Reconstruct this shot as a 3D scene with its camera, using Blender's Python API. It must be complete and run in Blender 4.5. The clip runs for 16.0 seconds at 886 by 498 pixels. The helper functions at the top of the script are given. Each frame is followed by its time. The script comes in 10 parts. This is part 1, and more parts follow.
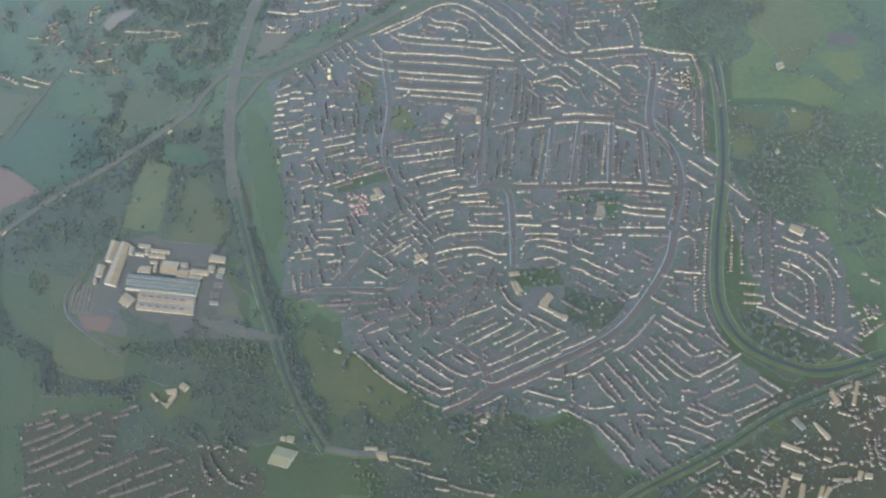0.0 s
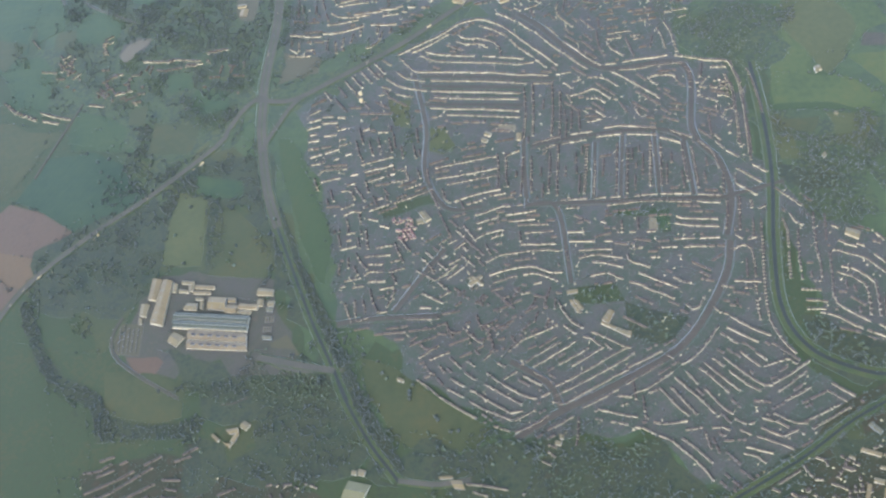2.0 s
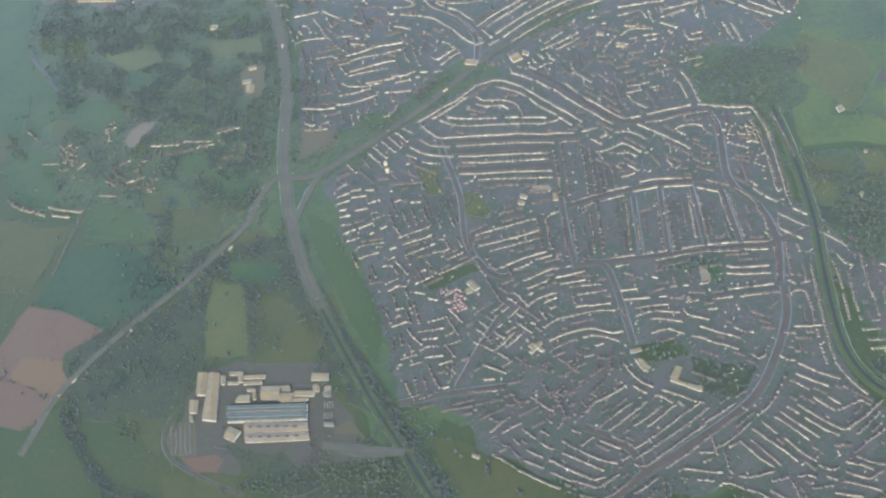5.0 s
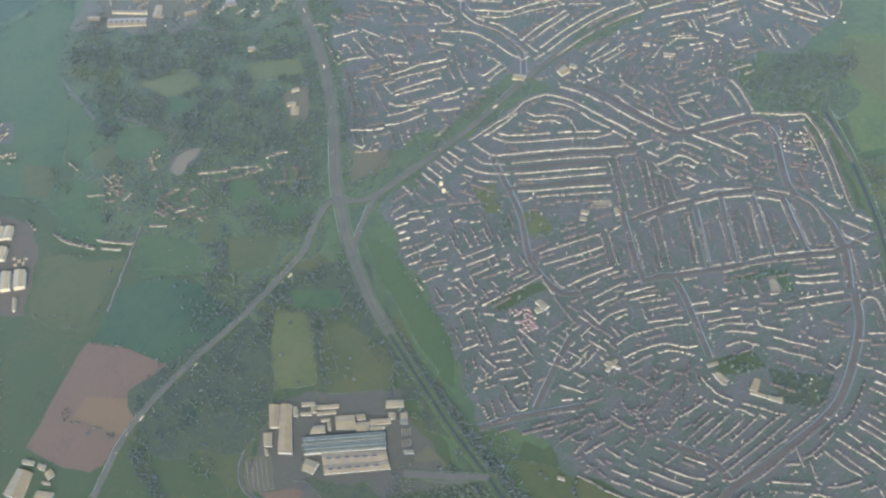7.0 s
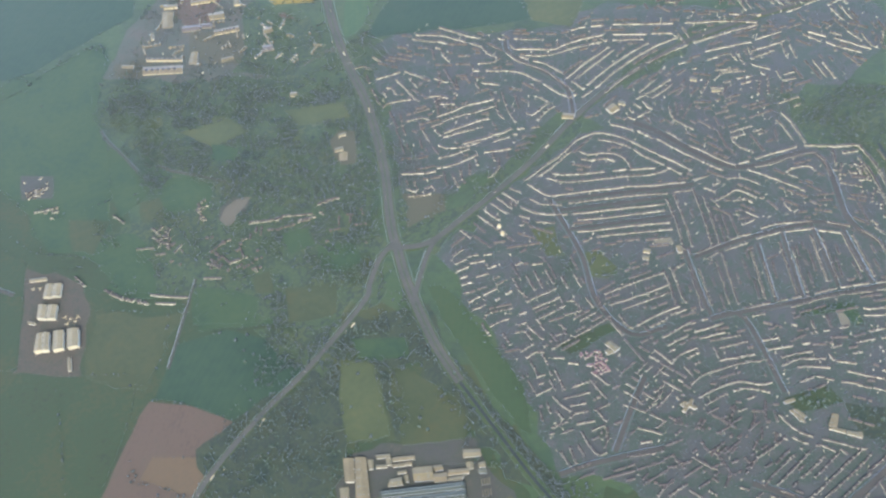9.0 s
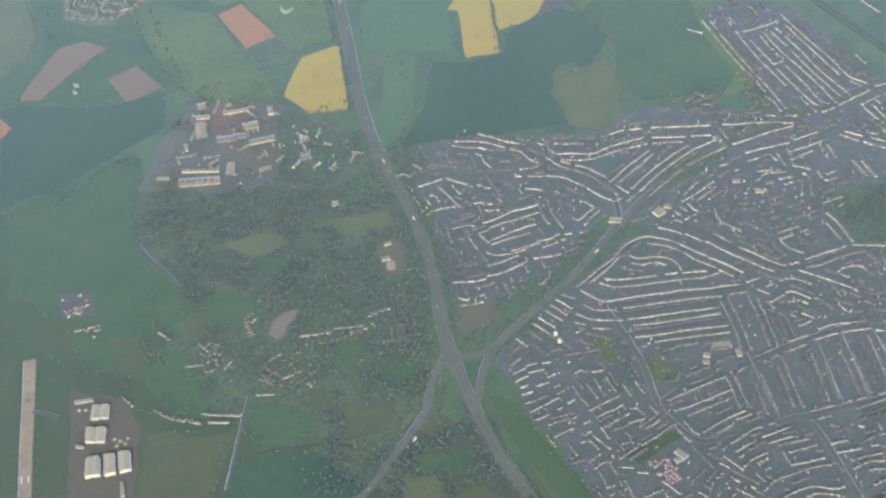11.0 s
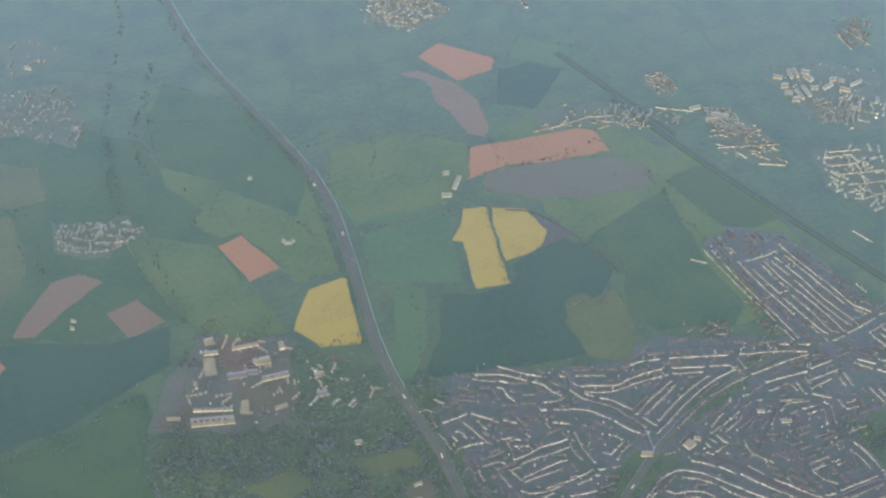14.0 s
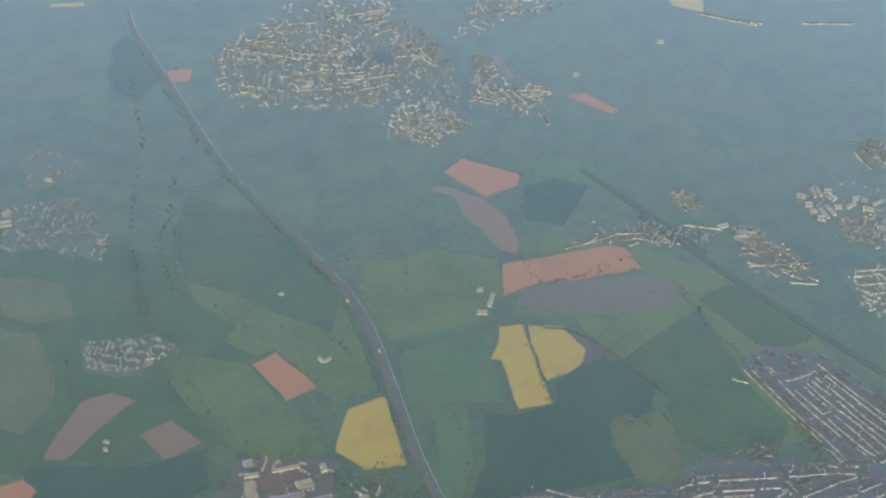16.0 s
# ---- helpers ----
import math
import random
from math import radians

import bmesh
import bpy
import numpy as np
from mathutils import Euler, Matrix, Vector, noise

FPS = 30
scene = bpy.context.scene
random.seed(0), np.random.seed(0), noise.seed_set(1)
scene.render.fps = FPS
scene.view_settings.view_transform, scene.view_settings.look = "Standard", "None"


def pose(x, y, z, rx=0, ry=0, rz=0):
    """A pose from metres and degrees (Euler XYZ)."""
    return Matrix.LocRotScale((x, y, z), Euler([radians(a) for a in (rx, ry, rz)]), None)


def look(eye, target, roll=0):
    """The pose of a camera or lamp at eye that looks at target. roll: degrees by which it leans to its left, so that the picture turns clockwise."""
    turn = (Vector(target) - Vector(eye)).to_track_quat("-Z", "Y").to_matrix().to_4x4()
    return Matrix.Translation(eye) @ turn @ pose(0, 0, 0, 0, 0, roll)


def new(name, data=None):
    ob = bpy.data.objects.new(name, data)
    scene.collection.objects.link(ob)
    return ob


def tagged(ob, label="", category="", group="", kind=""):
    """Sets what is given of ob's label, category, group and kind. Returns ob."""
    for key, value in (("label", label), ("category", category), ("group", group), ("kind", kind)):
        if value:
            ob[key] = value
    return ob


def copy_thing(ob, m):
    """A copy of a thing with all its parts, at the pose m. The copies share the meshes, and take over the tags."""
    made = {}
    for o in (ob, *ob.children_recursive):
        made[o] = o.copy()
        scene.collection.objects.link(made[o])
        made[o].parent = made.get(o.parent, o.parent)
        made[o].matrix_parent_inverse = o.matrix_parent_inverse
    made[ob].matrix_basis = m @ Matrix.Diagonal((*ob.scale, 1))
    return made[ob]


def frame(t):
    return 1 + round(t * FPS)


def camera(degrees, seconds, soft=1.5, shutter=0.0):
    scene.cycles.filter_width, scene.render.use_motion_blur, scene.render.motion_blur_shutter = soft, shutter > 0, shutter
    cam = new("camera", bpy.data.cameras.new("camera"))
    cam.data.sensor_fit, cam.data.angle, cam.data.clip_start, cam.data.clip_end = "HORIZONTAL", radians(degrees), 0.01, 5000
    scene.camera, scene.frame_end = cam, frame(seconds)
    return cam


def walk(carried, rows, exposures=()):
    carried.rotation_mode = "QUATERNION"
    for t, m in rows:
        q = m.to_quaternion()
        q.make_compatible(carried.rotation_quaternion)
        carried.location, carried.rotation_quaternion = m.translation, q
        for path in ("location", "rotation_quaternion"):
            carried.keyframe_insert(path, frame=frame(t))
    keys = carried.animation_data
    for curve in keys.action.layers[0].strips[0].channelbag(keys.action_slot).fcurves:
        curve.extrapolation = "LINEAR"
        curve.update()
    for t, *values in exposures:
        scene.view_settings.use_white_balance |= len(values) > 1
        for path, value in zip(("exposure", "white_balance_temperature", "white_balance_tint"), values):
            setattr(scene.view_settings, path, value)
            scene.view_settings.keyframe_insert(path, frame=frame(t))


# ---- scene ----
cam = camera(38.00, 16.0, soft=2.5)
EYE, TILT, LEAN, TURN = 654.0, -56.4, 10.7, 0.0
PATH = [
    (0, (5.20, -2.88, 635.80), (-10.084, 50.801, 552.828), -18.38),
    (0.5, (-11.35, 1.37, 639.27), (-25.646, 54.995, 556.081), -18.34),
    (1, (-27.93, 6.07, 642.77), (-41.083, 59.629, 559.359), -18.16),
    (1.5, (-44.54, 11.18, 646.30), (-56.463, 64.585, 562.599), -17.87),
    (2, (-61.16, 16.69, 649.82), (-71.738, 69.920, 565.833), -17.60),
    (2.5, (-77.79, 22.59, 653.35), (-86.971, 75.674, 569.096), -17.38),
    (3, (-94.42, 28.87, 656.85), (-101.399, 82.323, 572.621), -16.19),
    (3.5, (-111.05, 35.51, 660.32), (-115.689, 89.550, 576.305), -14.96),
    (4, (-127.67, 42.49, 663.74), (-130.788, 96.501, 579.639), -14.37),
    (5.25, (-169.14, 61.37, 672.02), (-169.265, 114.907, 587.563), -13.17),
    (6.5, (-210.41, 82.09, 679.74), (-208.444, 134.682, 594.716), -12.58),
    (7, (-226.84, 90.84, 682.63), (-223.533, 143.093, 597.434), -11.92),
    (7.5, (-243.22, 99.83, 685.38), (-238.859, 151.806, 600.060), -11.35),
    (8, (-259.53, 109.05, 687.98), (-254.049, 160.820, 602.600), -10.98),
    (9.25, (-300.00, 133.01, 693.75), (-291.623, 185.434, 609.013), -9.36),
    (10.5, (-339.94, 158.07, 698.32), (-327.817, 212.279, 615.170), -7.36),
    (11, (-355.75, 168.35, 699.77), (-341.520, 224.110, 617.982), -6.25),
    (11.5, (-371.44, 178.76, 700.97), (-354.746, 235.988, 620.683), -5.05),
    (12, (-387.03, 189.29, 701.93), (-367.857, 247.804, 623.139), -3.78),
    (12.5, (-402.49, 199.90, 702.62), (-380.995, 259.758, 625.453), -2.66),
    (13, (-417.83, 210.60, 703.04), (-393.191, 271.697, 627.804), -1.19),
    (13.5, (-433.04, 221.37, 703.17), (-406.338, 283.498, 629.496), -0.13),
    (14, (-448.10, 232.19, 702.99), (-419.287, 295.368, 631.030), 0.86),
    (14.5, (-463.02, 243.05, 702.50), (-432.567, 307.214, 632.106), 1.50),
    (15, (-477.79, 253.93, 701.68), (-446.001, 318.988, 632.711), 1.90),
    (15.5, (-492.39, 264.82, 700.52), (-459.342, 330.902, 633.139), 2.47),
    (16, (-506.83, 275.70, 699.01), (-471.861, 342.293, 633.111), 3.41),
]
walk(cam, [(t, look(eye, target, roll)) for t, eye, target, roll in PATH], exposures=[(0, 1.17, 5360, 17), (7, 1.29, 5330, 17), (11.5, 1.25, 5230, 17), (16, 0.85, 5220, 17)])

# ---- world, sun and exposure ----
SUN_EL, SUN_AZ = radians(47), radians(202)      # azimuth clockwise from +y
world = bpy.data.worlds.new("hazy_sky")
scene.world = world
world.use_nodes = True
wn = world.node_tree
sky = wn.nodes.new("ShaderNodeTexSky")
sky.sky_type, sky.sun_disc, sky.sun_elevation, sky.sun_rotation = "NISHITA", False, SUN_EL, SUN_AZ
sky.air_density, sky.dust_density = 1.6, 3.0
wn.nodes["Background"].inputs["Strength"].default_value = 0.15
wn.links.new(sky.outputs["Color"], wn.nodes["Background"].inputs["Color"])
sun = new("sun", bpy.data.lights.new("sun", "SUN"))
sun.data.energy, sun.data.angle, sun.data.color = 1.7, radians(8.0), (1.0, 0.94, 0.85)
to_sun = Vector((math.sin(SUN_AZ) * math.cos(SUN_EL), math.cos(SUN_AZ) * math.cos(SUN_EL), math.sin(SUN_EL)))
sun.matrix_world = look(to_sun * 900, (0, 0, 0))


# ---- materials ----
def surface(name, stops, size=20.0, fine=2.0, rough=0.9, bump=0.3, island=0.0, metal=0.0, rows=None, spec=0.3, cells=0.0, cell_mix=0.6, haze_sheen=1.0):
    """A matt outdoor surface: colour stops over broad stains and fine grain (metres), jumps per island or per house
    cell, and drill rows. A bluish grazing veil stands in for haze.
    """
    m = bpy.data.materials.new(name)
    m.use_nodes = True
    nt = m.node_tree
    nodes, links = nt.nodes, nt.links
    bsdf = nodes["Principled BSDF"]
    geo = nodes.new("ShaderNodeNewGeometry")
    big, small = nodes.new("ShaderNodeTexNoise"), nodes.new("ShaderNodeTexNoise")
    for n, s, d in ((big, size, 4), (small, fine, 3)):
        n.inputs["Scale"].default_value, n.inputs["Detail"].default_value = 1 / s, d
        links.new(geo.outputs["Position"], n.inputs["Vector"])
    mix = nodes.new("ShaderNodeMix")
    mix.inputs["Factor"].default_value = 0.42
    links.new(big.outputs["Fac"], mix.inputs["A"])
    links.new(small.outputs["Fac"], mix.inputs["B"])
    value = mix.outputs["Result"]
    if rows:
        turn = nodes.new("ShaderNodeVectorRotate")
        turn.inputs["Angle"].default_value = radians(rows[1])
        turn.rotation_type = "Z_AXIS"
        links.new(geo.outputs["Position"], turn.inputs["Vector"])
        wave = nodes.new("ShaderNodeTexWave")
        wave.inputs["Scale"].default_value, wave.inputs["Distortion"].default_value = 0.31 / rows[0], 1.5
        links.new(turn.outputs["Vector"], wave.inputs["Vector"])
        mw = nodes.new("ShaderNodeMix")
        mw.inputs["Factor"].default_value = 0.05
        links.new(value, mw.inputs["A"])
        links.new(wave.outputs["Fac"], mw.inputs["B"])
        value = mw.outputs["Result"]
    spread = nodes.new("ShaderNodeMapRange")
    spread.inputs["From Min"].default_value, spread.inputs["From Max"].default_value = 0.34, 0.66
    links.new(value, spread.inputs["Value"])
    value = spread.outputs["Result"]
    if island:
        mi = nodes.new("ShaderNodeMix")
        mi.inputs["Factor"].default_value = island
        links.new(value, mi.inputs["A"])
        info = nodes.new("ShaderNodeObjectInfo")
        pick = nodes.new("ShaderNodeMath")
        pick.operation = "ADD"
        links.new(geo.outputs["Random Per Island"], pick.inputs[0])
        links.new(info.outputs["Random"], pick.inputs[1])
        wrap = nodes.new("ShaderNodeMath")
        wrap.operation = "FRACT"
        links.new(pick.outputs["Value"], wrap.inputs[0])
        links.new(wrap.outputs["Value"], mi.inputs["B"])
        value = mi.outputs["Result"]
    if cells:
        cell = nodes.new("ShaderNodeTexVoronoi")
        cell.voronoi_dimensions = "2D"
        cell.inputs["Scale"].default_value = 1 / cells
        links.new(geo.outputs["Position"], cell.inputs["Vector"])
        one = nodes.new("ShaderNodeSeparateColor")
        links.new(cell.outputs["Color"], one.inputs["Color"])
        mc = nodes.new("ShaderNodeMix")
        mc.inputs["Factor"].default_value = cell_mix
        links.new(value, mc.inputs["A"])
        links.new(one.outputs["Red"], mc.inputs["B"])
        value = mc.outputs["Result"]
    ramp = nodes.new("ShaderNodeValToRGB")
    el = ramp.color_ramp.elements
    while len(el) < len(stops):
        el.new(0.5)
    for e, (i, c) in zip(el, enumerate(stops)):
        e.position, e.color = i / (len(stops) - 1), (*c, 1)
    links.new(value, ramp.inputs["Fac"])
    links.new(ramp.outputs["Color"], bsdf.inputs["Base Color"])
    bsdf.inputs["Roughness"].default_value, bsdf.inputs["Metallic"].default_value = rough, metal
    bsdf.inputs["Specular IOR Level"].default_value = spec
    # Haze put into the material: bluish veil that thickens at low view angles.
    bsdf.inputs["Sheen Weight"].default_value, bsdf.inputs["Sheen Roughness"].default_value = haze_sheen, 0.47
    bsdf.inputs["Sheen Tint"].default_value = (0.83, 0.96, 1.02, 1)
    if bump:
        b = nodes.new("ShaderNodeBump")
        b.inputs["Strength"].default_value, b.inputs["Distance"].default_value = bump, 0.3
        links.new(small.outputs["Fac"], b.inputs["Height"])
        links.new(b.outputs["Normal"], bsdf.inputs["Normal"])
    return m


def mosaic(name):
    """Open country: small fields that differ in green, with darker hedges along their bounds."""
    m = surface(name, [(0.012, 0.021, 0.009), (0.023, 0.034, 0.009), (0.033, 0.051, 0.010), (0.043, 0.054, 0.012)], 26, 4, bump=0.5, haze_sheen=0.94)
    nt = m.node_tree
    nodes, links = nt.nodes, nt.links
    geo = nodes.new("ShaderNodeNewGeometry")
    warp = nodes.new("ShaderNodeTexNoise")
    warp.inputs["Scale"].default_value = 1 / 70
    links.new(geo.outputs["Position"], warp.inputs["Vector"])
    add = nodes.new("ShaderNodeVectorMath")
    add.operation = "MULTIPLY_ADD"
    add.inputs[1].default_value = (110, 110, 110)
    links.new(warp.outputs["Color"], add.inputs[0])
    links.new(geo.outputs["Position"], add.inputs[2])
    cell, edge = nodes.new("ShaderNodeTexVoronoi"), nodes.new("ShaderNodeTexVoronoi")
    edge.feature = "DISTANCE_TO_EDGE"
    for v in (cell, edge):
        v.voronoi_dimensions = "2D"
        v.inputs["Scale"].default_value = 1 / 75
        links.new(add.outputs["Vector"], v.inputs["Vector"])
    hue = nodes.new("ShaderNodeSeparateColor")
    links.new(cell.outputs["Color"], hue.inputs["Color"])
    ramp = nodes.new("ShaderNodeValToRGB")
    el = ramp.color_ramp.elements
    while len(el) < 5:
        el.new(0.5)
    for e, p, c in zip(el, (0, 0.3, 0.55, 0.8, 1), ((0.021, 0.033, 0.009), (0.029, 0.047, 0.009), (0.036, 0.053, 0.010), (0.043, 0.052, 0.010), (0.027, 0.042, 0.009))):
        e.position, e.color = p, (*c, 1)
    links.new(hue.outputs["Red"], ramp.inputs["Fac"])
    both = nodes.new("ShaderNodeMix")
    both.data_type = "RGBA"
    both.inputs["Factor"].default_value = 0.38
    old = nodes["Principled BSDF"].inputs["Base Color"].links[0].from_socket
    links.new(old, both.inputs["A"])
    links.new(ramp.outputs["Color"], both.inputs["B"])
    near = nodes.new("ShaderNodeMapRange")
    near.inputs["From Min"].default_value, near.inputs["From Max"].default_value = 0.008, 0.032
    gaps = nodes.new("ShaderNodeTexNoise")
    gaps.inputs["Scale"].default_value = 1 / 30
    links.new(geo.outputs["Position"], gaps.inputs["Vector"])
    thin = nodes.new("ShaderNodeMath")
    thin.operation = "MULTIPLY_ADD"
    thin.inputs[1].default_value = 0.16
    links.new(gaps.outputs["Fac"], thin.inputs[0])
    links.new(edge.outputs["Distance"], thin.inputs[2])
    lower = nodes.new("ShaderNodeMath")
    lower.operation = "SUBTRACT"
    lower.inputs[1].default_value = 0.075
    links.new(thin.outputs["Value"], lower.inputs[0])
    links.new(lower.outputs["Value"], near.inputs["Value"])
    hedge = nodes.new("ShaderNodeMix")
    hedge.data_type = "RGBA"
    hedge.inputs["A"].default_value = (0.023, 0.039, 0.009, 1)
    links.new(near.outputs["Result"], hedge.inputs["Factor"])
    links.new(both.outputs["Result"], hedge.inputs["B"])
    links.new(hedge.outputs["Result"], nodes["Principled BSDF"].inputs["Base Color"])
    return m


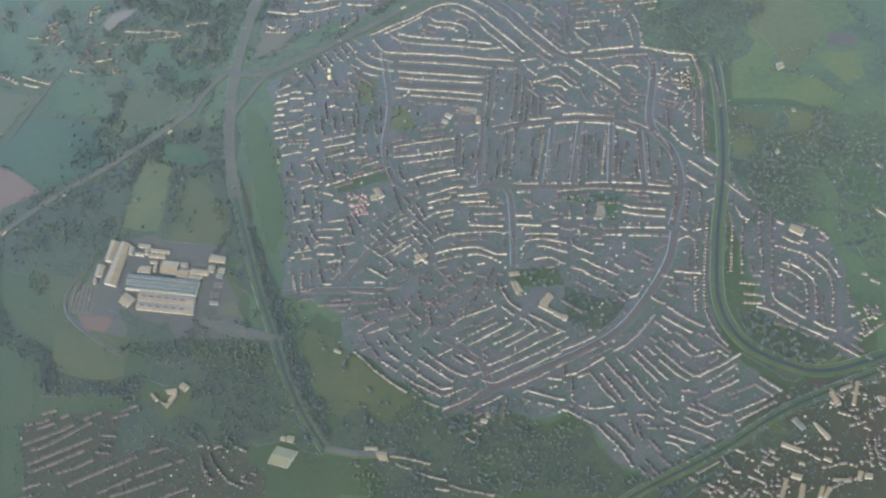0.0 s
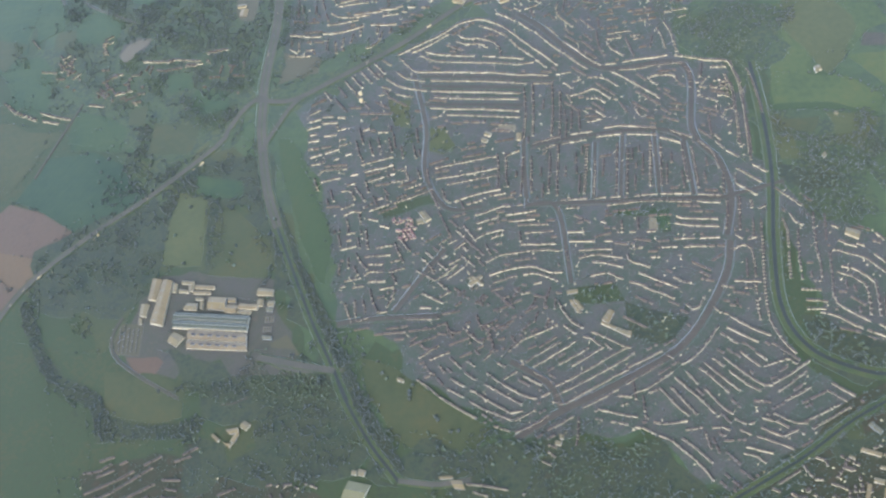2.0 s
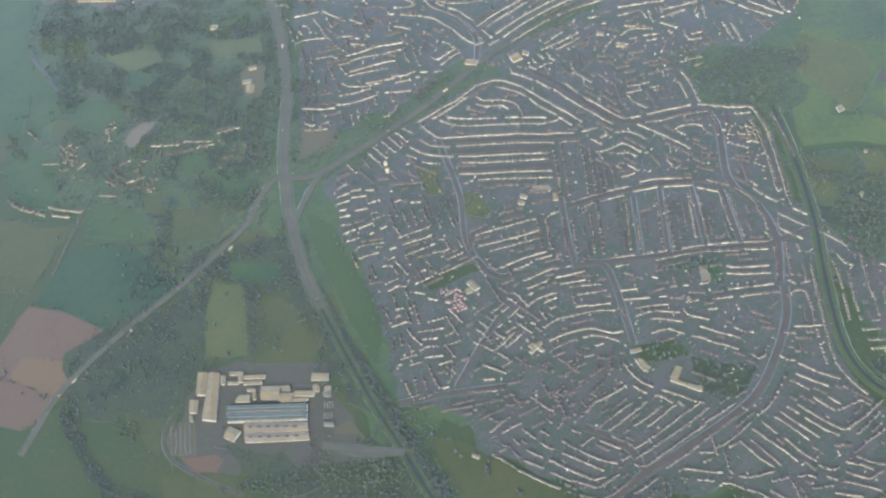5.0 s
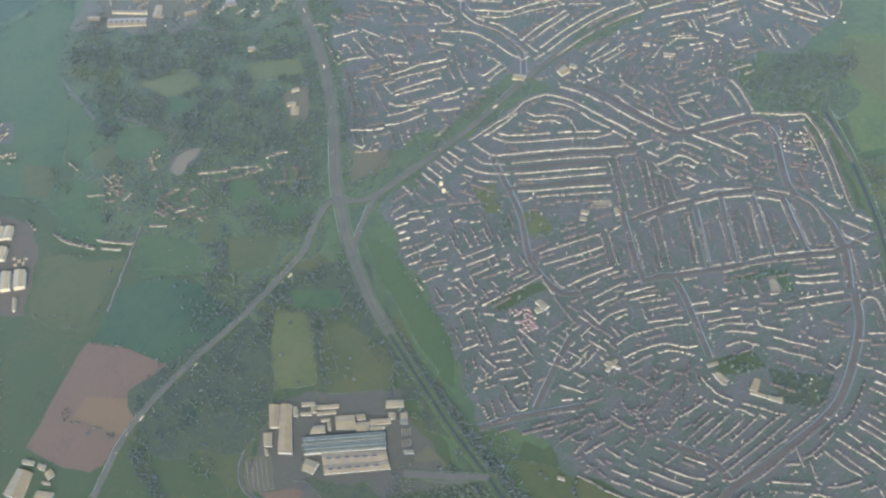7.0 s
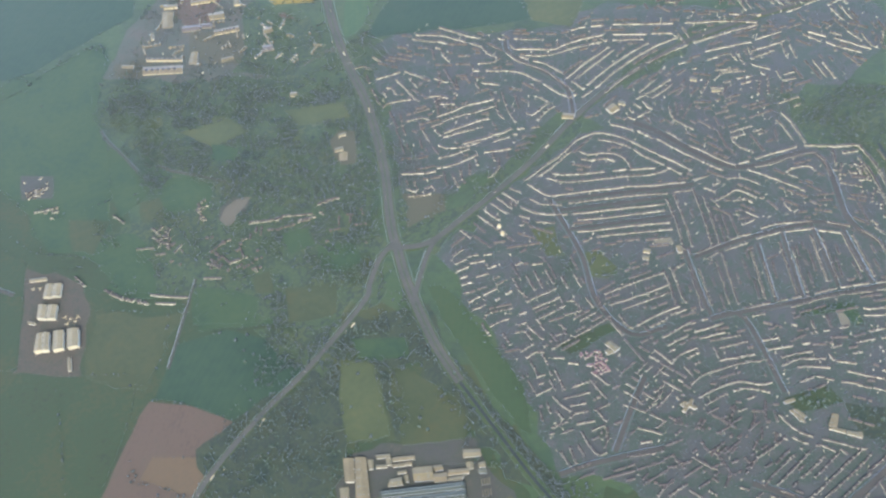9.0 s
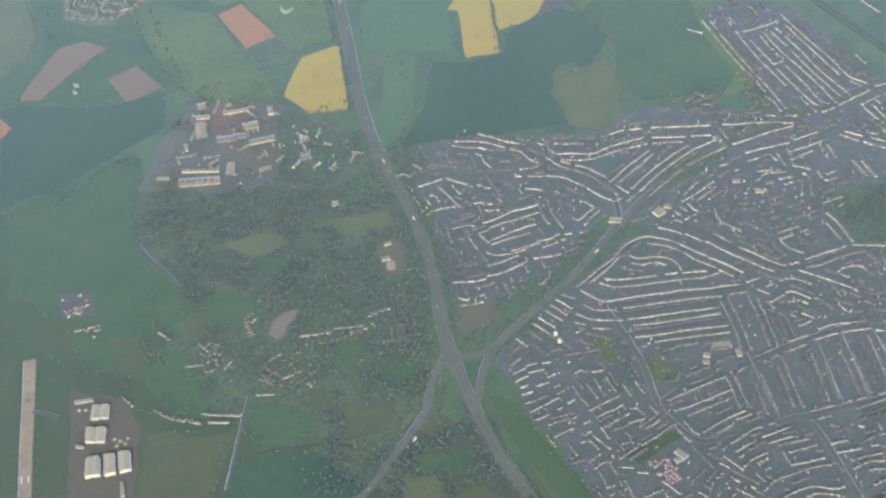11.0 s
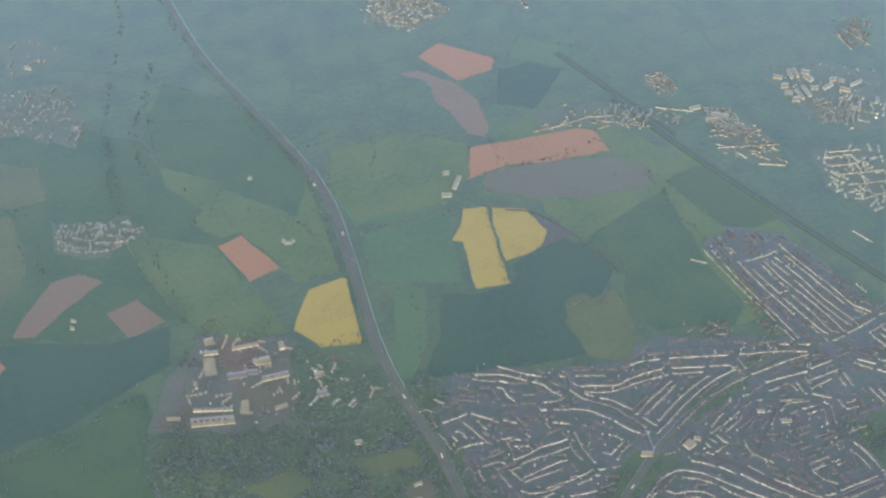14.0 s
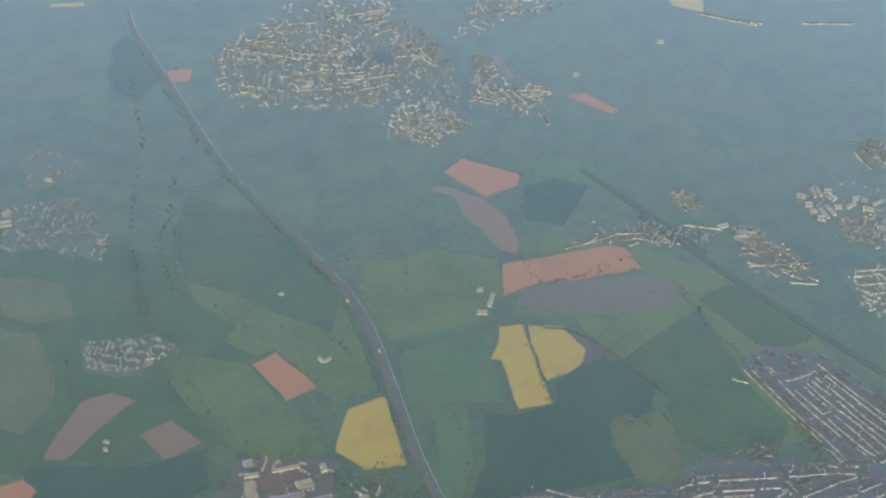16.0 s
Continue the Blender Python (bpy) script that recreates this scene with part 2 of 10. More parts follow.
M = {
    "country": mosaic("open_country"),
    "estate": surface("gardens_and_yards", [(0.027, 0.034, 0.017), (0.044, 0.043, 0.032), (0.052, 0.047, 0.033), (0.028, 0.041, 0.017), (0.048, 0.044, 0.032), (0.064, 0.054, 0.038)], 20, 1.6, bump=0.6, cells=4.5, cell_mix=0.3),
    "yard": surface("yard_tarmac", [(0.036, 0.037, 0.018), (0.052, 0.044, 0.022), (0.040, 0.045, 0.020), (0.062, 0.048, 0.025), (0.045, 0.043, 0.020)], 18, 2),
    "soil": surface("bare_soil", [(0.054, 0.033, 0.014), (0.070, 0.042, 0.018), (0.060, 0.040, 0.016)], 40, 3, rows=(3, 30)),
    "stubble": surface("dry_stubble", [(0.067, 0.055, 0.026), (0.082, 0.065, 0.030), (0.069, 0.059, 0.035)], 25, 2, rows=(2, 10)),
    "clay": surface("red_clay", [(0.124, 0.058, 0.019), (0.160, 0.076, 0.024), (0.141, 0.067, 0.022)], 40, 3, rows=(3, 55), haze_sheen=0.8),
    "plough": surface("ploughed_earth", [(0.067, 0.042, 0.013), (0.084, 0.051, 0.016), (0.075, 0.048, 0.016)], 40, 3, rows=(3, 70)),
    "rape": surface("flowering_rape", [(0.131, 0.090, 0.002), (0.175, 0.119, 0.004), (0.153, 0.104, 0.004)], 30, 2, rows=(4, 80)),
    "fallow": surface("brown_fallow", [(0.041, 0.037, 0.011), (0.051, 0.043, 0.014), (0.045, 0.042, 0.012)], 40, 3, rows=(3, 20)),
    "bright": surface("young_grass", [(0.021, 0.034, 0.004), (0.024, 0.040, 0.005), (0.031, 0.041, 0.005)], 45, 4, rows=(4, 20), haze_sheen=0.86),
    "grass": surface("meadow_grass", [(0.026, 0.041, 0.007), (0.041, 0.058, 0.009), (0.055, 0.063, 0.009)], 40, 4, haze_sheen=0.86),
    "olive": surface("rough_grass", [(0.035, 0.041, 0.007), (0.044, 0.050, 0.009), (0.056, 0.056, 0.011)], 35, 4, haze_sheen=0.86),
    "deep": surface("deep_pasture", [(0.016, 0.023, 0.003), (0.024, 0.032, 0.003), (0.020, 0.033, 0.004), (0.033, 0.035, 0.004), (0.024, 0.032, 0.004)], 50, 3, haze_sheen=0.86),
    "moor": surface("dull_meadow", [(0.024, 0.032, 0.004), (0.033, 0.038, 0.006), (0.044, 0.041, 0.006)], 30, 4, haze_sheen=0.86),
    "dark": surface("dark_crop", [(0.012, 0.025, 0.007), (0.017, 0.034, 0.009), (0.022, 0.035, 0.010)], 60, 6, rows=(4, 40), haze_sheen=0.86),
    "crop": surface("green_crop", [(0.011, 0.026, 0.006), (0.017, 0.034, 0.008), (0.023, 0.040, 0.009)], 60, 6, rows=(4, 40), haze_sheen=0.86),
    "lush": surface("lush_pasture", [(0.014, 0.031, 0.006), (0.024, 0.041, 0.006), (0.031, 0.046, 0.007)], 30, 4, haze_sheen=0.86),
    "brush": surface("dark_undergrowth", [(0.010, 0.017, 0.006), (0.020, 0.029, 0.009), (0.032, 0.036, 0.010), (0.016, 0.024, 0.010), (0.035, 0.032, 0.010)], 18, 2.5, bump=0.6, haze_sheen=0.8),
    "tarmac": surface("street_tarmac", [(0.039, 0.030, 0.018), (0.047, 0.039, 0.023), (0.056, 0.044, 0.027)], 12, 1.0, bump=0.1, haze_sheen=0.78),
    "works": surface("works_yard", [(0.029, 0.029, 0.016), (0.043, 0.036, 0.020), (0.033, 0.033, 0.013), (0.056, 0.041, 0.021)], 11, 1.8),
    "green_estate": surface("green_gardens_and_yards", [(0.019, 0.022, 0.005), (0.030, 0.027, 0.009), (0.022, 0.027, 0.007), (0.039, 0.028, 0.010), (0.025, 0.027, 0.008)], 22, 1.8, bump=0.6, cells=4.5, cell_mix=0.3, haze_sheen=0.7),
    # Far crop: haze lightens and blues the base colour.
    "teal": surface("hazed_crop", [(0.026, 0.046, 0.010), (0.033, 0.057, 0.014), (0.041, 0.062, 0.014)], 60, 6, rows=(4, 15), haze_sheen=0.86),
    "asphalt": surface("worn_asphalt", [(0.045, 0.045, 0.027), (0.058, 0.053, 0.037), (0.071, 0.063, 0.042)], 12, 1.0, bump=0.1, haze_sheen=0.55),
    "verge": surface("verge_grass", [(0.022, 0.035, 0.006), (0.033, 0.044, 0.006), (0.045, 0.050, 0.007)], 12, 1.5, haze_sheen=0.86),
    "ballast": surface("track_ballast", [(0.009, 0.012, 0.008), (0.012, 0.016, 0.011), (0.018, 0.021, 0.015)], 10, 0.8, haze_sheen=0.9),
    "runway": surface("runway_concrete", [(0.101, 0.069, 0.030), (0.129, 0.088, 0.038), (0.160, 0.111, 0.049)], 14, 2),
    "track": surface("gravel_track", [(0.030, 0.026, 0.011), (0.038, 0.032, 0.014), (0.046, 0.036, 0.017)], 8, 1),
    "paint": surface("white_paint", [(0.330, 0.327, 0.318), (0.400, 0.397, 0.388)], 3, 0.5),
    # Blue added to the green to carry haze over the trees.
    "leaf": surface("hazed_foliage", [(0.016, 0.023, 0.013), (0.025, 0.029, 0.014), (0.030, 0.035, 0.015), (0.038, 0.040, 0.015)], 25, 1.2, island=0.5, bump=0.5, haze_sheen=0.65),
    "spring": surface("spring_foliage", [(0.028, 0.041, 0.010), (0.036, 0.048, 0.010), (0.047, 0.054, 0.011)], 25, 1.2, island=0.5, bump=0.5, haze_sheen=0.65),
    # Lighter and bluer stops than brush: haze painted on far wood floors.
    "scrub": surface("hazed_scrub_floor", [(0.013, 0.020, 0.010), (0.027, 0.040, 0.013), (0.043, 0.056, 0.013), (0.019, 0.028, 0.013), (0.052, 0.060, 0.013), (0.022, 0.032, 0.013)], 20, 3, bump=0.6, haze_sheen=0.8),
    "bark": surface("bark", [(0.030, 0.017, 0.010), (0.070, 0.047, 0.028)], 2, 0.4),
    "wall_w": surface("pale_render_walls", [(0.107, 0.080, 0.043), (0.360, 0.311, 0.175), (0.671, 0.591, 0.347), (0.833, 0.734, 0.451)], 4, 0.6, island=0.35, bump=0.1, cells=1.5, haze_sheen=0.25),
    "wall_m": surface("mixed_render_and_brick_walls", [(0.090, 0.072, 0.036), (0.268, 0.229, 0.123), (0.596, 0.519, 0.295), (0.886, 0.782, 0.460)], 4, 0.6, island=0.35, bump=0.1, cells=1.5, haze_sheen=0.25),
    "wall_d": surface("brick_walls", [(0.064, 0.047, 0.023), (0.139, 0.110, 0.060), (0.297, 0.253, 0.146)], 4, 0.6, island=0.4, bump=0.1, cells=1.5, haze_sheen=0.25),
    "tile": surface("brown_roof_tiles", [(0.037, 0.027, 0.018), (0.048, 0.036, 0.025), (0.062, 0.043, 0.029), (0.060, 0.051, 0.038)], 9, 0.6, rough=0.75, island=0.4, cells=2.2, haze_sheen=0.35),
    "red_tile": surface("red_roof_tiles", [(0.095, 0.049, 0.040), (0.125, 0.063, 0.052), (0.145, 0.085, 0.072)], 9, 0.6, rough=0.75, island=0.75, haze_sheen=0.5),
    "white": surface("white_cladding", [(0.365, 0.282, 0.110), (0.436, 0.337, 0.135), (0.505, 0.384, 0.160)], 8, 1.0, rough=0.6, bump=0.1),
    "apron": surface("worn_apron", [(0.032, 0.030, 0.009), (0.041, 0.032, 0.011), (0.051, 0.035, 0.014), (0.032, 0.031, 0.009), (0.045, 0.031, 0.013)], 9, 1.8),
    "paved": surface("pale_playground", [(0.110, 0.091, 0.048), (0.132, 0.109, 0.058), (0.151, 0.125, 0.068)], 6, 1.0),
    "pale": surface("pale_sheet_roof", [(0.105, 0.084, 0.036), (0.132, 0.105, 0.045), (0.155, 0.122, 0.053)], 8, 1.0, rough=0.6, bump=0.1),
    "suburb": surface("leafy_gardens", [(0.028, 0.041, 0.013), (0.042, 0.050, 0.021), (0.052, 0.057, 0.022), (0.033, 0.051, 0.013)], 14, 1.8, bump=0.6, cells=4.5, cell_mix=0.3, haze_sheen=0.86),
    "cream": surface("cream_sheet_roof", [(0.106, 0.079, 0.030), (0.136, 0.101, 0.039), (0.160, 0.119, 0.047)], 8, 1.0, rough=0.6, bump=0.1),
    "tan": surface("tan_sheet_roof", [(0.104, 0.077, 0.028), (0.138, 0.104, 0.040), (0.164, 0.124, 0.051)], 8, 1.0, rough=0.7, bump=0.1),
    "pink": surface("weathered_pink_roof", [(0.103, 0.078, 0.035), (0.131, 0.100, 0.047), (0.157, 0.122, 0.059)], 6, 1.0, rough=0.7),
    "grey": surface("grey_sheet_roof", [(0.067, 0.063, 0.031), (0.087, 0.081, 0.041), (0.110, 0.099, 0.052)], 8, 1.0, rough=0.6),
    "slate": surface("blue_grey_roof", [(0.030, 0.033, 0.018), (0.040, 0.044, 0.023), (0.051, 0.055, 0.030)], 8, 1.0, rough=0.85),
    "olive_roof": surface("olive_sheet_roof", [(0.081, 0.079, 0.028), (0.102, 0.096, 0.036), (0.116, 0.106, 0.047)], 8, 1.0, rough=0.6),
    "brick_roof": surface("brick_red_roof", [(0.085, 0.067, 0.046), (0.115, 0.089, 0.063)], 6, 0.8),
    "hangar": surface("hangar_sheet_roof", [(0.144, 0.114, 0.050), (0.174, 0.137, 0.062), (0.204, 0.161, 0.073)], 8, 1.0, rough=0.5, bump=0.1),
    "glass": surface("roof_glazing", [(0.099, 0.099, 0.064), (0.124, 0.123, 0.080)], 4, 0.6, rough=0.4, bump=0, spec=0.4),
    "dark_opening": surface("dark_doorway", [(0.010, 0.010, 0.010), (0.040, 0.037, 0.040)], 3, 0.5),
}


# ---- builders ----
def mesh_object(name, verts, faces, mat):
    me = bpy.data.meshes.new(name)
    me.from_pydata(verts, [], faces)
    me.materials.append(mat)
    me.update()
    return new(name, me)


def part(name, verts, faces, mat, parent, label=""):
    ob = mesh_object(name, verts, faces, mat)
    ob.parent = parent
    return tagged(ob, label)


def prism(outline, z0, z1):
    """A solid slab over an outline (counter-clockwise or not) from z0 to z1."""
    pts = [Vector((x, y)) for x, y in outline]
    area = sum(a.x * b.y - b.x * a.y for a, b in zip(pts, pts[1:] + pts[:1]))
    if area < 0:
        pts.reverse()
    n = len(pts)
    verts = [(p.x, p.y, z0) for p in pts] + [(p.x, p.y, z1) for p in pts]
    from mathutils.geometry import tessellate_polygon
    faces = []
    for a, b, c in tessellate_polygon([[(p.x, p.y, 0) for p in pts]]):
        up = (pts[b] - pts[a]).cross(pts[c] - pts[a]) > 0
        faces.append((a + n, b + n, c + n) if up else (c + n, b + n, a + n))
    faces += [(i, (i + 1) % n, (i + 1) % n + n, i + n) for i in range(n)]
    return verts, faces


def soften(outline, step=9.0, wander=1.6, seed=0):
    """The outline with more corners that stray a little, as a hedge bank does."""
    out = []
    for i, a in enumerate(outline):
        b = outline[(i + 1) % len(outline)]
        a, b = Vector(a), Vector(b)
        n = max(1, int((b - a).length / step))
        for k in range(n):
            p = a.lerp(b, k / n)
            s = noise.noise_vector((p.x * 0.06, p.y * 0.06, seed))
            out.append((p.x + s.x * wander, p.y + s.y * wander))
    return out


LAYER, EDGES, LAID = [0.02], [], []


def patch(name, kind, label, wander, *outline):
    """A field or tract of ground with a low bank round it, each lying a little above the last."""
    LAYER[0] += 0.0012
    if name == "field":
        EDGES.append(list(outline))
    LAID.append((LAYER[0], list(outline)))
    v, f = prism(soften(outline, 7.0, wander, LAYER[0] * 100 + 4), -0.5, LAYER[0])
    return tagged(mesh_object(name, v, f, M[kind]), label, kind="structure")


def smooth_line(points, step=4.0):
    """Catmull-Rom through the points, sampled about every step metres."""
    p = [Vector(q) for q in points]
    p = [p[0] * 2 - p[1]] + p + [p[-1] * 2 - p[-2]]
    out = []
    for a, b, c, d in zip(p, p[1:], p[2:], p[3:]):
        n = max(1, int((c - b).length / step))
        for k in range(n):
            t = k / n
            out.append(0.5 * ((2 * b) + (c - a) * t + (2 * a - 5 * b + 4 * c - d) * t * t + (3 * b - a - 3 * c + d) * t ** 3))
    return out + [p[-2]]


def ribbon(line, off0, off1, z0, z1):
    """A strip along the line between two sideways offsets, with edges going down."""
    verts, faces = [], []
    for i, p in enumerate(line):
        d = (line[min(i + 1, len(line) - 1)] - line[max(i - 1, 0)]).normalized()
        s = Vector((-d.y, d.x))
        a, b, s = p + s * off0, p + s * off1, s * (z1 - z0) * math.copysign(0.7, off1 - off0)
        verts += [(a.x - s.x, a.y - s.y, z0), (a.x, a.y, z1), (b.x, b.y, z1), (b.x + s.x, b.y + s.y, z0)]
    for i in range(len(line) - 1):
        k = 4 * i
        faces += [(k + j, k + 4 + j, k + 5 + j, k + 1 + j) for j in range(3)]
    return verts, faces


ROAD_LAYER, TARMAC = [0.42], {}


def road(kind, width, *points):
    ROAD_LAYER[0] += 0.004
    z, line = ROAD_LAYER[0], smooth_line(points)
    w = width * 0.4
    for p in line:
        TARMAC.setdefault((int(p.x // 8), int(p.y // 8)), []).append((p.x, p.y, w + 1.0, z + 0.03))
    if kind == "motorway":
        base = tagged(mesh_object("motorway", *ribbon(line, -w - 1.2, w + 1.2, -0.5, z), M["verge"]), "grass verges and central strip of a motorway", kind="structure")
        part("carriageway", *ribbon(line, 0.4, w, z - 0.1, z + 0.03), M["asphalt"], base)
        part("carriageway", *ribbon(line, -w, -0.4, z - 0.1, z + 0.03), M["asphalt"], base)
    elif kind == "railway":
        # Also serves a dark stretch of the motorway.
        base = tagged(mesh_object("railway", *ribbon(line, -w - 1.5, w + 1.5, -0.5, z), M["verge"]), "rail and motorway cutting with dark bed and grassy sides", kind="structure")
        part("trackbed", *ribbon(line, -w * 0.55, w * 0.55, z - 0.1, z + 0.03), M["ballast"], base)
    elif kind == "runway":
        base = tagged(mesh_object("runway", *ribbon(line, -w, w, -0.5, z), M["runway"]), "pale worn concrete airfield runway", kind="structure")
        run = (line[-1] - line[0]).length
        for share, wide, long in ((0.2, 0.95, 4.5), (0.27, 0.25, 2.0), (0.55, 0.06, 2.0), (0.44, 0.06, 1.5)):
            k = int(share * (len(line) - 2))
            u = (line[k + 1] - line[k]).normalized()
            part("threshold_block" if wide > 0.5 else "runway_mark", *ribbon([line[k] - u * long / 2, line[k] + u * long / 2], -w * wide, w * wide, z - 0.1, z + 0.03), M["paved" if wide > 0.5 else "track"], base)
        for side in (-0.62, 0.5):
            k = int(0.72 * (len(line) - 2))
            u = (line[k + 1] - line[k]).normalized()
            part("touchdown_mark", *ribbon([line[k] - u * 2.2, line[k] + u * 2.2], w * side, w * (side + 0.14), z - 0.1, z + 0.03), M["paint"], base, "white painted touchdown bar")
    elif kind == "bay_line":
        tagged(mesh_object("bay_line", *ribbon(line, -w, w, -0.5, z), M["track"]), "pale line of worn gravel between parking bays", kind="structure")
    elif kind == "track":
        tagged(mesh_object("track", *ribbon(line, -w, w, -0.5, z), M["track"]), "pale gravel track across grass", kind="structure")
    else:
        base = tagged(mesh_object("road", *ribbon(line, -w - 0.6, w + 0.6, -0.5, z), M["estate" if kind == "street" else "verge"]), "grey asphalt road between narrow verges", kind="structure")
        part("carriageway", *ribbon(line, -w, w, z - 0.1, z + 0.03), M["tarmac" if kind == "street" else "asphalt"], base)


rnd = random.Random(7)


def block_mesh(at, along, length, depth, eave, rise, hip):
    """The walls and the pitched roof of one house block, as vertices and faces round its own base."""
    u = Vector((math.cos(along), math.sin(along)))
    v = Vector((-u.y, u.x))

    def p(a, b, z):
        q = Vector(at) + u * a + v * b
        return (q.x, q.y, z)
    a, b, e = length / 2, depth / 2, 0.07
    wv = [p(x, y, z) for z in (0.0, eave) for x, y in ((-a, -b), (a, -b), (a, b), (-a, b))]
    wf = [(0, 1, 5, 4), (1, 2, 6, 5), (2, 3, 7, 6), (3, 0, 4, 7)]
    g = b * 0.8 if hip else 0.0
    if not hip:
        wv += [p(-a, 0, eave + rise * 0.97), p(a, 0, eave + rise * 0.97)]
        wf += [(4, 8, 7), (5, 6, 9)]
    low = eave - 0.05
    rv = [p(x, y, low) for x, y in ((-a - e, -b - e), (a + e, -b - e), (a + e, b + e), (-a - e, b + e))]
    rv += [p(-a - e + g, 0, eave + rise), p(a + e - g, 0, eave + rise)]
    rf = [(0, 1, 5, 4), (2, 3, 4, 5), (1, 2, 5), (3, 0, 4), (3, 2, 1, 0)]
    cv, c = [], a * 0.75
    for z0 in (eave + rise * 0.5, eave + rise + 0.22):
        cv += [p(c + x, y, z0) for x, y in ((-0.08, -0.12), (0.08, -0.12), (0.08, 0.12), (-0.08, 0.12))]
    cf = [(0, 1, 5, 4), (1, 2, 6, 5), (2, 3, 7, 6), (3, 0, 4, 7), (4, 5, 6, 7)]
    rf += [tuple(i + len(rv) for i in q) for q in cf]
    return (wv, wf), (rv + cv, rf)


# pitch of a house, gap after a block, houses to a block, depth, wall, label
ROW_KINDS = {
    "w": (1.5, (0.5, 0.9), (2, 3), 1.25, "wall_w", "terrace of pale rendered houses with brown tiled roofs"),
    "m": (1.45, (0.7, 1.1), (1, 2), 1.25, "wall_m", "row of semi-detached rendered and brick houses"),
    "d": (1.6, (0.6, 0.9), (1, 3), 1.22, "wall_d", "row of dull brick houses with brown tiled roofs"),
    "v": (1.5, (0.6, 1.1), (1, 1), 1.4, "wall_w", "row of pale detached houses standing gable to gable"),
    "u": (1.6, (0.4, 0.8), (1, 2), 1.25, "wall_m", "row of rendered and brick houses with narrow gaps"),
    "s": (2.4, (1.6, 2.4), (1, 1), 1.9, "wall_w", "loose line of pale detached houses among trees"),
}
TAKEN, BEARING = [], {}


def along_row(kind, points):
    """Where the blocks of a row stand: place, bearing, length and the shape of the roof."""
    pitch, gap, block = ROW_KINDS[kind][:3]
    line = smooth_line(points, 0.5)
    at = [0.0]
    for a, b in zip(line, line[1:]):
        at.append(at[-1] + (b - a).length)
    s, k = 0.0, 0
    while s < max(at[-1] - pitch * 0.4, 0.1):
        length = pitch * rnd.randint(*block) * rnd.uniform(0.94, 1.06)
        mid = min(s + length / 2, at[-1])
        while k < len(at) - 2 and at[k + 1] < mid:
            k += 1
        while k > 0 and at[k] > mid:
            k -= 1
        d = line[k + 1] - line[k]
        c = line[k] + d.normalized() * (mid - at[k])
        ang = math.atan2(d.y, d.x)
        c = c + Vector((-math.sin(ang), math.cos(ang))) * rnd.uniform(-0.16, 0.16)
        if s == 0.0 or rnd.random() > 0.02:
            yield c, ang + rnd.uniform(-0.03, 0.03), length
            for j in range(max(1, int(length / 2))):
                q = c + d.normalized() * (j * 2 + 1 - length / 2)
                TAKEN.append((q.x, q.y))
            BEARING.setdefault((int(c.x // 9), int(c.y // 9)), []).append(ang)
        s += length + rnd.uniform(*gap)


def terrace(kind, *points):
    depth, wall, label = ROW_KINDS[kind][3:]
    eave, rise = rnd.uniform(1.0, 1.25), rnd.uniform(0.42, 0.56)
    mid = Vector(points[len(points) // 2])
    base = new({"w": "terrace", "m": "semi_detached_houses", "d": "brick_houses"}.get(kind, "detached_houses"))
    base.location = (mid.x, mid.y, 0.0)
    tagged(base, label, "houses", "house rows of the estate")
    for c, ang, length in along_row(kind, points):
        w, r = block_mesh(c - mid, ang, length, depth * rnd.uniform(0.94, 1.08), eave * rnd.uniform(0.95, 1.06), rise * rnd.uniform(0.94, 1.06), rnd.random() < 0.3)
        part("wall", *w, M[wall], base)
        part("roof", *r, M["tile"], base)


FAR = {}


def put(store, piece):
    v, f = store
    k = len(v)
    v += piece[0]
    f += [tuple(i + k for i in q) for q in piece[1]]


def far_terrace(kind, *points):
    """Rows too far off to be told apart house by house; they are joined at the end."""
    depth, wall = ROW_KINDS[kind][3:5]
    for c, ang, length in along_row(kind, points):
        w, r = block_mesh(c, ang, length, depth, rnd.uniform(1.0, 1.25), rnd.uniform(0.45, 0.6), rnd.random() < 0.3)
        put(FAR.setdefault(wall, ([], [])), w)
        put(FAR.setdefault("tile", ([], [])), r)


def far_rows_done():
    base = tagged(new("distant_terraces"), "distant rows of pale houses with brown tiled roofs", "houses", kind="stuff")
    for mat, (v, f) in FAR.items():
        part("roofs" if mat == "tile" else "walls", v, f, M[mat], base)


def inside(p, outline):
    x, y = p
    hit = False
    for (x0, y0), (x1, y1) in zip(outline, outline[1:] + outline[:1]):
        if (y0 > y) != (y1 > y) and x < (x1 - x0) * (y - y0) / (y1 - y0) + x0:
            hit = not hit
    return hit


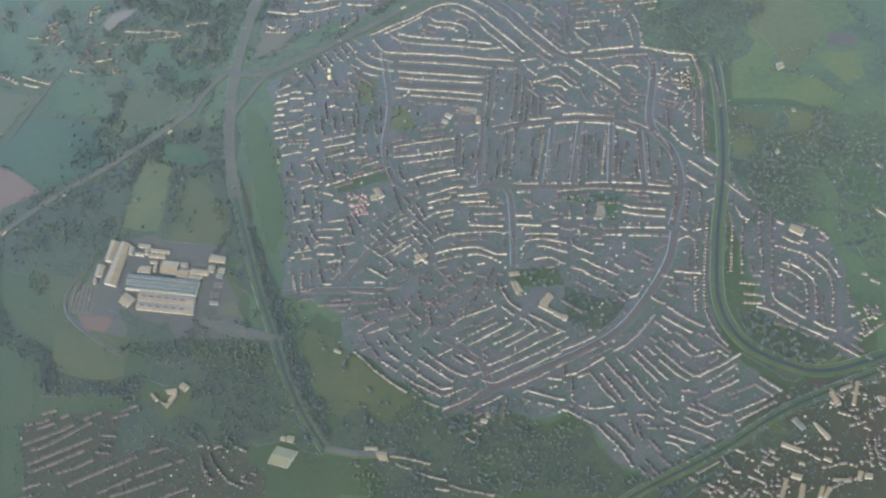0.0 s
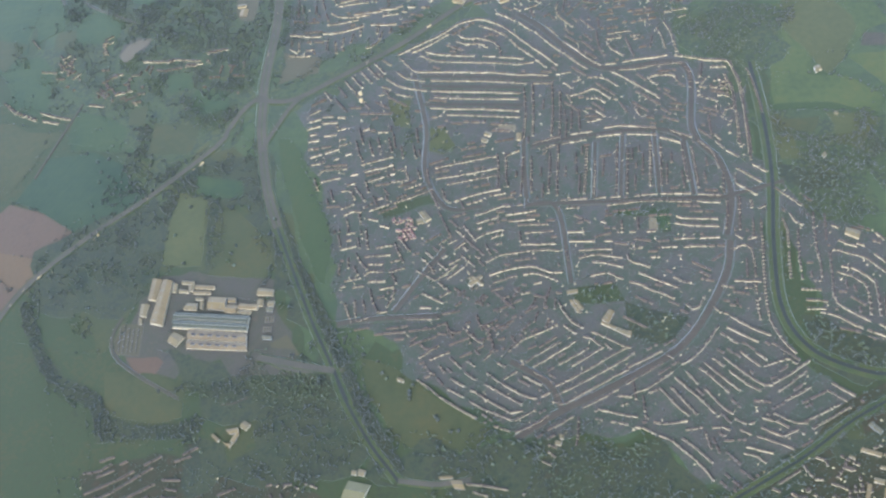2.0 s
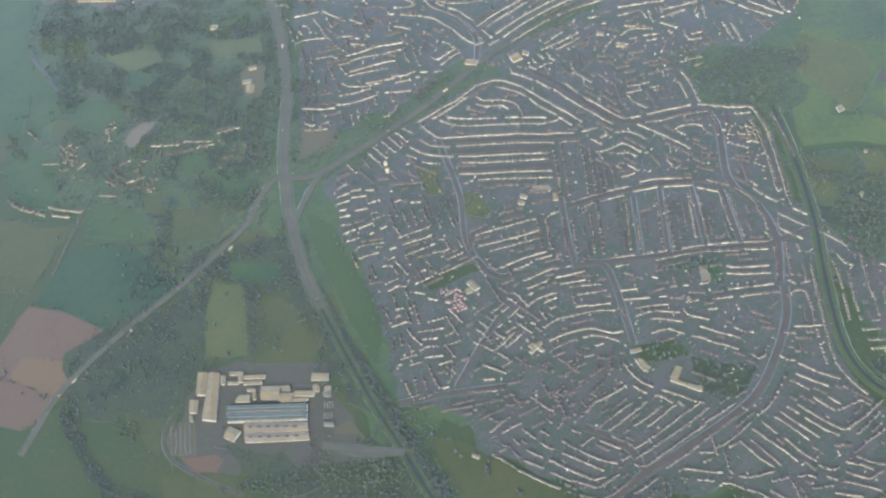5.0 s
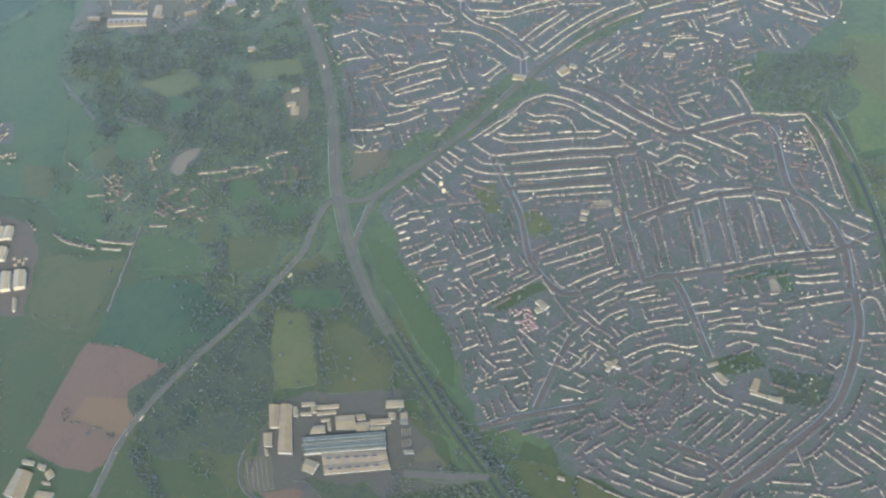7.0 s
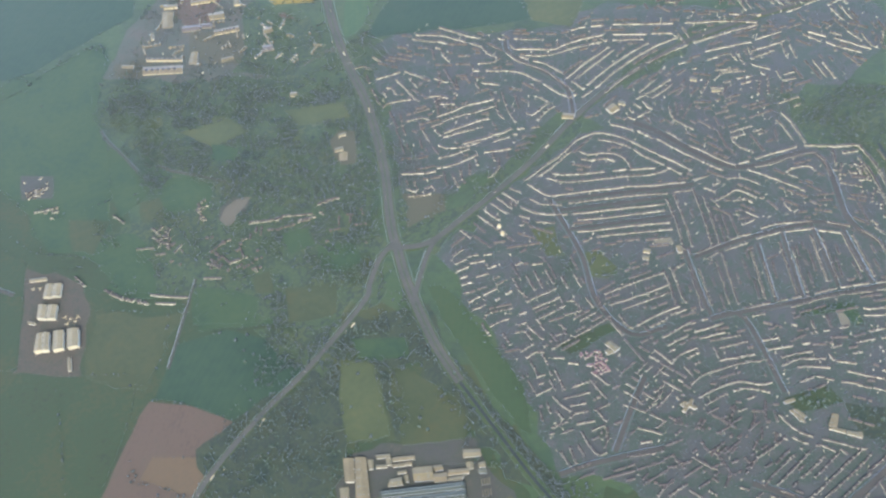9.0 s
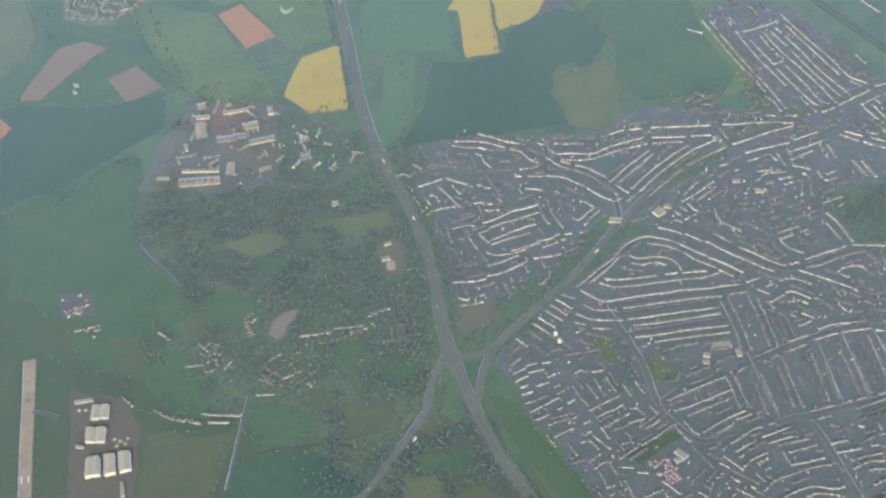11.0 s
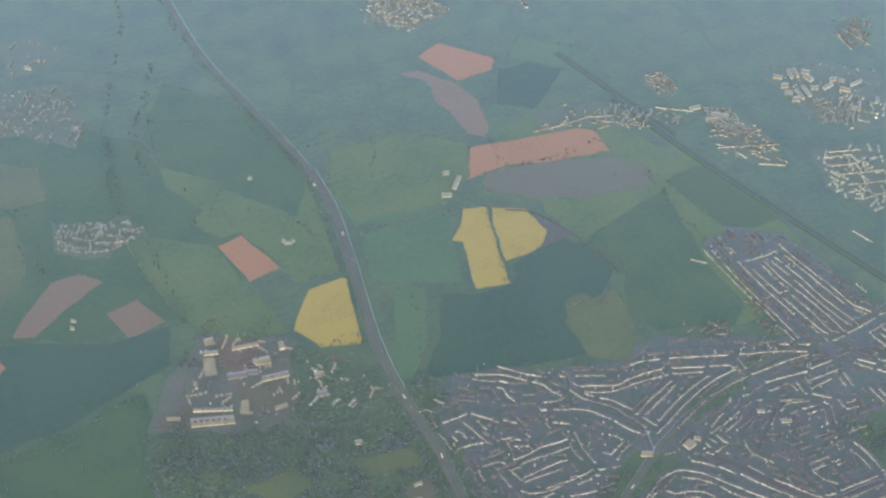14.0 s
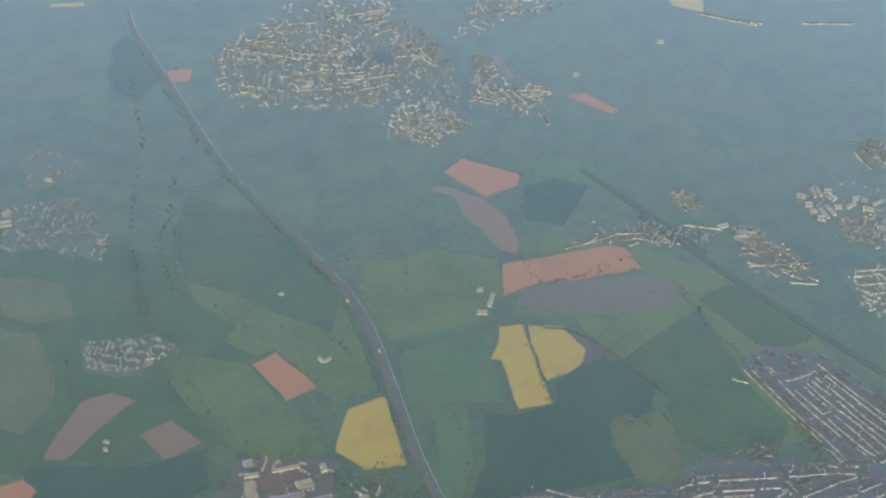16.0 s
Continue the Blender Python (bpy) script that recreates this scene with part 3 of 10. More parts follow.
def cluster(count, roof, wall, *outline):
    """Loose houses in short bent rows that follow a broad drift of bearings."""
    outline = list(outline)
    xs, ys = [p[0] for p in outline], [p[1] for p in outline]
    store = {"wall": ([], []), "roof": ([], [])}
    made, tries, cells = 0, 0, set()
    while made < count and tries < count * 12:
        tries += 1
        p = Vector((rnd.uniform(min(xs), max(xs)), rnd.uniform(min(ys), max(ys))))
        bear = 4 * noise.noise((p.x * 0.012, p.y * 0.012, 11)) + rnd.choice((0, 0, math.pi / 2))
        for _ in range(rnd.randint(1, 4)):
            size = rnd.uniform(1.2, 2.4)
            bear += rnd.uniform(-0.1, 0.1)
            key = (int(p.x // 2.6), int(p.y // 2.6))
            if inside(p, outline) and key not in cells:
                cells.add(key)
                made += 1
                TAKEN.append((p.x, p.y))
                w, r = block_mesh(p, bear, size, rnd.uniform(1.2, 1.5), rnd.uniform(1.1, 1.4), rnd.uniform(0.4, 0.6), rnd.random() < 0.3)
                put(store["wall"], w)
                put(store["roof"], r)
            p = p + Vector((math.cos(bear), math.sin(bear))) * (size + rnd.uniform(0.6, 1.4))
    base = tagged(new("house_cluster"), "loose cluster of small pale houses and outbuildings", "houses", kind="stuff")
    for name, mat in (("wall", wall), ("roof", roof)):
        part(name, *store[name], M[mat], base)


BUILD_KINDS = {
    "white": ("pale", "white", "white flat-clad building with a low roof"),
    "cream": ("cream", "white", "long cream-roofed hall with white walls"),
    "tan": ("tan", "cream", "works building with a low tan roof"),
    "pink": ("pink", "white", "low block with a weathered pinkish roof"),
    "grey": ("grey", "grey", "grey sheet-roofed industrial hall"),
    "shed": ("slate", "white", "large blue-grey factory hall with glazed ridges"),
    "olive": ("olive_roof", "white", "big hall with an olive-yellow sheet roof"),
    "brick": ("brick_roof", "tan", "works building with a brick-red roof"),
    "hangar": ("hangar", "white", "pale green-grey aircraft hangar with white doors"),
}


def building(kind, height, *corners):
    """A hall over four corners: walls, a low pitched roof with eaves, ridge lights, vents and doors."""
    roof, wall, label = BUILD_KINDS[kind]
    c = [Vector(p) for p in corners]
    if (c[1] - c[0]).cross(c[2] - c[1]) < 0:
        c = [c[0], c[3], c[2], c[1]]
    if (c[1] - c[0]).length + (c[2] - c[3]).length < (c[2] - c[1]).length + (c[3] - c[0]).length:
        c = c[1:] + c[:1]
    mid = sum(c, Vector((0, 0))) / 4
    c = [p - mid for p in c]
    short = min((c[3] - c[0]).length, (c[2] - c[1]).length)
    long = (c[1] - c[0]).length
    base = new("aircraft_hangar" if kind == "hangar" else "factory_hall" if kind in ("shed", "grey", "tan", "brick", "olive") else "building")
    base.location = (mid.x, mid.y, 0.0)
    tagged(base, label, "hangar" if kind == "hangar" else "building")
    for k in range(9):
        q = mid + c[0].lerp(c[2], k / 8)
        TAKEN.append((q.x, q.y))
    rise = min(0.12 * short, 1.2)
    eave = height - rise

    def at(s, t, z):
        q = c[0].lerp(c[1], s).lerp(c[3].lerp(c[2], s), t)
        return (q.x, q.y, z)
    wv = [at(s, t, z) for z in (0, eave) for s, t in ((0, 0), (1, 0), (1, 1), (0, 1))] + [at(0, 0.5, height - 0.03), at(1, 0.5, height - 0.03)]
    part("wall", wv, [(0, 1, 5, 4), (1, 2, 6, 5), (2, 3, 7, 6), (3, 0, 4, 7), (4, 8, 7), (5, 6, 9)], M[wall], base)
    es, et = 0.18 / max(long, 1), 0.18 / max(short, 1)
    rv = []
    for dz in (0.0, 0.14):
        rv += [at(-es, -et, eave - 0.06 + dz), at(1 + es, -et, eave - 0.06 + dz), at(1 + es, 0.5, height + dz), at(-es, 0.5, height + dz), at(1 + es, 1 + et, eave - 0.06 + dz), at(-es, 1 + et, eave - 0.06 + dz)]
    top = part("roof", rv, [(3, 2, 1, 0), (5, 4, 2, 3), (6, 7, 8, 9), (9, 8, 10, 11), (0, 1, 7, 6), (4, 5, 11, 10), (1, 2, 8, 7), (2, 4, 10, 8), (5, 3, 9, 11), (3, 0, 6, 9)], M[roof], base)

    def on_roof(s0, s1, t0, t1, lift):
        def z(t):
            return eave + (height - eave) * (1 - abs(2 * t - 1)) + 0.09
        v = [at(s, t, z(t)) for s, t in ((s0, t0), (s1, t0), (s1, t1), (s0, t1))] + [at(s, t, z(t) + lift) for s, t in ((s0, t0), (s1, t0), (s1, t1), (s0, t1))]
        return v, [(4, 5, 6, 7), (0, 1, 5, 4), (1, 2, 6, 5), (2, 3, 7, 6), (3, 0, 4, 7)]
    if kind == "shed":
        for t0, t1 in ((0.06, 0.14), (0.44, 0.49), (0.51, 0.56), (0.86, 0.94)):
            part("rooflight", *on_roof(0.02, 0.98, t0, t1, 0.3), M["glass"], top, "long strip of pale roof glazing")
    elif kind == "pink":
        for k in range(6):
            part("roof_cowl", *on_roof(0.07 + k * 0.14, 0.14 + k * 0.14, 0.34, 0.52, 0.7), M["dark_opening"], top)
    elif long > 7:
        n = max(2, int(long / 5))
        for k in range(n):
            s = (k + 0.5) / n
            part("rooflight", *on_roof(s - 0.25 / long, s + 0.25 / long, 0.1, 0.42, 0.04), M["glass"], top)
            part("roof_vent", *on_roof(s - 0.2 / long, s + 0.2 / long, 0.55, 0.62, 0.3), M["grey"], top)
    n = max(1, int(long / 4))
    for k in range(n):
        s, w = (k + 0.5) / n, min(0.9, long * 0.2) / long
        v = [at(q, t, z) for z in (0, eave * 0.6) for q, t in ((s - w / 2, -0.01), (s + w / 2, -0.01), (s + w / 2, 0.02), (s - w / 2, 0.02))]
        part("door", v, [(0, 1, 5, 4), (1, 2, 6, 5), (3, 0, 4, 7), (4, 5, 6, 7)], M["grey"], base)


def storage_tank(x, y, radius, height):
    base = tagged(new("storage_tank"), "round white tank with a shallow domed top", "tank")
    base.location = (x, y, 0.0)
    n = 20
    ring = [(math.cos(2 * math.pi * k / n), math.sin(2 * math.pi * k / n)) for k in range(n)]
    v = [(a * radius, b * radius, z) for z in (0, height) for a, b in ring]
    part("shell", v, [(k, (k + 1) % n, (k + 1) % n + n, k + n) for k in range(n)], M["white"], base)
    v = [(a * radius * r, b * radius * r, height + z) for r, z in ((1.04, -0.05), (1.04, 0.08), (0.6, 0.4)) for a, b in ring] + [(0, 0, height + 0.5)]
    f = [(k + j * n, (k + 1) % n + j * n, (k + 1) % n + (j + 1) * n, k + (j + 1) * n) for j in range(2) for k in range(n)] + [(2 * n + k, 2 * n + (k + 1) % n, 3 * n) for k in range(n)]
    part("lid", v, f, M["white"], base)


# ---- trees ----
def tree_shapes(lumps, seed):
    """Trees as arrays: a tapered stem with two limbs, and a ragged crown of lumps."""
    r = np.random.default_rng(seed)
    ico = np.array([(1, 0, 0), (-1, 0, 0), (0, 1, 0), (0, -1, 0), (0, 0, 1), (0, 0, -1)])
    fi = np.array([(0, 2, 4), (2, 1, 4), (1, 3, 4), (3, 0, 4), (2, 0, 5), (1, 2, 5), (3, 1, 5), (0, 3, 5)])
    v, f = [], []
    for k in range(lumps):
        a, d = r.uniform(0, 6.28), (r.uniform(0.25, 0.62) if k else 0.0)
        c = np.array((math.cos(a) * d, math.sin(a) * d, 0.85 + r.uniform(-0.2, 0.45)))
        f.append(fi + 6 * k)
        spin = np.linalg.qr(r.normal(size=(3, 3)))[0]
        spin = spin * np.sign(np.linalg.det(spin))
        v.append((ico * r.uniform(0.8, 1.3, (6, 1))) @ spin * r.uniform(0.42, 0.66) + c)
    return np.concatenate(v), np.concatenate(f)


SHAPES = [tree_shapes(5, s) for s in range(9)]
SHRUBS = [tree_shapes(2, s + 20) for s in range(5)]
STEM = (np.array([(0.1, 0, 0), (-0.05, 0.087, 0), (-0.05, -0.087, 0), (0.05, 0, 0.8), (-0.02, 0.04, 0.8), (-0.02, -0.04, 0.8)]), np.array([(0, 1, 4), (0, 4, 3), (1, 2, 5), (1, 5, 4), (2, 0, 3), (2, 3, 5)]))


def planted(name, label, spots, sizes, mat, shapes, stems=True):
    """One mesh of trees at the spots: a crown part and a stem part."""
    if not len(spots):
        return
    r = np.random.default_rng(len(spots))
    made = {"crown": [[], []], "stem": [[], []]}
    n = {"crown": 0, "stem": 0}
    for (x, y), s in zip(spots, sizes):
        a = r.uniform(0, 6.28)
        c, d = math.cos(a), math.sin(a)
        turn = np.array(((c, d, 0), (-d, c, 0), (0, 0, r.uniform(0.85, 1.25))))
        pieces = (("crown", shapes[r.integers(len(shapes))]), ("stem", STEM)) if stems else (("crown", shapes[r.integers(len(shapes))]),)
        for key, (v, f) in pieces:
            made[key][0].append(v @ turn * s + np.array((x, y, 0.0)))
            made[key][1].append(f + n[key])
            n[key] += len(v)
    base = tagged(new(name), label, "trees", kind="stuff")
    for key, m in (("crown", mat), ("stem", M["bark"])):
        if made[key][0]:
            part(key, np.concatenate(made[key][0]).tolist(), np.concatenate(made[key][1]).tolist(), m, base)


GRID = {}


def note_taken():
    for x, y in TAKEN:
        GRID.setdefault((int(x // 4), int(y // 4)), []).append((x, y))


def is_free(x, y, d=2.4):
    i, j = int(x // 4), int(y // 4)
    return all((x - a) ** 2 + (y - b) ** 2 > d * d for p in (-1, 0, 1) for q in (-1, 0, 1) for a, b in GRID.get((i + p, j + q), ()))


def off_road(x, y):
    i, j = int(x // 8), int(y // 8)
    return all((x - a) ** 2 + (y - b) ** 2 > w * w for p in (-1, 0, 1) for q in (-1, 0, 1) for a, b, w, _ in TARMAC.get((i + p, j + q), ()))


def back_rows(share, *outline):
    """Dull short rows that fill the estate between the pale ones and run along with them."""
    outline = list(outline)
    xs, ys = [p[0] for p in outline], [p[1] for p in outline]
    store = {"wall_d": ([], []), "tile": ([], [])}
    for _ in range(int((max(xs) - min(xs)) * (max(ys) - min(ys)) * share)):
        p = Vector((rnd.uniform(min(xs), max(xs)), rnd.uniform(min(ys), max(ys))))
        i, j = int(p.x // 9), int(p.y // 9)
        bears = [a for m in (-1, 0, 1) for n in (-1, 0, 1) for a in BEARING.get((i + m, j + n), ())]
        if not bears or not inside(p, outline) or any(inside(p, e) for e in EDGES):
            continue
        ang = rnd.choice(bears)
        u = Vector((math.cos(ang), math.sin(ang)))
        wall = "wall_d"
        for _ in range(rnd.randint(2, 6)):
            size = rnd.choice((1.7, 1.9, 3.4))
            if not all(is_free(p.x + u.x * k, p.y + u.y * k, 2.7) and off_road(p.x + u.x * k, p.y + u.y * k) for k in (-1, 0, 1)) or not inside(p, outline):
                break
            w, r = block_mesh(p, ang, size, rnd.uniform(1.2, 1.4), rnd.uniform(1.05, 1.3), rnd.uniform(0.45, 0.6), rnd.random() < 0.3)
            put(store[wall], w)
            put(store["tile"], r)
            later = (p.x, p.y)
            p = p + u * (size + rnd.uniform(0.5, 0.9))
            LATER.append(later)
        while LATER:
            q = LATER.pop()
            GRID.setdefault((int(q[0] // 4), int(q[1] // 4)), []).append(q)
    base = tagged(new("back_rows"), "short dull brick house rows behind the streets", "houses", kind="stuff")
    for mat, (v, f) in store.items():
        if v:
            part("roofs" if mat == "tile" else "walls", v, f, M[mat], base)


LATER = []


GLADES = []


def glade(kind, label, *outline):
    """Open ground within the woods: no tree stands on it, and it is laid once the woods are."""
    GLADES.append((kind, label, list(outline)))


def wood(floor, density, *outline):
    """A ragged wood: trees stand thick where a broad noise is high."""
    outline = list(outline)
    if density >= 0.3:
        patch("woodland_floor", floor, "dark scrub and grass under trees", 12, *outline)
    xs, ys = [p[0] for p in outline], [p[1] for p in outline]
    spots, sizes = [], []
    step = 1.8
    xs, ys = [min(xs) - 20, max(xs) + 20], [min(ys) - 20, max(ys) + 20]
    y = min(ys)
    while y < max(ys):
        x = min(xs)
        while x < max(xs):
            p = (x + rnd.uniform(-2.8, 2.8), y + rnd.uniform(-2.8, 2.8))
            thick = density + 0.35 * noise.noise((p[0] * 0.02, p[1] * 0.02, 3)) + 0.8 * noise.noise((p[0] * 0.075, p[1] * 0.075, 6))
            stray = noise.noise_vector((p[0] * 0.03, p[1] * 0.03, 1))
            if rnd.random() < thick and inside((p[0] + stray.x * 40, p[1] + stray.y * 40), outline) and is_free(*p, 2.6) and off_road(*p) and not any(inside(p, g[2]) for g in GLADES):
                spots.append(p)
                sizes.append(rnd.uniform(0.45, 1.0) + 0.3 * noise.noise((p[0] * 0.05, p[1] * 0.05, 4)))
            x += step
        y += step
    half = [k for k in range(len(spots)) if noise.noise((spots[k][0] * 0.03, spots[k][1] * 0.03, 8)) + 0.5 * noise.noise((spots[k][0] * 0.12, spots[k][1] * 0.12, 2)) > 0.2]
    rest = sorted(set(range(len(spots))) - set(half))
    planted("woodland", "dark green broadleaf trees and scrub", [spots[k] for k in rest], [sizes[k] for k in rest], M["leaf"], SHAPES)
    planted("woodland", "lighter spring-green trees in young leaf", [spots[k] for k in half], [sizes[k] for k in half], M["spring"], SHAPES)


def thicket(density, *outline):
    """Close low trees that cover the ground."""
    outline = list(outline)
    patch("woodland_floor", "brush", "dark scrub and grass under trees", 3, *outline)
    xs, ys = [p[0] for p in outline], [p[1] for p in outline]
    spots = [(rnd.uniform(min(xs), max(xs)), rnd.uniform(min(ys), max(ys))) for _ in range(int((max(xs) - min(xs)) * (max(ys) - min(ys)) * density * 0.45))]
    spots = [p for p in spots if inside(p, outline) and off_road(*p)]
    planted("thicket", "dense low trees along a cutting, tinted blue for haze", spots, [rnd.uniform(0.5, 1.1) for _ in spots], M["leaf"], SHRUBS, stems=False)


def hedgerow(*points):
    spots, sizes = [], []
    for p in smooth_line(points, 1.5):
        q = (p.x + rnd.gauss(0, 1.6), p.y + rnd.gauss(0, 1.6))
        if rnd.random() < 0.55 + 0.8 * noise.noise((p.x * 0.05, p.y * 0.05, 3)) and off_road(*q):
            spots.append(q)
            sizes.append(rnd.uniform(0.5, 1.1))
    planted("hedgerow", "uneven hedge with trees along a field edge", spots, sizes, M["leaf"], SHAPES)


OCTA = [(np.array([(1, 0, 0.6), (-0.9, 0.2, 0.5), (0.1, 1.1, 0.55), (0, -1, 0.6), (0.1, 0, 1.4), (0, 0, 0)]) * 0.55, np.array([(0, 2, 4), (2, 1, 4), (1, 3, 4), (3, 0, 4), (2, 0, 5), (1, 2, 5), (3, 1, 5), (0, 3, 5)]))]


def gardens(density, shed_share, *outline):
    """Shrubs, small trees and sheds in the gardens behind the houses."""
    outline = list(outline)
    xs, ys = [p[0] for p in outline], [p[1] for p in outline]
    area = (max(xs) - min(xs)) * (max(ys) - min(ys))
    spots, sizes, sheds = [], [], ([], [])
    for _ in range(int(area * density)):
        p = (rnd.uniform(min(xs), max(xs)), rnd.uniform(min(ys), max(ys)))
        if rnd.random() < 0.6 + 0.9 * noise.noise((p[0] * 0.03, p[1] * 0.03, 5)) and inside(p, outline) and is_free(*p, 1.5) and off_road(*p):
            if rnd.random() < shed_share:
                w, r = block_mesh(p, rnd.uniform(0, 3), rnd.uniform(0.4, 0.9), rnd.uniform(0.35, 0.6), rnd.uniform(0.4, 0.7), 0.15, False)
                put(sheds, w)
                put(sheds, r)
            else:
                spots.append(p)
                sizes.append(rnd.choice((0.5, 0.6, 0.7, 0.8, 1.0, 1.3)))
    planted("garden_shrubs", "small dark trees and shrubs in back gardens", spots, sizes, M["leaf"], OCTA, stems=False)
    if sheds[0]:
        tagged(mesh_object("garden_sheds", *sheds, M["wall_m"]), "small pale sheds and garages in gardens", "shed", kind="stuff")


def lone_tree(seed):
    """A standing tree: tapered trunk, three limbs and a ragged crown of clumps."""
    base = tagged(new("tree"), "broadleaf tree with a ragged dark green crown", "tree", "trees in parks and meadows")
    n = 6
    v = [(math.cos(2 * math.pi * k / n) * r, math.sin(2 * math.pi * k / n) * r, z) for r, z in ((0.16, 0), (0.1, 0.7), (0.05, 1.4)) for k in range(n)]
    f = [(j * n + k, j * n + (k + 1) % n, (j + 1) * n + (k + 1) % n, (j + 1) * n + k) for j in range(2) for k in range(n)]
    r = np.random.default_rng(seed)
    for k in range(3):
        a = 2.1 * k + r.uniform(0, 1)
        c, d, i = math.cos(a), math.sin(a), len(v)
        v += [(0.05 * d, -0.05 * c, 0.7), (-0.05 * d, 0.05 * c, 0.7), (0, 0, 0.82), (0.6 * c, 0.6 * d, 1.25)]
        f += [(i, i + 1, i + 3), (i + 1, i + 2, i + 3), (i + 2, i, i + 3), (i + 2, i + 1, i)]
    part("trunk", v, f, M["bark"], base)
    v, f = tree_shapes(13, seed + 60)
    part("crown", (v * np.array((1.25, 1.25, 1.2)) + np.array((0, 0, 0.3))).tolist(), f.tolist(), M["spring" if seed % 3 == 0 else "leaf"], base)
    return base


LONE = []


def park_trees(count, *outline):
    outline = list(outline)
    xs, ys = [p[0] for p in outline], [p[1] for p in outline]
    while count > 0:
        p = (rnd.uniform(min(xs), max(xs)), rnd.uniform(min(ys), max(ys)))
        if not inside(p, outline) or not is_free(*p, 2.5):
            continue
        count -= 1
        m = pose(p[0], p[1], 0.1, 0, 0, rnd.uniform(0, 360))
        if len(LONE) < 6:
            LONE.append(lone_tree(len(LONE)))
            LONE[-1].matrix_world = m
        else:
            copy_thing(rnd.choice(LONE), m)


def field_edges():
    """Low broken hedges along most field bounds."""
    for outline in EDGES:
        spots, sizes = [], []
        for a, b in zip(outline, outline[1:] + outline[:1]):
            a, b = Vector(a), Vector(b)
            if rnd.random() < 0.3:
                continue
            n = int((b - a).length / 1.7)
            for k in range(n):
                p = a.lerp(b, (k + rnd.random()) / max(n, 1))
                if rnd.random() < 0.5 and is_free(p.x, p.y, 2):
                    spots.append((p.x + rnd.uniform(-0.6, 0.6), p.y + rnd.uniform(-0.6, 0.6)))
                    sizes.append(rnd.choice((0.4, 0.5, 0.6, 0.7, 1.2)))
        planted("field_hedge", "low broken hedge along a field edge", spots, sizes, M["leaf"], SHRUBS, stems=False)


# ---- the ground ----
S = 9000
ground = mesh_object("ground", [(-S, -S, 0), (S, -S, 0), (S, S, 0), (-S, S, 0)], [(0, 1, 2, 3)], M["country"])
tagged(ground, "flat patchwork of green fields with dark hedges", kind="structure")


# broad pastures
patch("pasture", "deep", "deep green pasture field", 16, (51.7, 554.0), (76.0, 550.3), (60.6, 398.6), (61.6, 353.8), (79.8, 331.0), (128.6, 326.7), (123.0, 293.9), (73.7, 284.7), (56.7, 312.4), (39.6, 348.7), (42.5, 408.3))
patch("pasture", "deep", "deep green pasture field", 16, (-192.4, 369.9), (-159.8, 366.9), (-142.0, 335.8), (-121.9, 307.7), (-163.2, 295.3), (-184.0, 317.7))
patch("pasture", "lush", "green grass field", 16, (-587.2, 1185.0), (-410.0, 1127.2), (-334.9, 1043.1), (-316.3, 972.0), (-277.8, 903.6), (-330.9, 854.6), (-616.8, 903.9))
patch("pasture", "grass", "green grass field", 16, (-65.5, 969.1), (9.7, 938.0), (65.9, 853.9), (98.7, 705.9), (12.0, 707.2), (-66.3, 813.8), (-89.9, 904.7))
patch("pasture", "moor", "dull olive meadow", 16, (-439.5, 618.8), (-377.5, 612.7), (-300.4, 591.8), (-271.7, 563.0), (-267.2, 510.5), (-218.0, 414.8), (-477.8, 511.4), (-432.3, 565.0))
patch("pasture", "deep", "deep green pasture field", 16, (-539.4, 753.9), (-423.3, 707.2), (-424.8, 646.2), (-385.9, 591.1), (-415.1, 517.4), (-562.1, 573.9))
patch("pasture", "deep", "deep green pasture field", 16, (-657.3, 594.1), (-362.9, 554.5), (-264.2, 503.5), (-246.3, 439.6), (-232.6, 373.6), (-186.9, 286.8), (-205.1, 251.7), (-533.8, 237.3))
patch("pasture", "deep", "deep green pasture field", 16, (-212.4, 300.6), (-124.9, 295.9), (-44.1, 293.4), (-7.5, 255.4), (-2.9, 239.7), (-208.3, 251.9))

# tracts of streets and yards
patch("housing_ground", "estate", "grey-brown ground of streets, gardens and yards", 7, (-231.9, 551.4), (-200.1, 574.1), (-150.0, 594.4), (-115.1, 608.1), (-88.0, 606.4), (-57.2, 610.7), (17.5, 598.7), (17.3, 547.2), (48.6, 539.3), (52.0, 521.2), (48.8, 464.5), (62.2, 442.0), (81.7, 415.7), (107.4, 397.4), (114.4, 363.2), (116.1, 317.6), (102.2, 322.2), (63.8, 346.5), (64.2, 375.5), (56.0, 414.6), (47.1, 415.6), (40.2, 348.6), (49.0, 323.3), (75.4, 297.6), (34.6, 271.5), (-1.7, 255.0), (-12.7, 265.1), (-44.0, 295.0), (-90.3, 296.8), (-112.3, 303.5), (-165.6, 345.0), (-173.5, 368.2), (-205.7, 386.6), (-211.5, 415.1), (-210.1, 444.1), (-217.9, 497.7), (-226.3, 507.9))
patch("housing_ground", "estate", "grey-brown ground of streets, gardens and yards", 7, (-234.0, 715.4), (-206.6, 727.9), (-104.9, 703.3), (-61.5, 710.3), (107.6, 633.5), (99.5, 604.5), (57.5, 588.2), (31.6, 592.0), (13.0, 573.5), (15.9, 550.7), (-36.6, 552.5), (-62.1, 591.4), (-99.1, 610.4), (-124.9, 630.3), (-158.6, 606.6), (-216.2, 591.9), (-241.3, 600.1), (-235.3, 667.8))
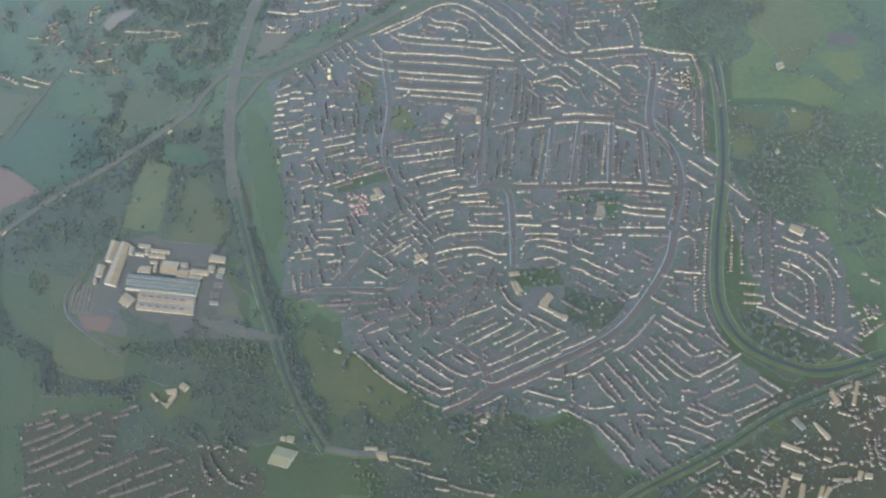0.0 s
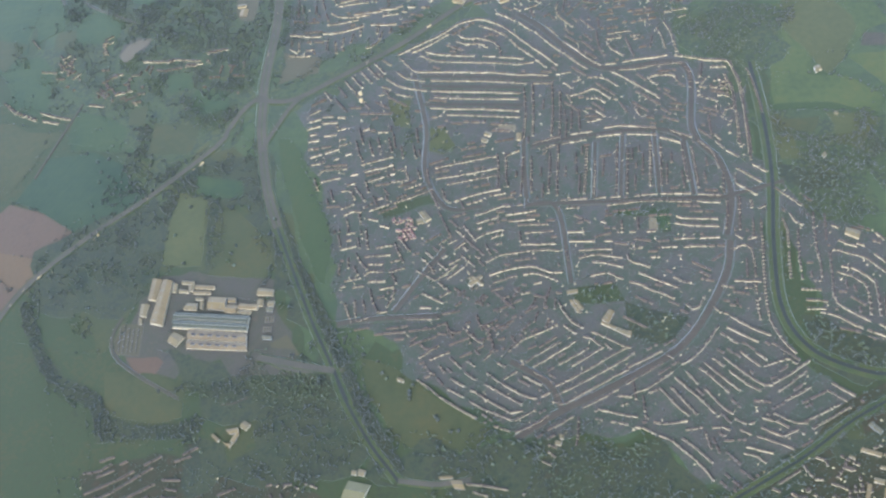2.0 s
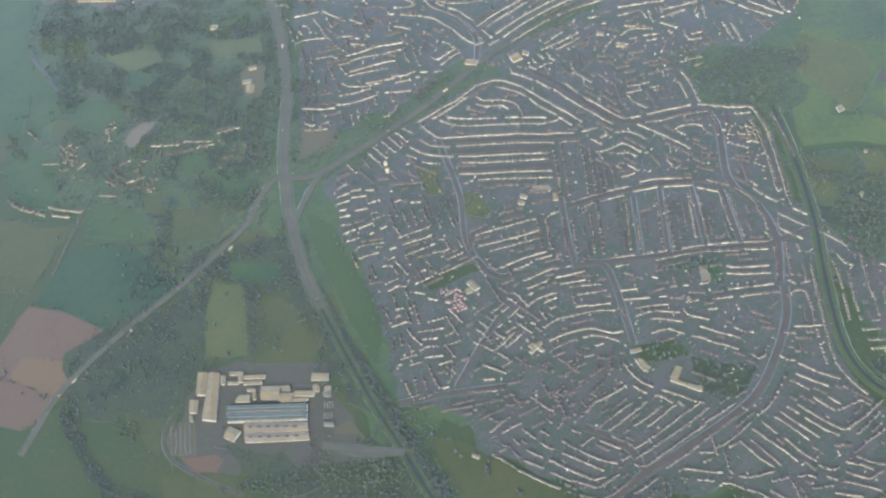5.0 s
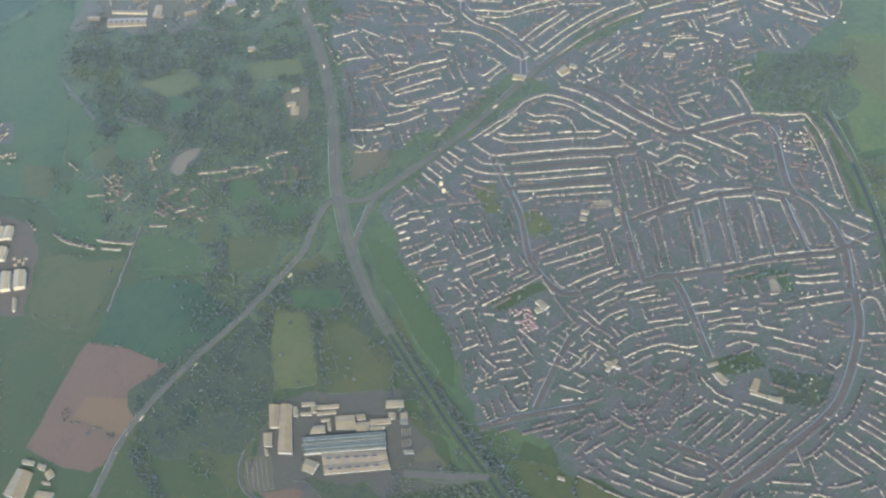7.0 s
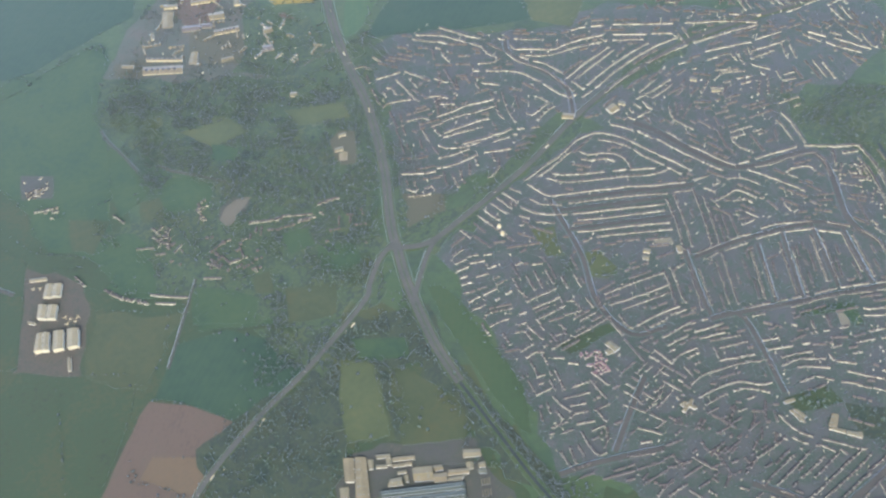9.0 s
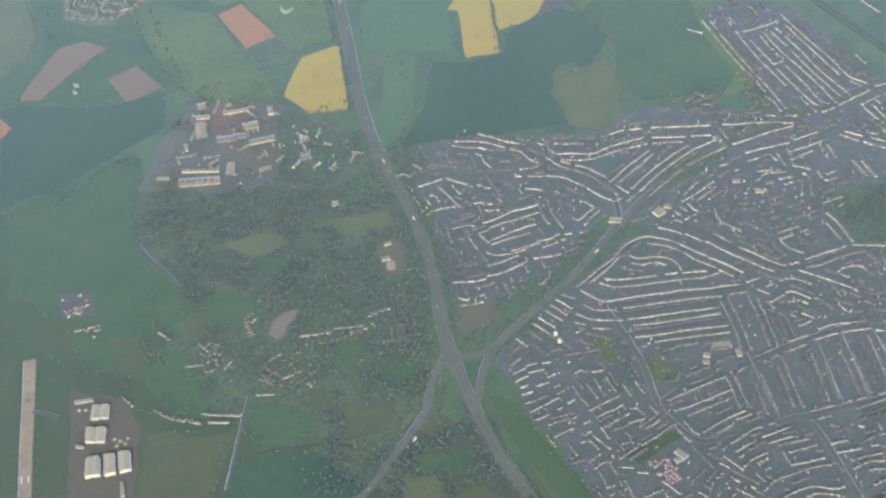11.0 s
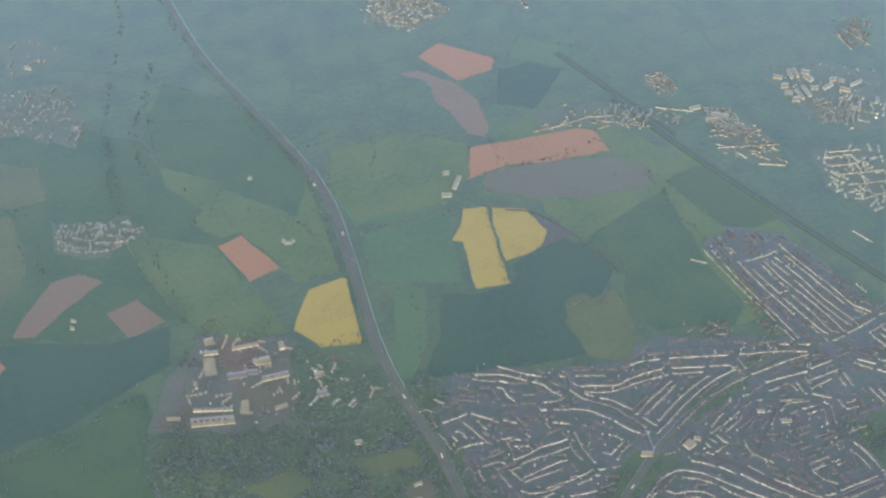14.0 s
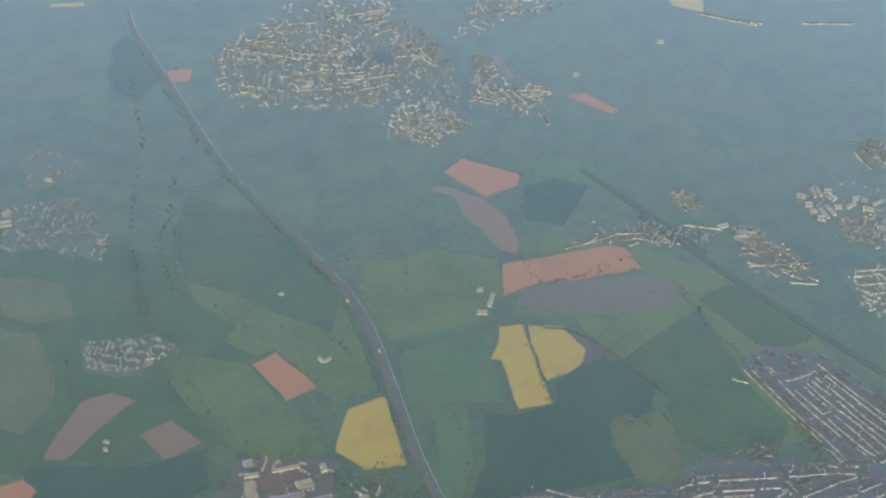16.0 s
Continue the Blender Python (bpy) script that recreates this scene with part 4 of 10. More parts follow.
patch("housing_ground", "estate", "grey-brown ground of streets, gardens and yards", 7, (17.4, 773.2), (45.6, 784.1), (80.1, 759.1), (95.5, 698.0), (116.1, 629.6), (100.9, 608.1), (43.4, 660.9), (29.3, 668.1))
patch("housing_ground", "estate", "grey-brown ground of streets, gardens and yards", 7, (-233.8, 734.8), (-189.7, 738.2), (-155.1, 717.7), (-106.6, 699.8), (-62.5, 690.4), (43.9, 661.8), (95.6, 627.1), (80.8, 605.7), (15.1, 644.8), (-69.1, 669.8), (-136.1, 693.0), (-174.2, 703.9))
patch("housing_ground", "green_estate", "grey-brown ground of streets, gardens and yards", 7, (-364.0, 309.8), (-314.7, 318.8), (-258.0, 291.8), (-234.9, 293.6), (-210.2, 275.0), (-208.3, 251.9), (-357.7, 260.9))
patch("housing_ground", "green_estate", "grey-brown ground of streets, gardens and yards", 7, (72.9, 301.1), (126.3, 313.4), (135.4, 312.6), (121.1, 232.3), (8.5, 239.0), (0.9, 251.7))
patch("housing_ground", "yard", "grey-brown ground of streets, gardens and yards", 7, (-362.5, 841.1), (-300.7, 811.7), (-289.3, 780.9), (-244.7, 739.5), (-290.8, 726.9), (-358.0, 745.1), (-418.9, 771.0), (-389.9, 807.1))
patch("yard_ground", "soil", "bare brown ground between works buildings", 5, (-350.3, 828.7), (-338.4, 828.4), (-321.9, 815.7), (-330.1, 793.6), (-349.7, 796.0), (-357.2, 810.5))
patch("yard_ground", "fallow", "trodden brown ground beside works buildings", 5, (-348.2, 791.9), (-320.1, 783.7), (-303.4, 767.8), (-310.2, 749.6), (-340.0, 755.3), (-353.7, 773.0))
patch("yard_ground", "soil", "bare brown ground between works buildings", 5, (-298.3, 786.1), (-281.3, 786.0), (-273.4, 772.4), (-280.8, 761.9), (-297.7, 764.4))
patch("yard_ground", "fallow", "trodden brown ground beside works buildings", 5, (-406.5, 783.6), (-379.7, 778.1), (-380.9, 762.3), (-406.8, 766.4))
patch("housing_ground", "suburb", "grey-brown ground of streets, gardens and yards", 7, (-225.1, 1328.4), (-151.2, 1355.5), (-106.4, 1410.2), (-6.3, 1371.6), (-5.9, 1287.3), (-7.1, 1231.8), (-30.9, 1158.0), (-37.1, 1121.6), (-82.9, 1110.1), (-116.7, 1134.9), (-111.8, 1185.4), (-223.8, 1230.2))
patch("housing_ground", "suburb", "grey-brown ground of streets, gardens and yards", 7, (-456.4, 1169.9), (-388.4, 1158.3), (-381.5, 1092.3), (-395.9, 1072.2), (-441.4, 1109.6), (-467.5, 1113.0))
patch("housing_ground", "suburb", "grey-brown ground of streets, gardens and yards", 7, (177.8, 943.3), (230.8, 930.5), (277.6, 893.8), (225.3, 833.0), (180.5, 867.3))
patch("housing_ground", "suburb", "grey-brown ground of streets, gardens and yards", 7, (13.1, 1234.7), (31.2, 1233.1), (63.1, 1150.9), (28.6, 1099.9), (-25.9, 1156.0))
patch("housing_ground", "works", "grey-brown ground of streets, gardens and yards", 7, (-346.8, 392.0), (-331.2, 414.1), (-330.4, 440.1), (-286.2, 433.3), (-248.2, 423.0), (-238.5, 379.9), (-267.3, 369.0), (-300.9, 379.8), (-309.6, 365.0), (-332.8, 374.8))
patch("housing_ground", "apron", "grey-brown ground of streets, gardens and yards", 7, (-490.2, 632.0), (-450.4, 612.1), (-463.4, 539.8), (-504.1, 555.4))
patch("housing_ground", "suburb", "grey-brown ground of streets, gardens and yards", 7, (-432.6, 994.7), (-376.9, 977.7), (-366.5, 953.9), (-400.4, 940.2), (-437.1, 958.9))

patch("housing_ground", "suburb", "grey-brown ground of streets, gardens and yards", 7, (-205.9, 1342.9), (-163.5, 1371.9), (-110.5, 1399.3), (-16.6, 1363.1), (-29.3, 1319.7), (-19.3, 1258.6), (-21.9, 1226.8), (-54.8, 1208.1), (-84.2, 1169.4), (-119.9, 1193.6), (-160.7, 1205.0), (-199.6, 1220.5), (-232.0, 1238.4), (-234.6, 1289.8), (-217.4, 1325.4))
patch("housing_ground", "suburb", "grey-brown ground of streets, gardens and yards", 7, (-95.3, 1183.7), (-52.8, 1186.8), (-44.8, 1153.7), (-40.0, 1127.5), (-65.2, 1123.4), (-82.2, 1111.7), (-102.4, 1129.1), (-109.7, 1150.8))
patch("housing_ground", "suburb", "grey-brown ground of streets, gardens and yards", 7, (6.6, 1215.5), (29.5, 1217.3), (26.7, 1175.7), (57.5, 1163.5), (58.2, 1147.7), (17.5, 1123.8), (6.2, 1148.1), (-11.8, 1160.3))
patch("housing_ground", "suburb", "grey-brown ground of streets, gardens and yards", 7, (67.3, 1330.8), (152.1, 1298.1), (123.9, 1284.3), (85.1, 1287.2), (42.6, 1268.4), (10.9, 1269.2))
patch("housing_ground", "suburb", "grey-brown ground of streets, gardens and yards", 7, (95.0, 887.0), (130.7, 887.9), (135.2, 854.9), (130.8, 826.8), (104.8, 837.6), (87.0, 859.9))
patch("housing_ground", "suburb", "grey-brown ground of streets, gardens and yards", 7, (81.3, 974.2), (97.5, 971.9), (98.1, 946.2), (82.5, 936.1), (75.2, 951.4))
patch("housing_ground", "suburb", "grey-brown ground of streets, gardens and yards", 7, (-27.4, 969.2), (23.3, 960.4), (67.0, 930.3), (46.2, 907.3), (10.3, 929.9), (-37.4, 942.0))

patch("housing_ground", "suburb", "grey-brown ground of streets, gardens and yards", 7, (159.3, 829.7), (190.9, 827.4), (227.2, 807.8), (192.1, 746.5), (159.7, 753.6), (142.3, 789.3))
patch("housing_ground", "suburb", "grey-brown ground of streets, gardens and yards", 7, (221.1, 886.3), (255.6, 863.0), (246.9, 826.5), (201.4, 842.2))
patch("housing_ground", "suburb", "grey-brown ground of streets, gardens and yards", 7, (-427.2, 1237.0), (-396.1, 1241.7), (-377.9, 1206.6), (-398.3, 1180.5), (-427.0, 1184.4))

# fields
patch("field", "fallow", "dull brown fallow field", 2.0, (-241.4, 603.1), (-215.6, 594.6), (-220.1, 574.4), (-245.3, 577.0))
patch("field", "stubble", "tan patch of dry ground", 2.0, (-357.4, 624.8), (-352.6, 631.9), (-345.5, 635.4), (-339.0, 634.2), (-344.6, 628.3), (-351.2, 621.9))
patch("field", "stubble", "tan patch of dry ground", 2.0, (-352.5, 584.9), (-341.5, 582.3), (-340.4, 572.0), (-350.7, 570.8))
patch("field", "deep", "deep green pasture field", 2.0, (-364.9, 369.8), (-312.6, 361.4), (-295.4, 341.1), (-306.2, 319.9), (-339.5, 329.8), (-359.0, 338.8))
patch("field", "deep", "deep green pasture field", 2.0, (-374.8, 310.6), (-361.5, 315.0), (-350.4, 267.1), (-365.9, 267.4))
patch("field", "deep", "deep green pasture field", 2.0, (-365.2, 452.5), (-333.1, 444.7), (-334.0, 415.2), (-355.8, 421.6), (-399.6, 430.2), (-403.3, 447.8))
patch("field", "deep", "deep green pasture field", 2.0, (-401.4, 439.0), (-379.3, 445.3), (-360.8, 428.4), (-398.9, 426.8))
patch("field", "deep", "deep green pasture field", 2.0, (-480.6, 546.3), (-430.9, 531.0), (-440.7, 501.3), (-464.9, 461.8), (-479.4, 451.1), (-486.1, 453.1))
patch("field", "deep", "deep green pasture field", 2.0, (-456.4, 577.6), (-405.4, 565.9), (-411.6, 541.9), (-428.5, 517.8), (-459.2, 539.7))
patch("field", "soil", "bare pinkish-brown soil", 2.0, (-427.3, 511.3), (-400.3, 497.0), (-382.6, 481.7), (-374.0, 472.4), (-392.9, 455.6), (-414.1, 435.6), (-420.0, 428.2), (-433.9, 425.0), (-450.2, 431.5), (-470.7, 452.3), (-459.4, 465.9), (-445.5, 486.8), (-435.2, 503.6))
patch("field", "plough", "tan patch of dry ground", 2.0, (-432.6, 474.4), (-396.4, 461.3), (-409.6, 442.5), (-421.4, 447.1), (-440.7, 462.2))
patch("field", "crop", "dark green crop field", 2.0, (-423.6, 512.3), (-405.9, 543.6), (-371.3, 542.2), (-338.0, 519.1), (-329.9, 502.0), (-357.9, 482.2), (-373.1, 473.7), (-382.5, 482.5), (-400.2, 497.8))
patch("field", "bright", "bright green grass field", 2.0, (-244.6, 530.5), (-236.0, 527.7), (-229.7, 514.9), (-218.2, 471.6), (-210.1, 447.1), (-215.6, 414.1), (-220.5, 419.3), (-230.5, 449.4), (-237.7, 479.7), (-244.3, 506.7))
patch("field", "moor", "dull olive meadow", 2.0, (-311.2, 496.2), (-290.1, 493.8), (-295.3, 457.2), (-305.3, 440.9), (-320.0, 445.3))
patch("field", "moor", "dull olive meadow", 2.0, (-287.5, 488.9), (-270.1, 477.5), (-263.3, 459.4), (-251.0, 436.1), (-253.3, 425.4), (-295.5, 438.0))
patch("field", "grass", "green grass field", 2.0, (-302.6, 514.3), (-270.0, 495.9), (-268.6, 485.1), (-298.6, 496.4))
patch("field", "moor", "dull olive meadow", 2.0, (-195.3, 362.5), (-176.1, 353.3), (-155.1, 333.3), (-123.5, 307.8), (-131.3, 298.1), (-163.3, 297.0), (-176.9, 310.2), (-190.2, 336.1))
patch("field", "deep", "deep green pasture field", 2.0, (-398.7, 425.9), (-351.9, 421.2), (-338.3, 407.4), (-347.6, 392.1), (-343.2, 375.8), (-313.2, 365.3), (-311.5, 331.3), (-342.1, 344.9), (-361.9, 354.1), (-388.3, 375.8))
patch("field", "deep", "deep green pasture field", 2.0, (-387.5, 371.8), (-361.2, 350.2), (-354.7, 316.3), (-364.0, 309.8), (-374.8, 310.6))
patch("field", "bright", "bright green grass field", 2.0, (71.8, 527.6), (95.1, 522.0), (134.5, 492.0), (126.1, 480.1), (100.8, 487.8), (64.7, 494.8))
patch("field", "grass", "green grass field", 2.0, (81.0, 578.5), (142.9, 568.7), (150.1, 548.5), (136.0, 546.0), (120.0, 529.8), (83.0, 535.2))
patch("field", "grass", "green grass field", 2.0, (116.4, 528.0), (146.5, 525.9), (146.9, 507.9), (135.8, 500.6))
patch("field", "track", "pale bare quarry ground", 2.0, (132.3, 543.8), (144.7, 540.0), (147.2, 530.4), (128.0, 533.2))
patch("field", "grass", "green grass field", 2.0, (66.6, 481.5), (81.2, 477.4), (82.1, 458.2), (66.8, 453.9))
patch("field", "olive", "olive rough-grass field", 2.0, (-171.5, 547.9), (-156.9, 545.8), (-159.0, 522.4), (-168.6, 526.0))
patch("field", "olive", "olive rough-grass field", 2.0, (-145.9, 520.7), (-136.5, 519.4), (-128.8, 502.3), (-137.9, 499.0), (-147.3, 504.7))
patch("field", "deep", "deep green pasture field", 2.0, (-182.2, 464.5), (-149.8, 469.4), (-145.9, 462.4), (-178.2, 456.7))
patch("field", "deep", "deep green pasture field", 2.0, (-37.9, 437.3), (-9.5, 434.0), (-7.1, 419.6), (-12.1, 419.0), (-12.0, 431.1), (-38.0, 434.8))
patch("field", "paved", "pale paved playground", 2.0, (-18.7, 431.0), (-13.4, 429.6), (-15.3, 420.5), (-21.2, 422.0))
patch("field", "paved", "pale paved playground", 2.0, (-101.4, 515.7), (-90.5, 513.3), (-90.5, 508.7), (-101.4, 510.2))
patch("field", "brush", "dark scrub and rough grass", 2.0, (-40.5, 376.5), (-31.1, 369.9), (-6.2, 360.2), (-19.7, 345.1), (-38.4, 352.2), (-41.1, 363.4))
patch("field", "deep", "deep green pasture field", 2.0, (-71.3, 389.0), (-44.9, 388.3), (-40.5, 376.5), (-56.8, 376.1), (-68.2, 379.1))
patch("field", "olive", "olive rough-grass field", 2.0, (54.7, 347.3), (80.8, 337.9), (104.8, 320.3), (98.1, 314.1), (75.1, 317.7), (58.7, 329.4))
patch("field", "grass", "green grass field", 2.0, (-467.9, 763.2), (-443.1, 760.2), (-425.1, 727.0), (-425.9, 670.7), (-437.5, 626.2), (-464.2, 630.1), (-458.5, 656.9), (-472.4, 686.1))
patch("field", "grass", "green grass field", 2.0, (-384.5, 669.5), (-360.0, 658.9), (-366.5, 638.9), (-387.4, 643.3))
patch("field", "olive", "olive rough-grass field", 2.0, (-313.3, 558.9), (-280.8, 553.0), (-287.4, 537.5), (-311.9, 523.6), (-324.4, 536.1))
patch("field", "dark", "dark green crop field", 2.0, (-430.8, 614.7), (-390.7, 597.2), (-389.1, 578.5), (-411.1, 583.2), (-436.1, 598.0))
patch("field", "grass", "green grass field", 2.0, (97.3, 589.8), (120.5, 581.7), (83.7, 497.8), (66.5, 499.0), (72.1, 539.0))
patch("field", "deep", "deep green pasture field", 2.0, (-409.6, 430.6), (-386.2, 427.4), (-360.1, 419.8), (-347.7, 412.5), (-351.5, 388.6), (-390.2, 396.3), (-415.6, 407.1))
patch("field", "lush", "lush green pasture field", 2.0, (-384.9, 581.7), (-323.3, 566.5), (-335.6, 535.3), (-388.9, 547.7))
patch("field", "lush", "lush green pasture field", 2.0, (-511.3, 788.7), (-480.6, 780.5), (-427.9, 803.4), (-408.4, 798.2), (-425.6, 743.5), (-421.5, 706.5), (-426.4, 665.3), (-455.1, 662.8), (-487.8, 689.7), (-518.1, 740.3))
patch("field", "deep", "deep green pasture field", 2.0, (-519.4, 731.0), (-488.6, 685.3), (-455.9, 658.5), (-435.2, 632.3), (-448.0, 624.1), (-484.7, 642.9), (-505.4, 673.5), (-525.8, 686.2))
patch("field", "deep", "deep green pasture field", 2.0, (-506.0, 655.8), (-487.8, 635.4), (-503.6, 558.4), (-520.4, 564.8))
patch("field", "deep", "deep green pasture field", 2.0, (-528.2, 669.0), (-515.7, 664.0), (-532.1, 569.3), (-541.8, 573.0))
patch("field", "deep", "deep green pasture field", 2.0, (-473.3, 625.3), (-428.6, 612.1), (-413.0, 584.7), (-443.3, 594.4))
patch("field", "rape", "yellow field of flowering rape", 2.0, (-273.2, 850.0), (-247.8, 852.8), (-245.0, 850.3), (-255.4, 786.4), (-284.4, 795.9), (-297.8, 818.1), (-285.5, 835.0))
patch("field", "rape", "yellow field of flowering rape", 2.0, (-135.1, 883.4), (-117.9, 878.6), (-136.1, 798.2), (-161.3, 801.0), (-150.0, 850.5), (-157.1, 855.0), (-143.5, 866.5))
patch("field", "rape", "yellow field of flowering rape", 2.0, (-114.4, 875.7), (-89.7, 863.6), (-83.8, 832.4), (-99.5, 820.7), (-128.4, 819.0), (-120.7, 856.5))
patch("field", "clay", "bare red clay field", 2.0, (-322.5, 919.5), (-302.2, 924.0), (-286.7, 879.2), (-311.8, 875.4))
patch("field", "clay", "bare red clay field", 2.0, (-98.8, 947.3), (-67.6, 941.2), (-7.0, 933.8), (4.8, 926.3), (5.1, 897.8), (-43.9, 904.4), (-79.3, 914.8), (-116.5, 912.1))
patch("field", "plough", "brown ploughed field", 2.0, (-483.4, 890.2), (-467.3, 910.3), (-446.2, 932.3), (-424.6, 932.5), (-410.6, 916.8), (-438.9, 904.2), (-468.0, 883.6))
patch("field", "plough", "brown ploughed field", 2.0, (-417.4, 885.7), (-392.8, 890.4), (-380.1, 863.6), (-405.6, 853.8))
patch("field", "dark", "dark green crop field", 2.0, (-185.5, 808.3), (-164.0, 797.8), (-135.0, 796.4), (-100.8, 818.0), (-79.4, 828.5), (-57.8, 780.0), (-79.4, 755.2), (-104.5, 759.9), (-113.1, 713.8), (-149.3, 720.9), (-232.3, 740.8), (-205.9, 768.0))
patch("field", "dark", "dark green crop field", 2.0, (-496.2, 886.9), (-472.9, 879.8), (-419.5, 856.8), (-377.6, 856.5), (-386.1, 822.4), (-430.4, 807.9), (-464.7, 795.7), (-511.4, 794.8))
patch("field", "grass", "green grass field", 2.0, (-387.2, 962.3), (-327.4, 922.9), (-315.8, 877.1), (-304.8, 840.2), (-302.9, 818.5), (-335.5, 823.7), (-365.4, 854.3), (-379.0, 903.2))
patch("field", "grass", "green grass field", 2.0, (-335.5, 1082.8), (-252.1, 1045.9), (-234.4, 969.6), (-245.9, 858.3), (-280.9, 860.8), (-297.3, 925.3), (-316.2, 955.4), (-341.2, 1001.8))
patch("field", "teal", "crop field tinted blue-green for haze", 2.0, (-217.1, 888.4), (-148.9, 882.5), (-157.6, 849.2), (-166.2, 811.2), (-195.2, 823.7), (-230.2, 838.9))
patch("field", "grass", "green grass field", 2.0, (-74.2, 839.6), (-11.8, 872.0), (29.3, 854.0), (17.9, 769.7), (28.2, 720.9), (19.7, 694.4), (0.2, 696.9), (-34.3, 717.7), (-54.0, 768.9))
patch("field", "olive", "olive rough-grass field", 2.0, (-104.5, 759.9), (-66.8, 762.0), (-65.5, 737.1), (-81.5, 714.5), (-108.2, 714.6))
patch("field", "teal", "crop field tinted blue-green for haze", 2.0, (-219.7, 963.1), (-192.3, 958.5), (-132.7, 910.5), (-150.6, 890.1), (-218.1, 898.9))
patch("field", "teal", "crop field tinted blue-green for haze", 2.0, (-216.6, 826.7), (-195.4, 817.6), (-213.3, 771.2), (-235.6, 746.6), (-246.6, 745.8))
patch("field", "clay", "bare red clay field", 2.0, (-91.1, 1074.9), (-65.8, 1086.8), (-30.1, 1045.7), (-38.6, 1031.8), (-71.8, 1030.1))
patch("field", "clay", "bare red clay field", 2.0, (69.5, 1140.1), (88.9, 1135.5), (104.8, 1098.7), (93.3, 1095.4))
patch("field", "clay", "bare red clay field", 2.0, (-269.1, 1319.1), (-246.8, 1313.5), (-253.8, 1294.3), (-273.7, 1298.1))
patch("field", "rape", "yellow field of flowering rape", 2.0, (-344.7, 1480.0), (-312.1, 1471.0), (-314.0, 1463.3), (-346.2, 1473.4))
patch("field", "rape", "yellow field of flowering rape", 2.0, (264.7, 1267.4), (305.5, 1251.7), (283.9, 1219.9), (260.3, 1243.9))
patch("field", "dark", "dark green crop field", 2.0, (-50.4, 807.0), (-40.9, 790.3), (-65.1, 775.9), (-92.2, 763.6), (-133.8, 781.5), (-125.1, 813.7), (-90.1, 823.9))
patch("field", "plough", "brown ploughed field", 2.0, (32.5, 1229.3), (42.1, 1223.3), (39.0, 1181.4), (30.3, 1182.7))
patch("field", "teal", "crop field tinted blue-green for haze", 2.0, (-311.1, 1373.1), (-285.5, 1374.1), (-279.4, 1297.3), (-294.4, 1283.1), (-321.1, 1324.1))
patch("field", "grass", "green grass field", 2.0, (-329.2, 1109.6), (-264.1, 1082.8), (-253.5, 1016.6), (-246.4, 984.5), (-304.2, 980.6), (-340.8, 1023.9))
patch("field", "dark", "dark green crop field", 2.0, (-33.1, 1029.6), (39.8, 1026.1), (-27.4, 969.2), (-55.0, 988.7))
patch("field", "grass", "green grass field", 2.0, (-483.9, 1029.4), (-463.3, 1007.7), (-459.5, 968.4), (-480.0, 929.9), (-503.6, 928.7))
patch("field", "teal", "crop field tinted blue-green for haze", 2.0, (-90.0, 1355.1), (-59.7, 1367.5), (-57.4, 1342.5), (-87.3, 1330.6))
patch("field", "dark", "dark green crop field", 2.0, (-107.0, 1282.0), (-56.1, 1273.0), (-61.2, 1247.6), (-94.0, 1255.2))
patch("field", "track", "pale bare quarry ground", 2.0, (302.2, 994.7), (313.8, 988.1), (300.4, 976.0), (294.0, 980.5))
patch("field", "teal", "crop field tinted blue-green for haze", 2.0, (4.7, 1067.4), (58.7, 1018.3), (22.6, 1006.8), (-20.8, 1041.9))

patch("field", "dark", "dark green crop field", 9, (-312.3, 1368.2), (-282.6, 1395.3), (-279.5, 1355.3), (-279.2, 1307.5), (-306.5, 1278.0), (-328.2, 1296.6), (-323.6, 1335.4))
patch("field", "lush", "lush green pasture field", 3.0, (-329.1, 1093.8), (-309.6, 1126.0), (-264.1, 1082.8), (-243.7, 1042.9), (-234.9, 1001.5), (-234.8, 965.4), (-255.2, 926.3), (-284.4, 958.6), (-308.2, 996.1), (-340.8, 1023.9), (-343.4, 1061.5))
patch("field", "grass", "green grass field", 3.0, (-300.2, 978.9), (-255.2, 926.3), (-246.9, 890.5), (-273.0, 870.7), (-286.1, 882.4), (-300.8, 926.1), (-318.3, 927.1), (-331.9, 952.1))
patch("field", "olive", "olive rough-grass field", 3.0, (-472.8, 1086.2), (-429.9, 1061.2), (-430.8, 1020.2), (-460.7, 1019.6), (-481.5, 1041.6))
patch("field", "olive", "olive rough-grass field", 3.0, (-486.2, 1017.4), (-462.0, 1013.6), (-456.4, 973.2), (-466.9, 935.8), (-490.4, 917.5), (-503.6, 928.7))
patch("field", "grass", "green grass field", 3.0, (-205.5, 989.2), (-137.3, 983.4), (-100.5, 953.0), (-114.9, 915.2), (-150.0, 895.2), (-214.0, 902.3), (-223.4, 946.6))
patch("field", "fallow", "dull brown fallow field", 3.0, (-99.9, 914.6), (-61.7, 908.7), (-1.6, 893.1), (22.9, 871.9), (20.2, 851.4), (-2.1, 850.2), (-40.5, 856.0), (-81.7, 873.3), (-110.1, 895.6))
patch("field", "plough", "brown ploughed field", 3.0, (-115.2, 1058.9), (-97.5, 1055.9), (-77.0, 1030.6), (-68.9, 998.4), (-73.3, 964.6), (-82.2, 952.9), (-93.5, 961.4), (-95.2, 989.3), (-100.2, 1011.3), (-97.4, 1039.0))
patch("field", "bright", "bright green grass field", 3.0, (38.6, 854.4), (74.5, 850.3), (84.6, 803.3), (85.5, 775.7), (63.3, 775.1), (40.6, 788.0), (34.7, 817.4), (28.7, 847.9))
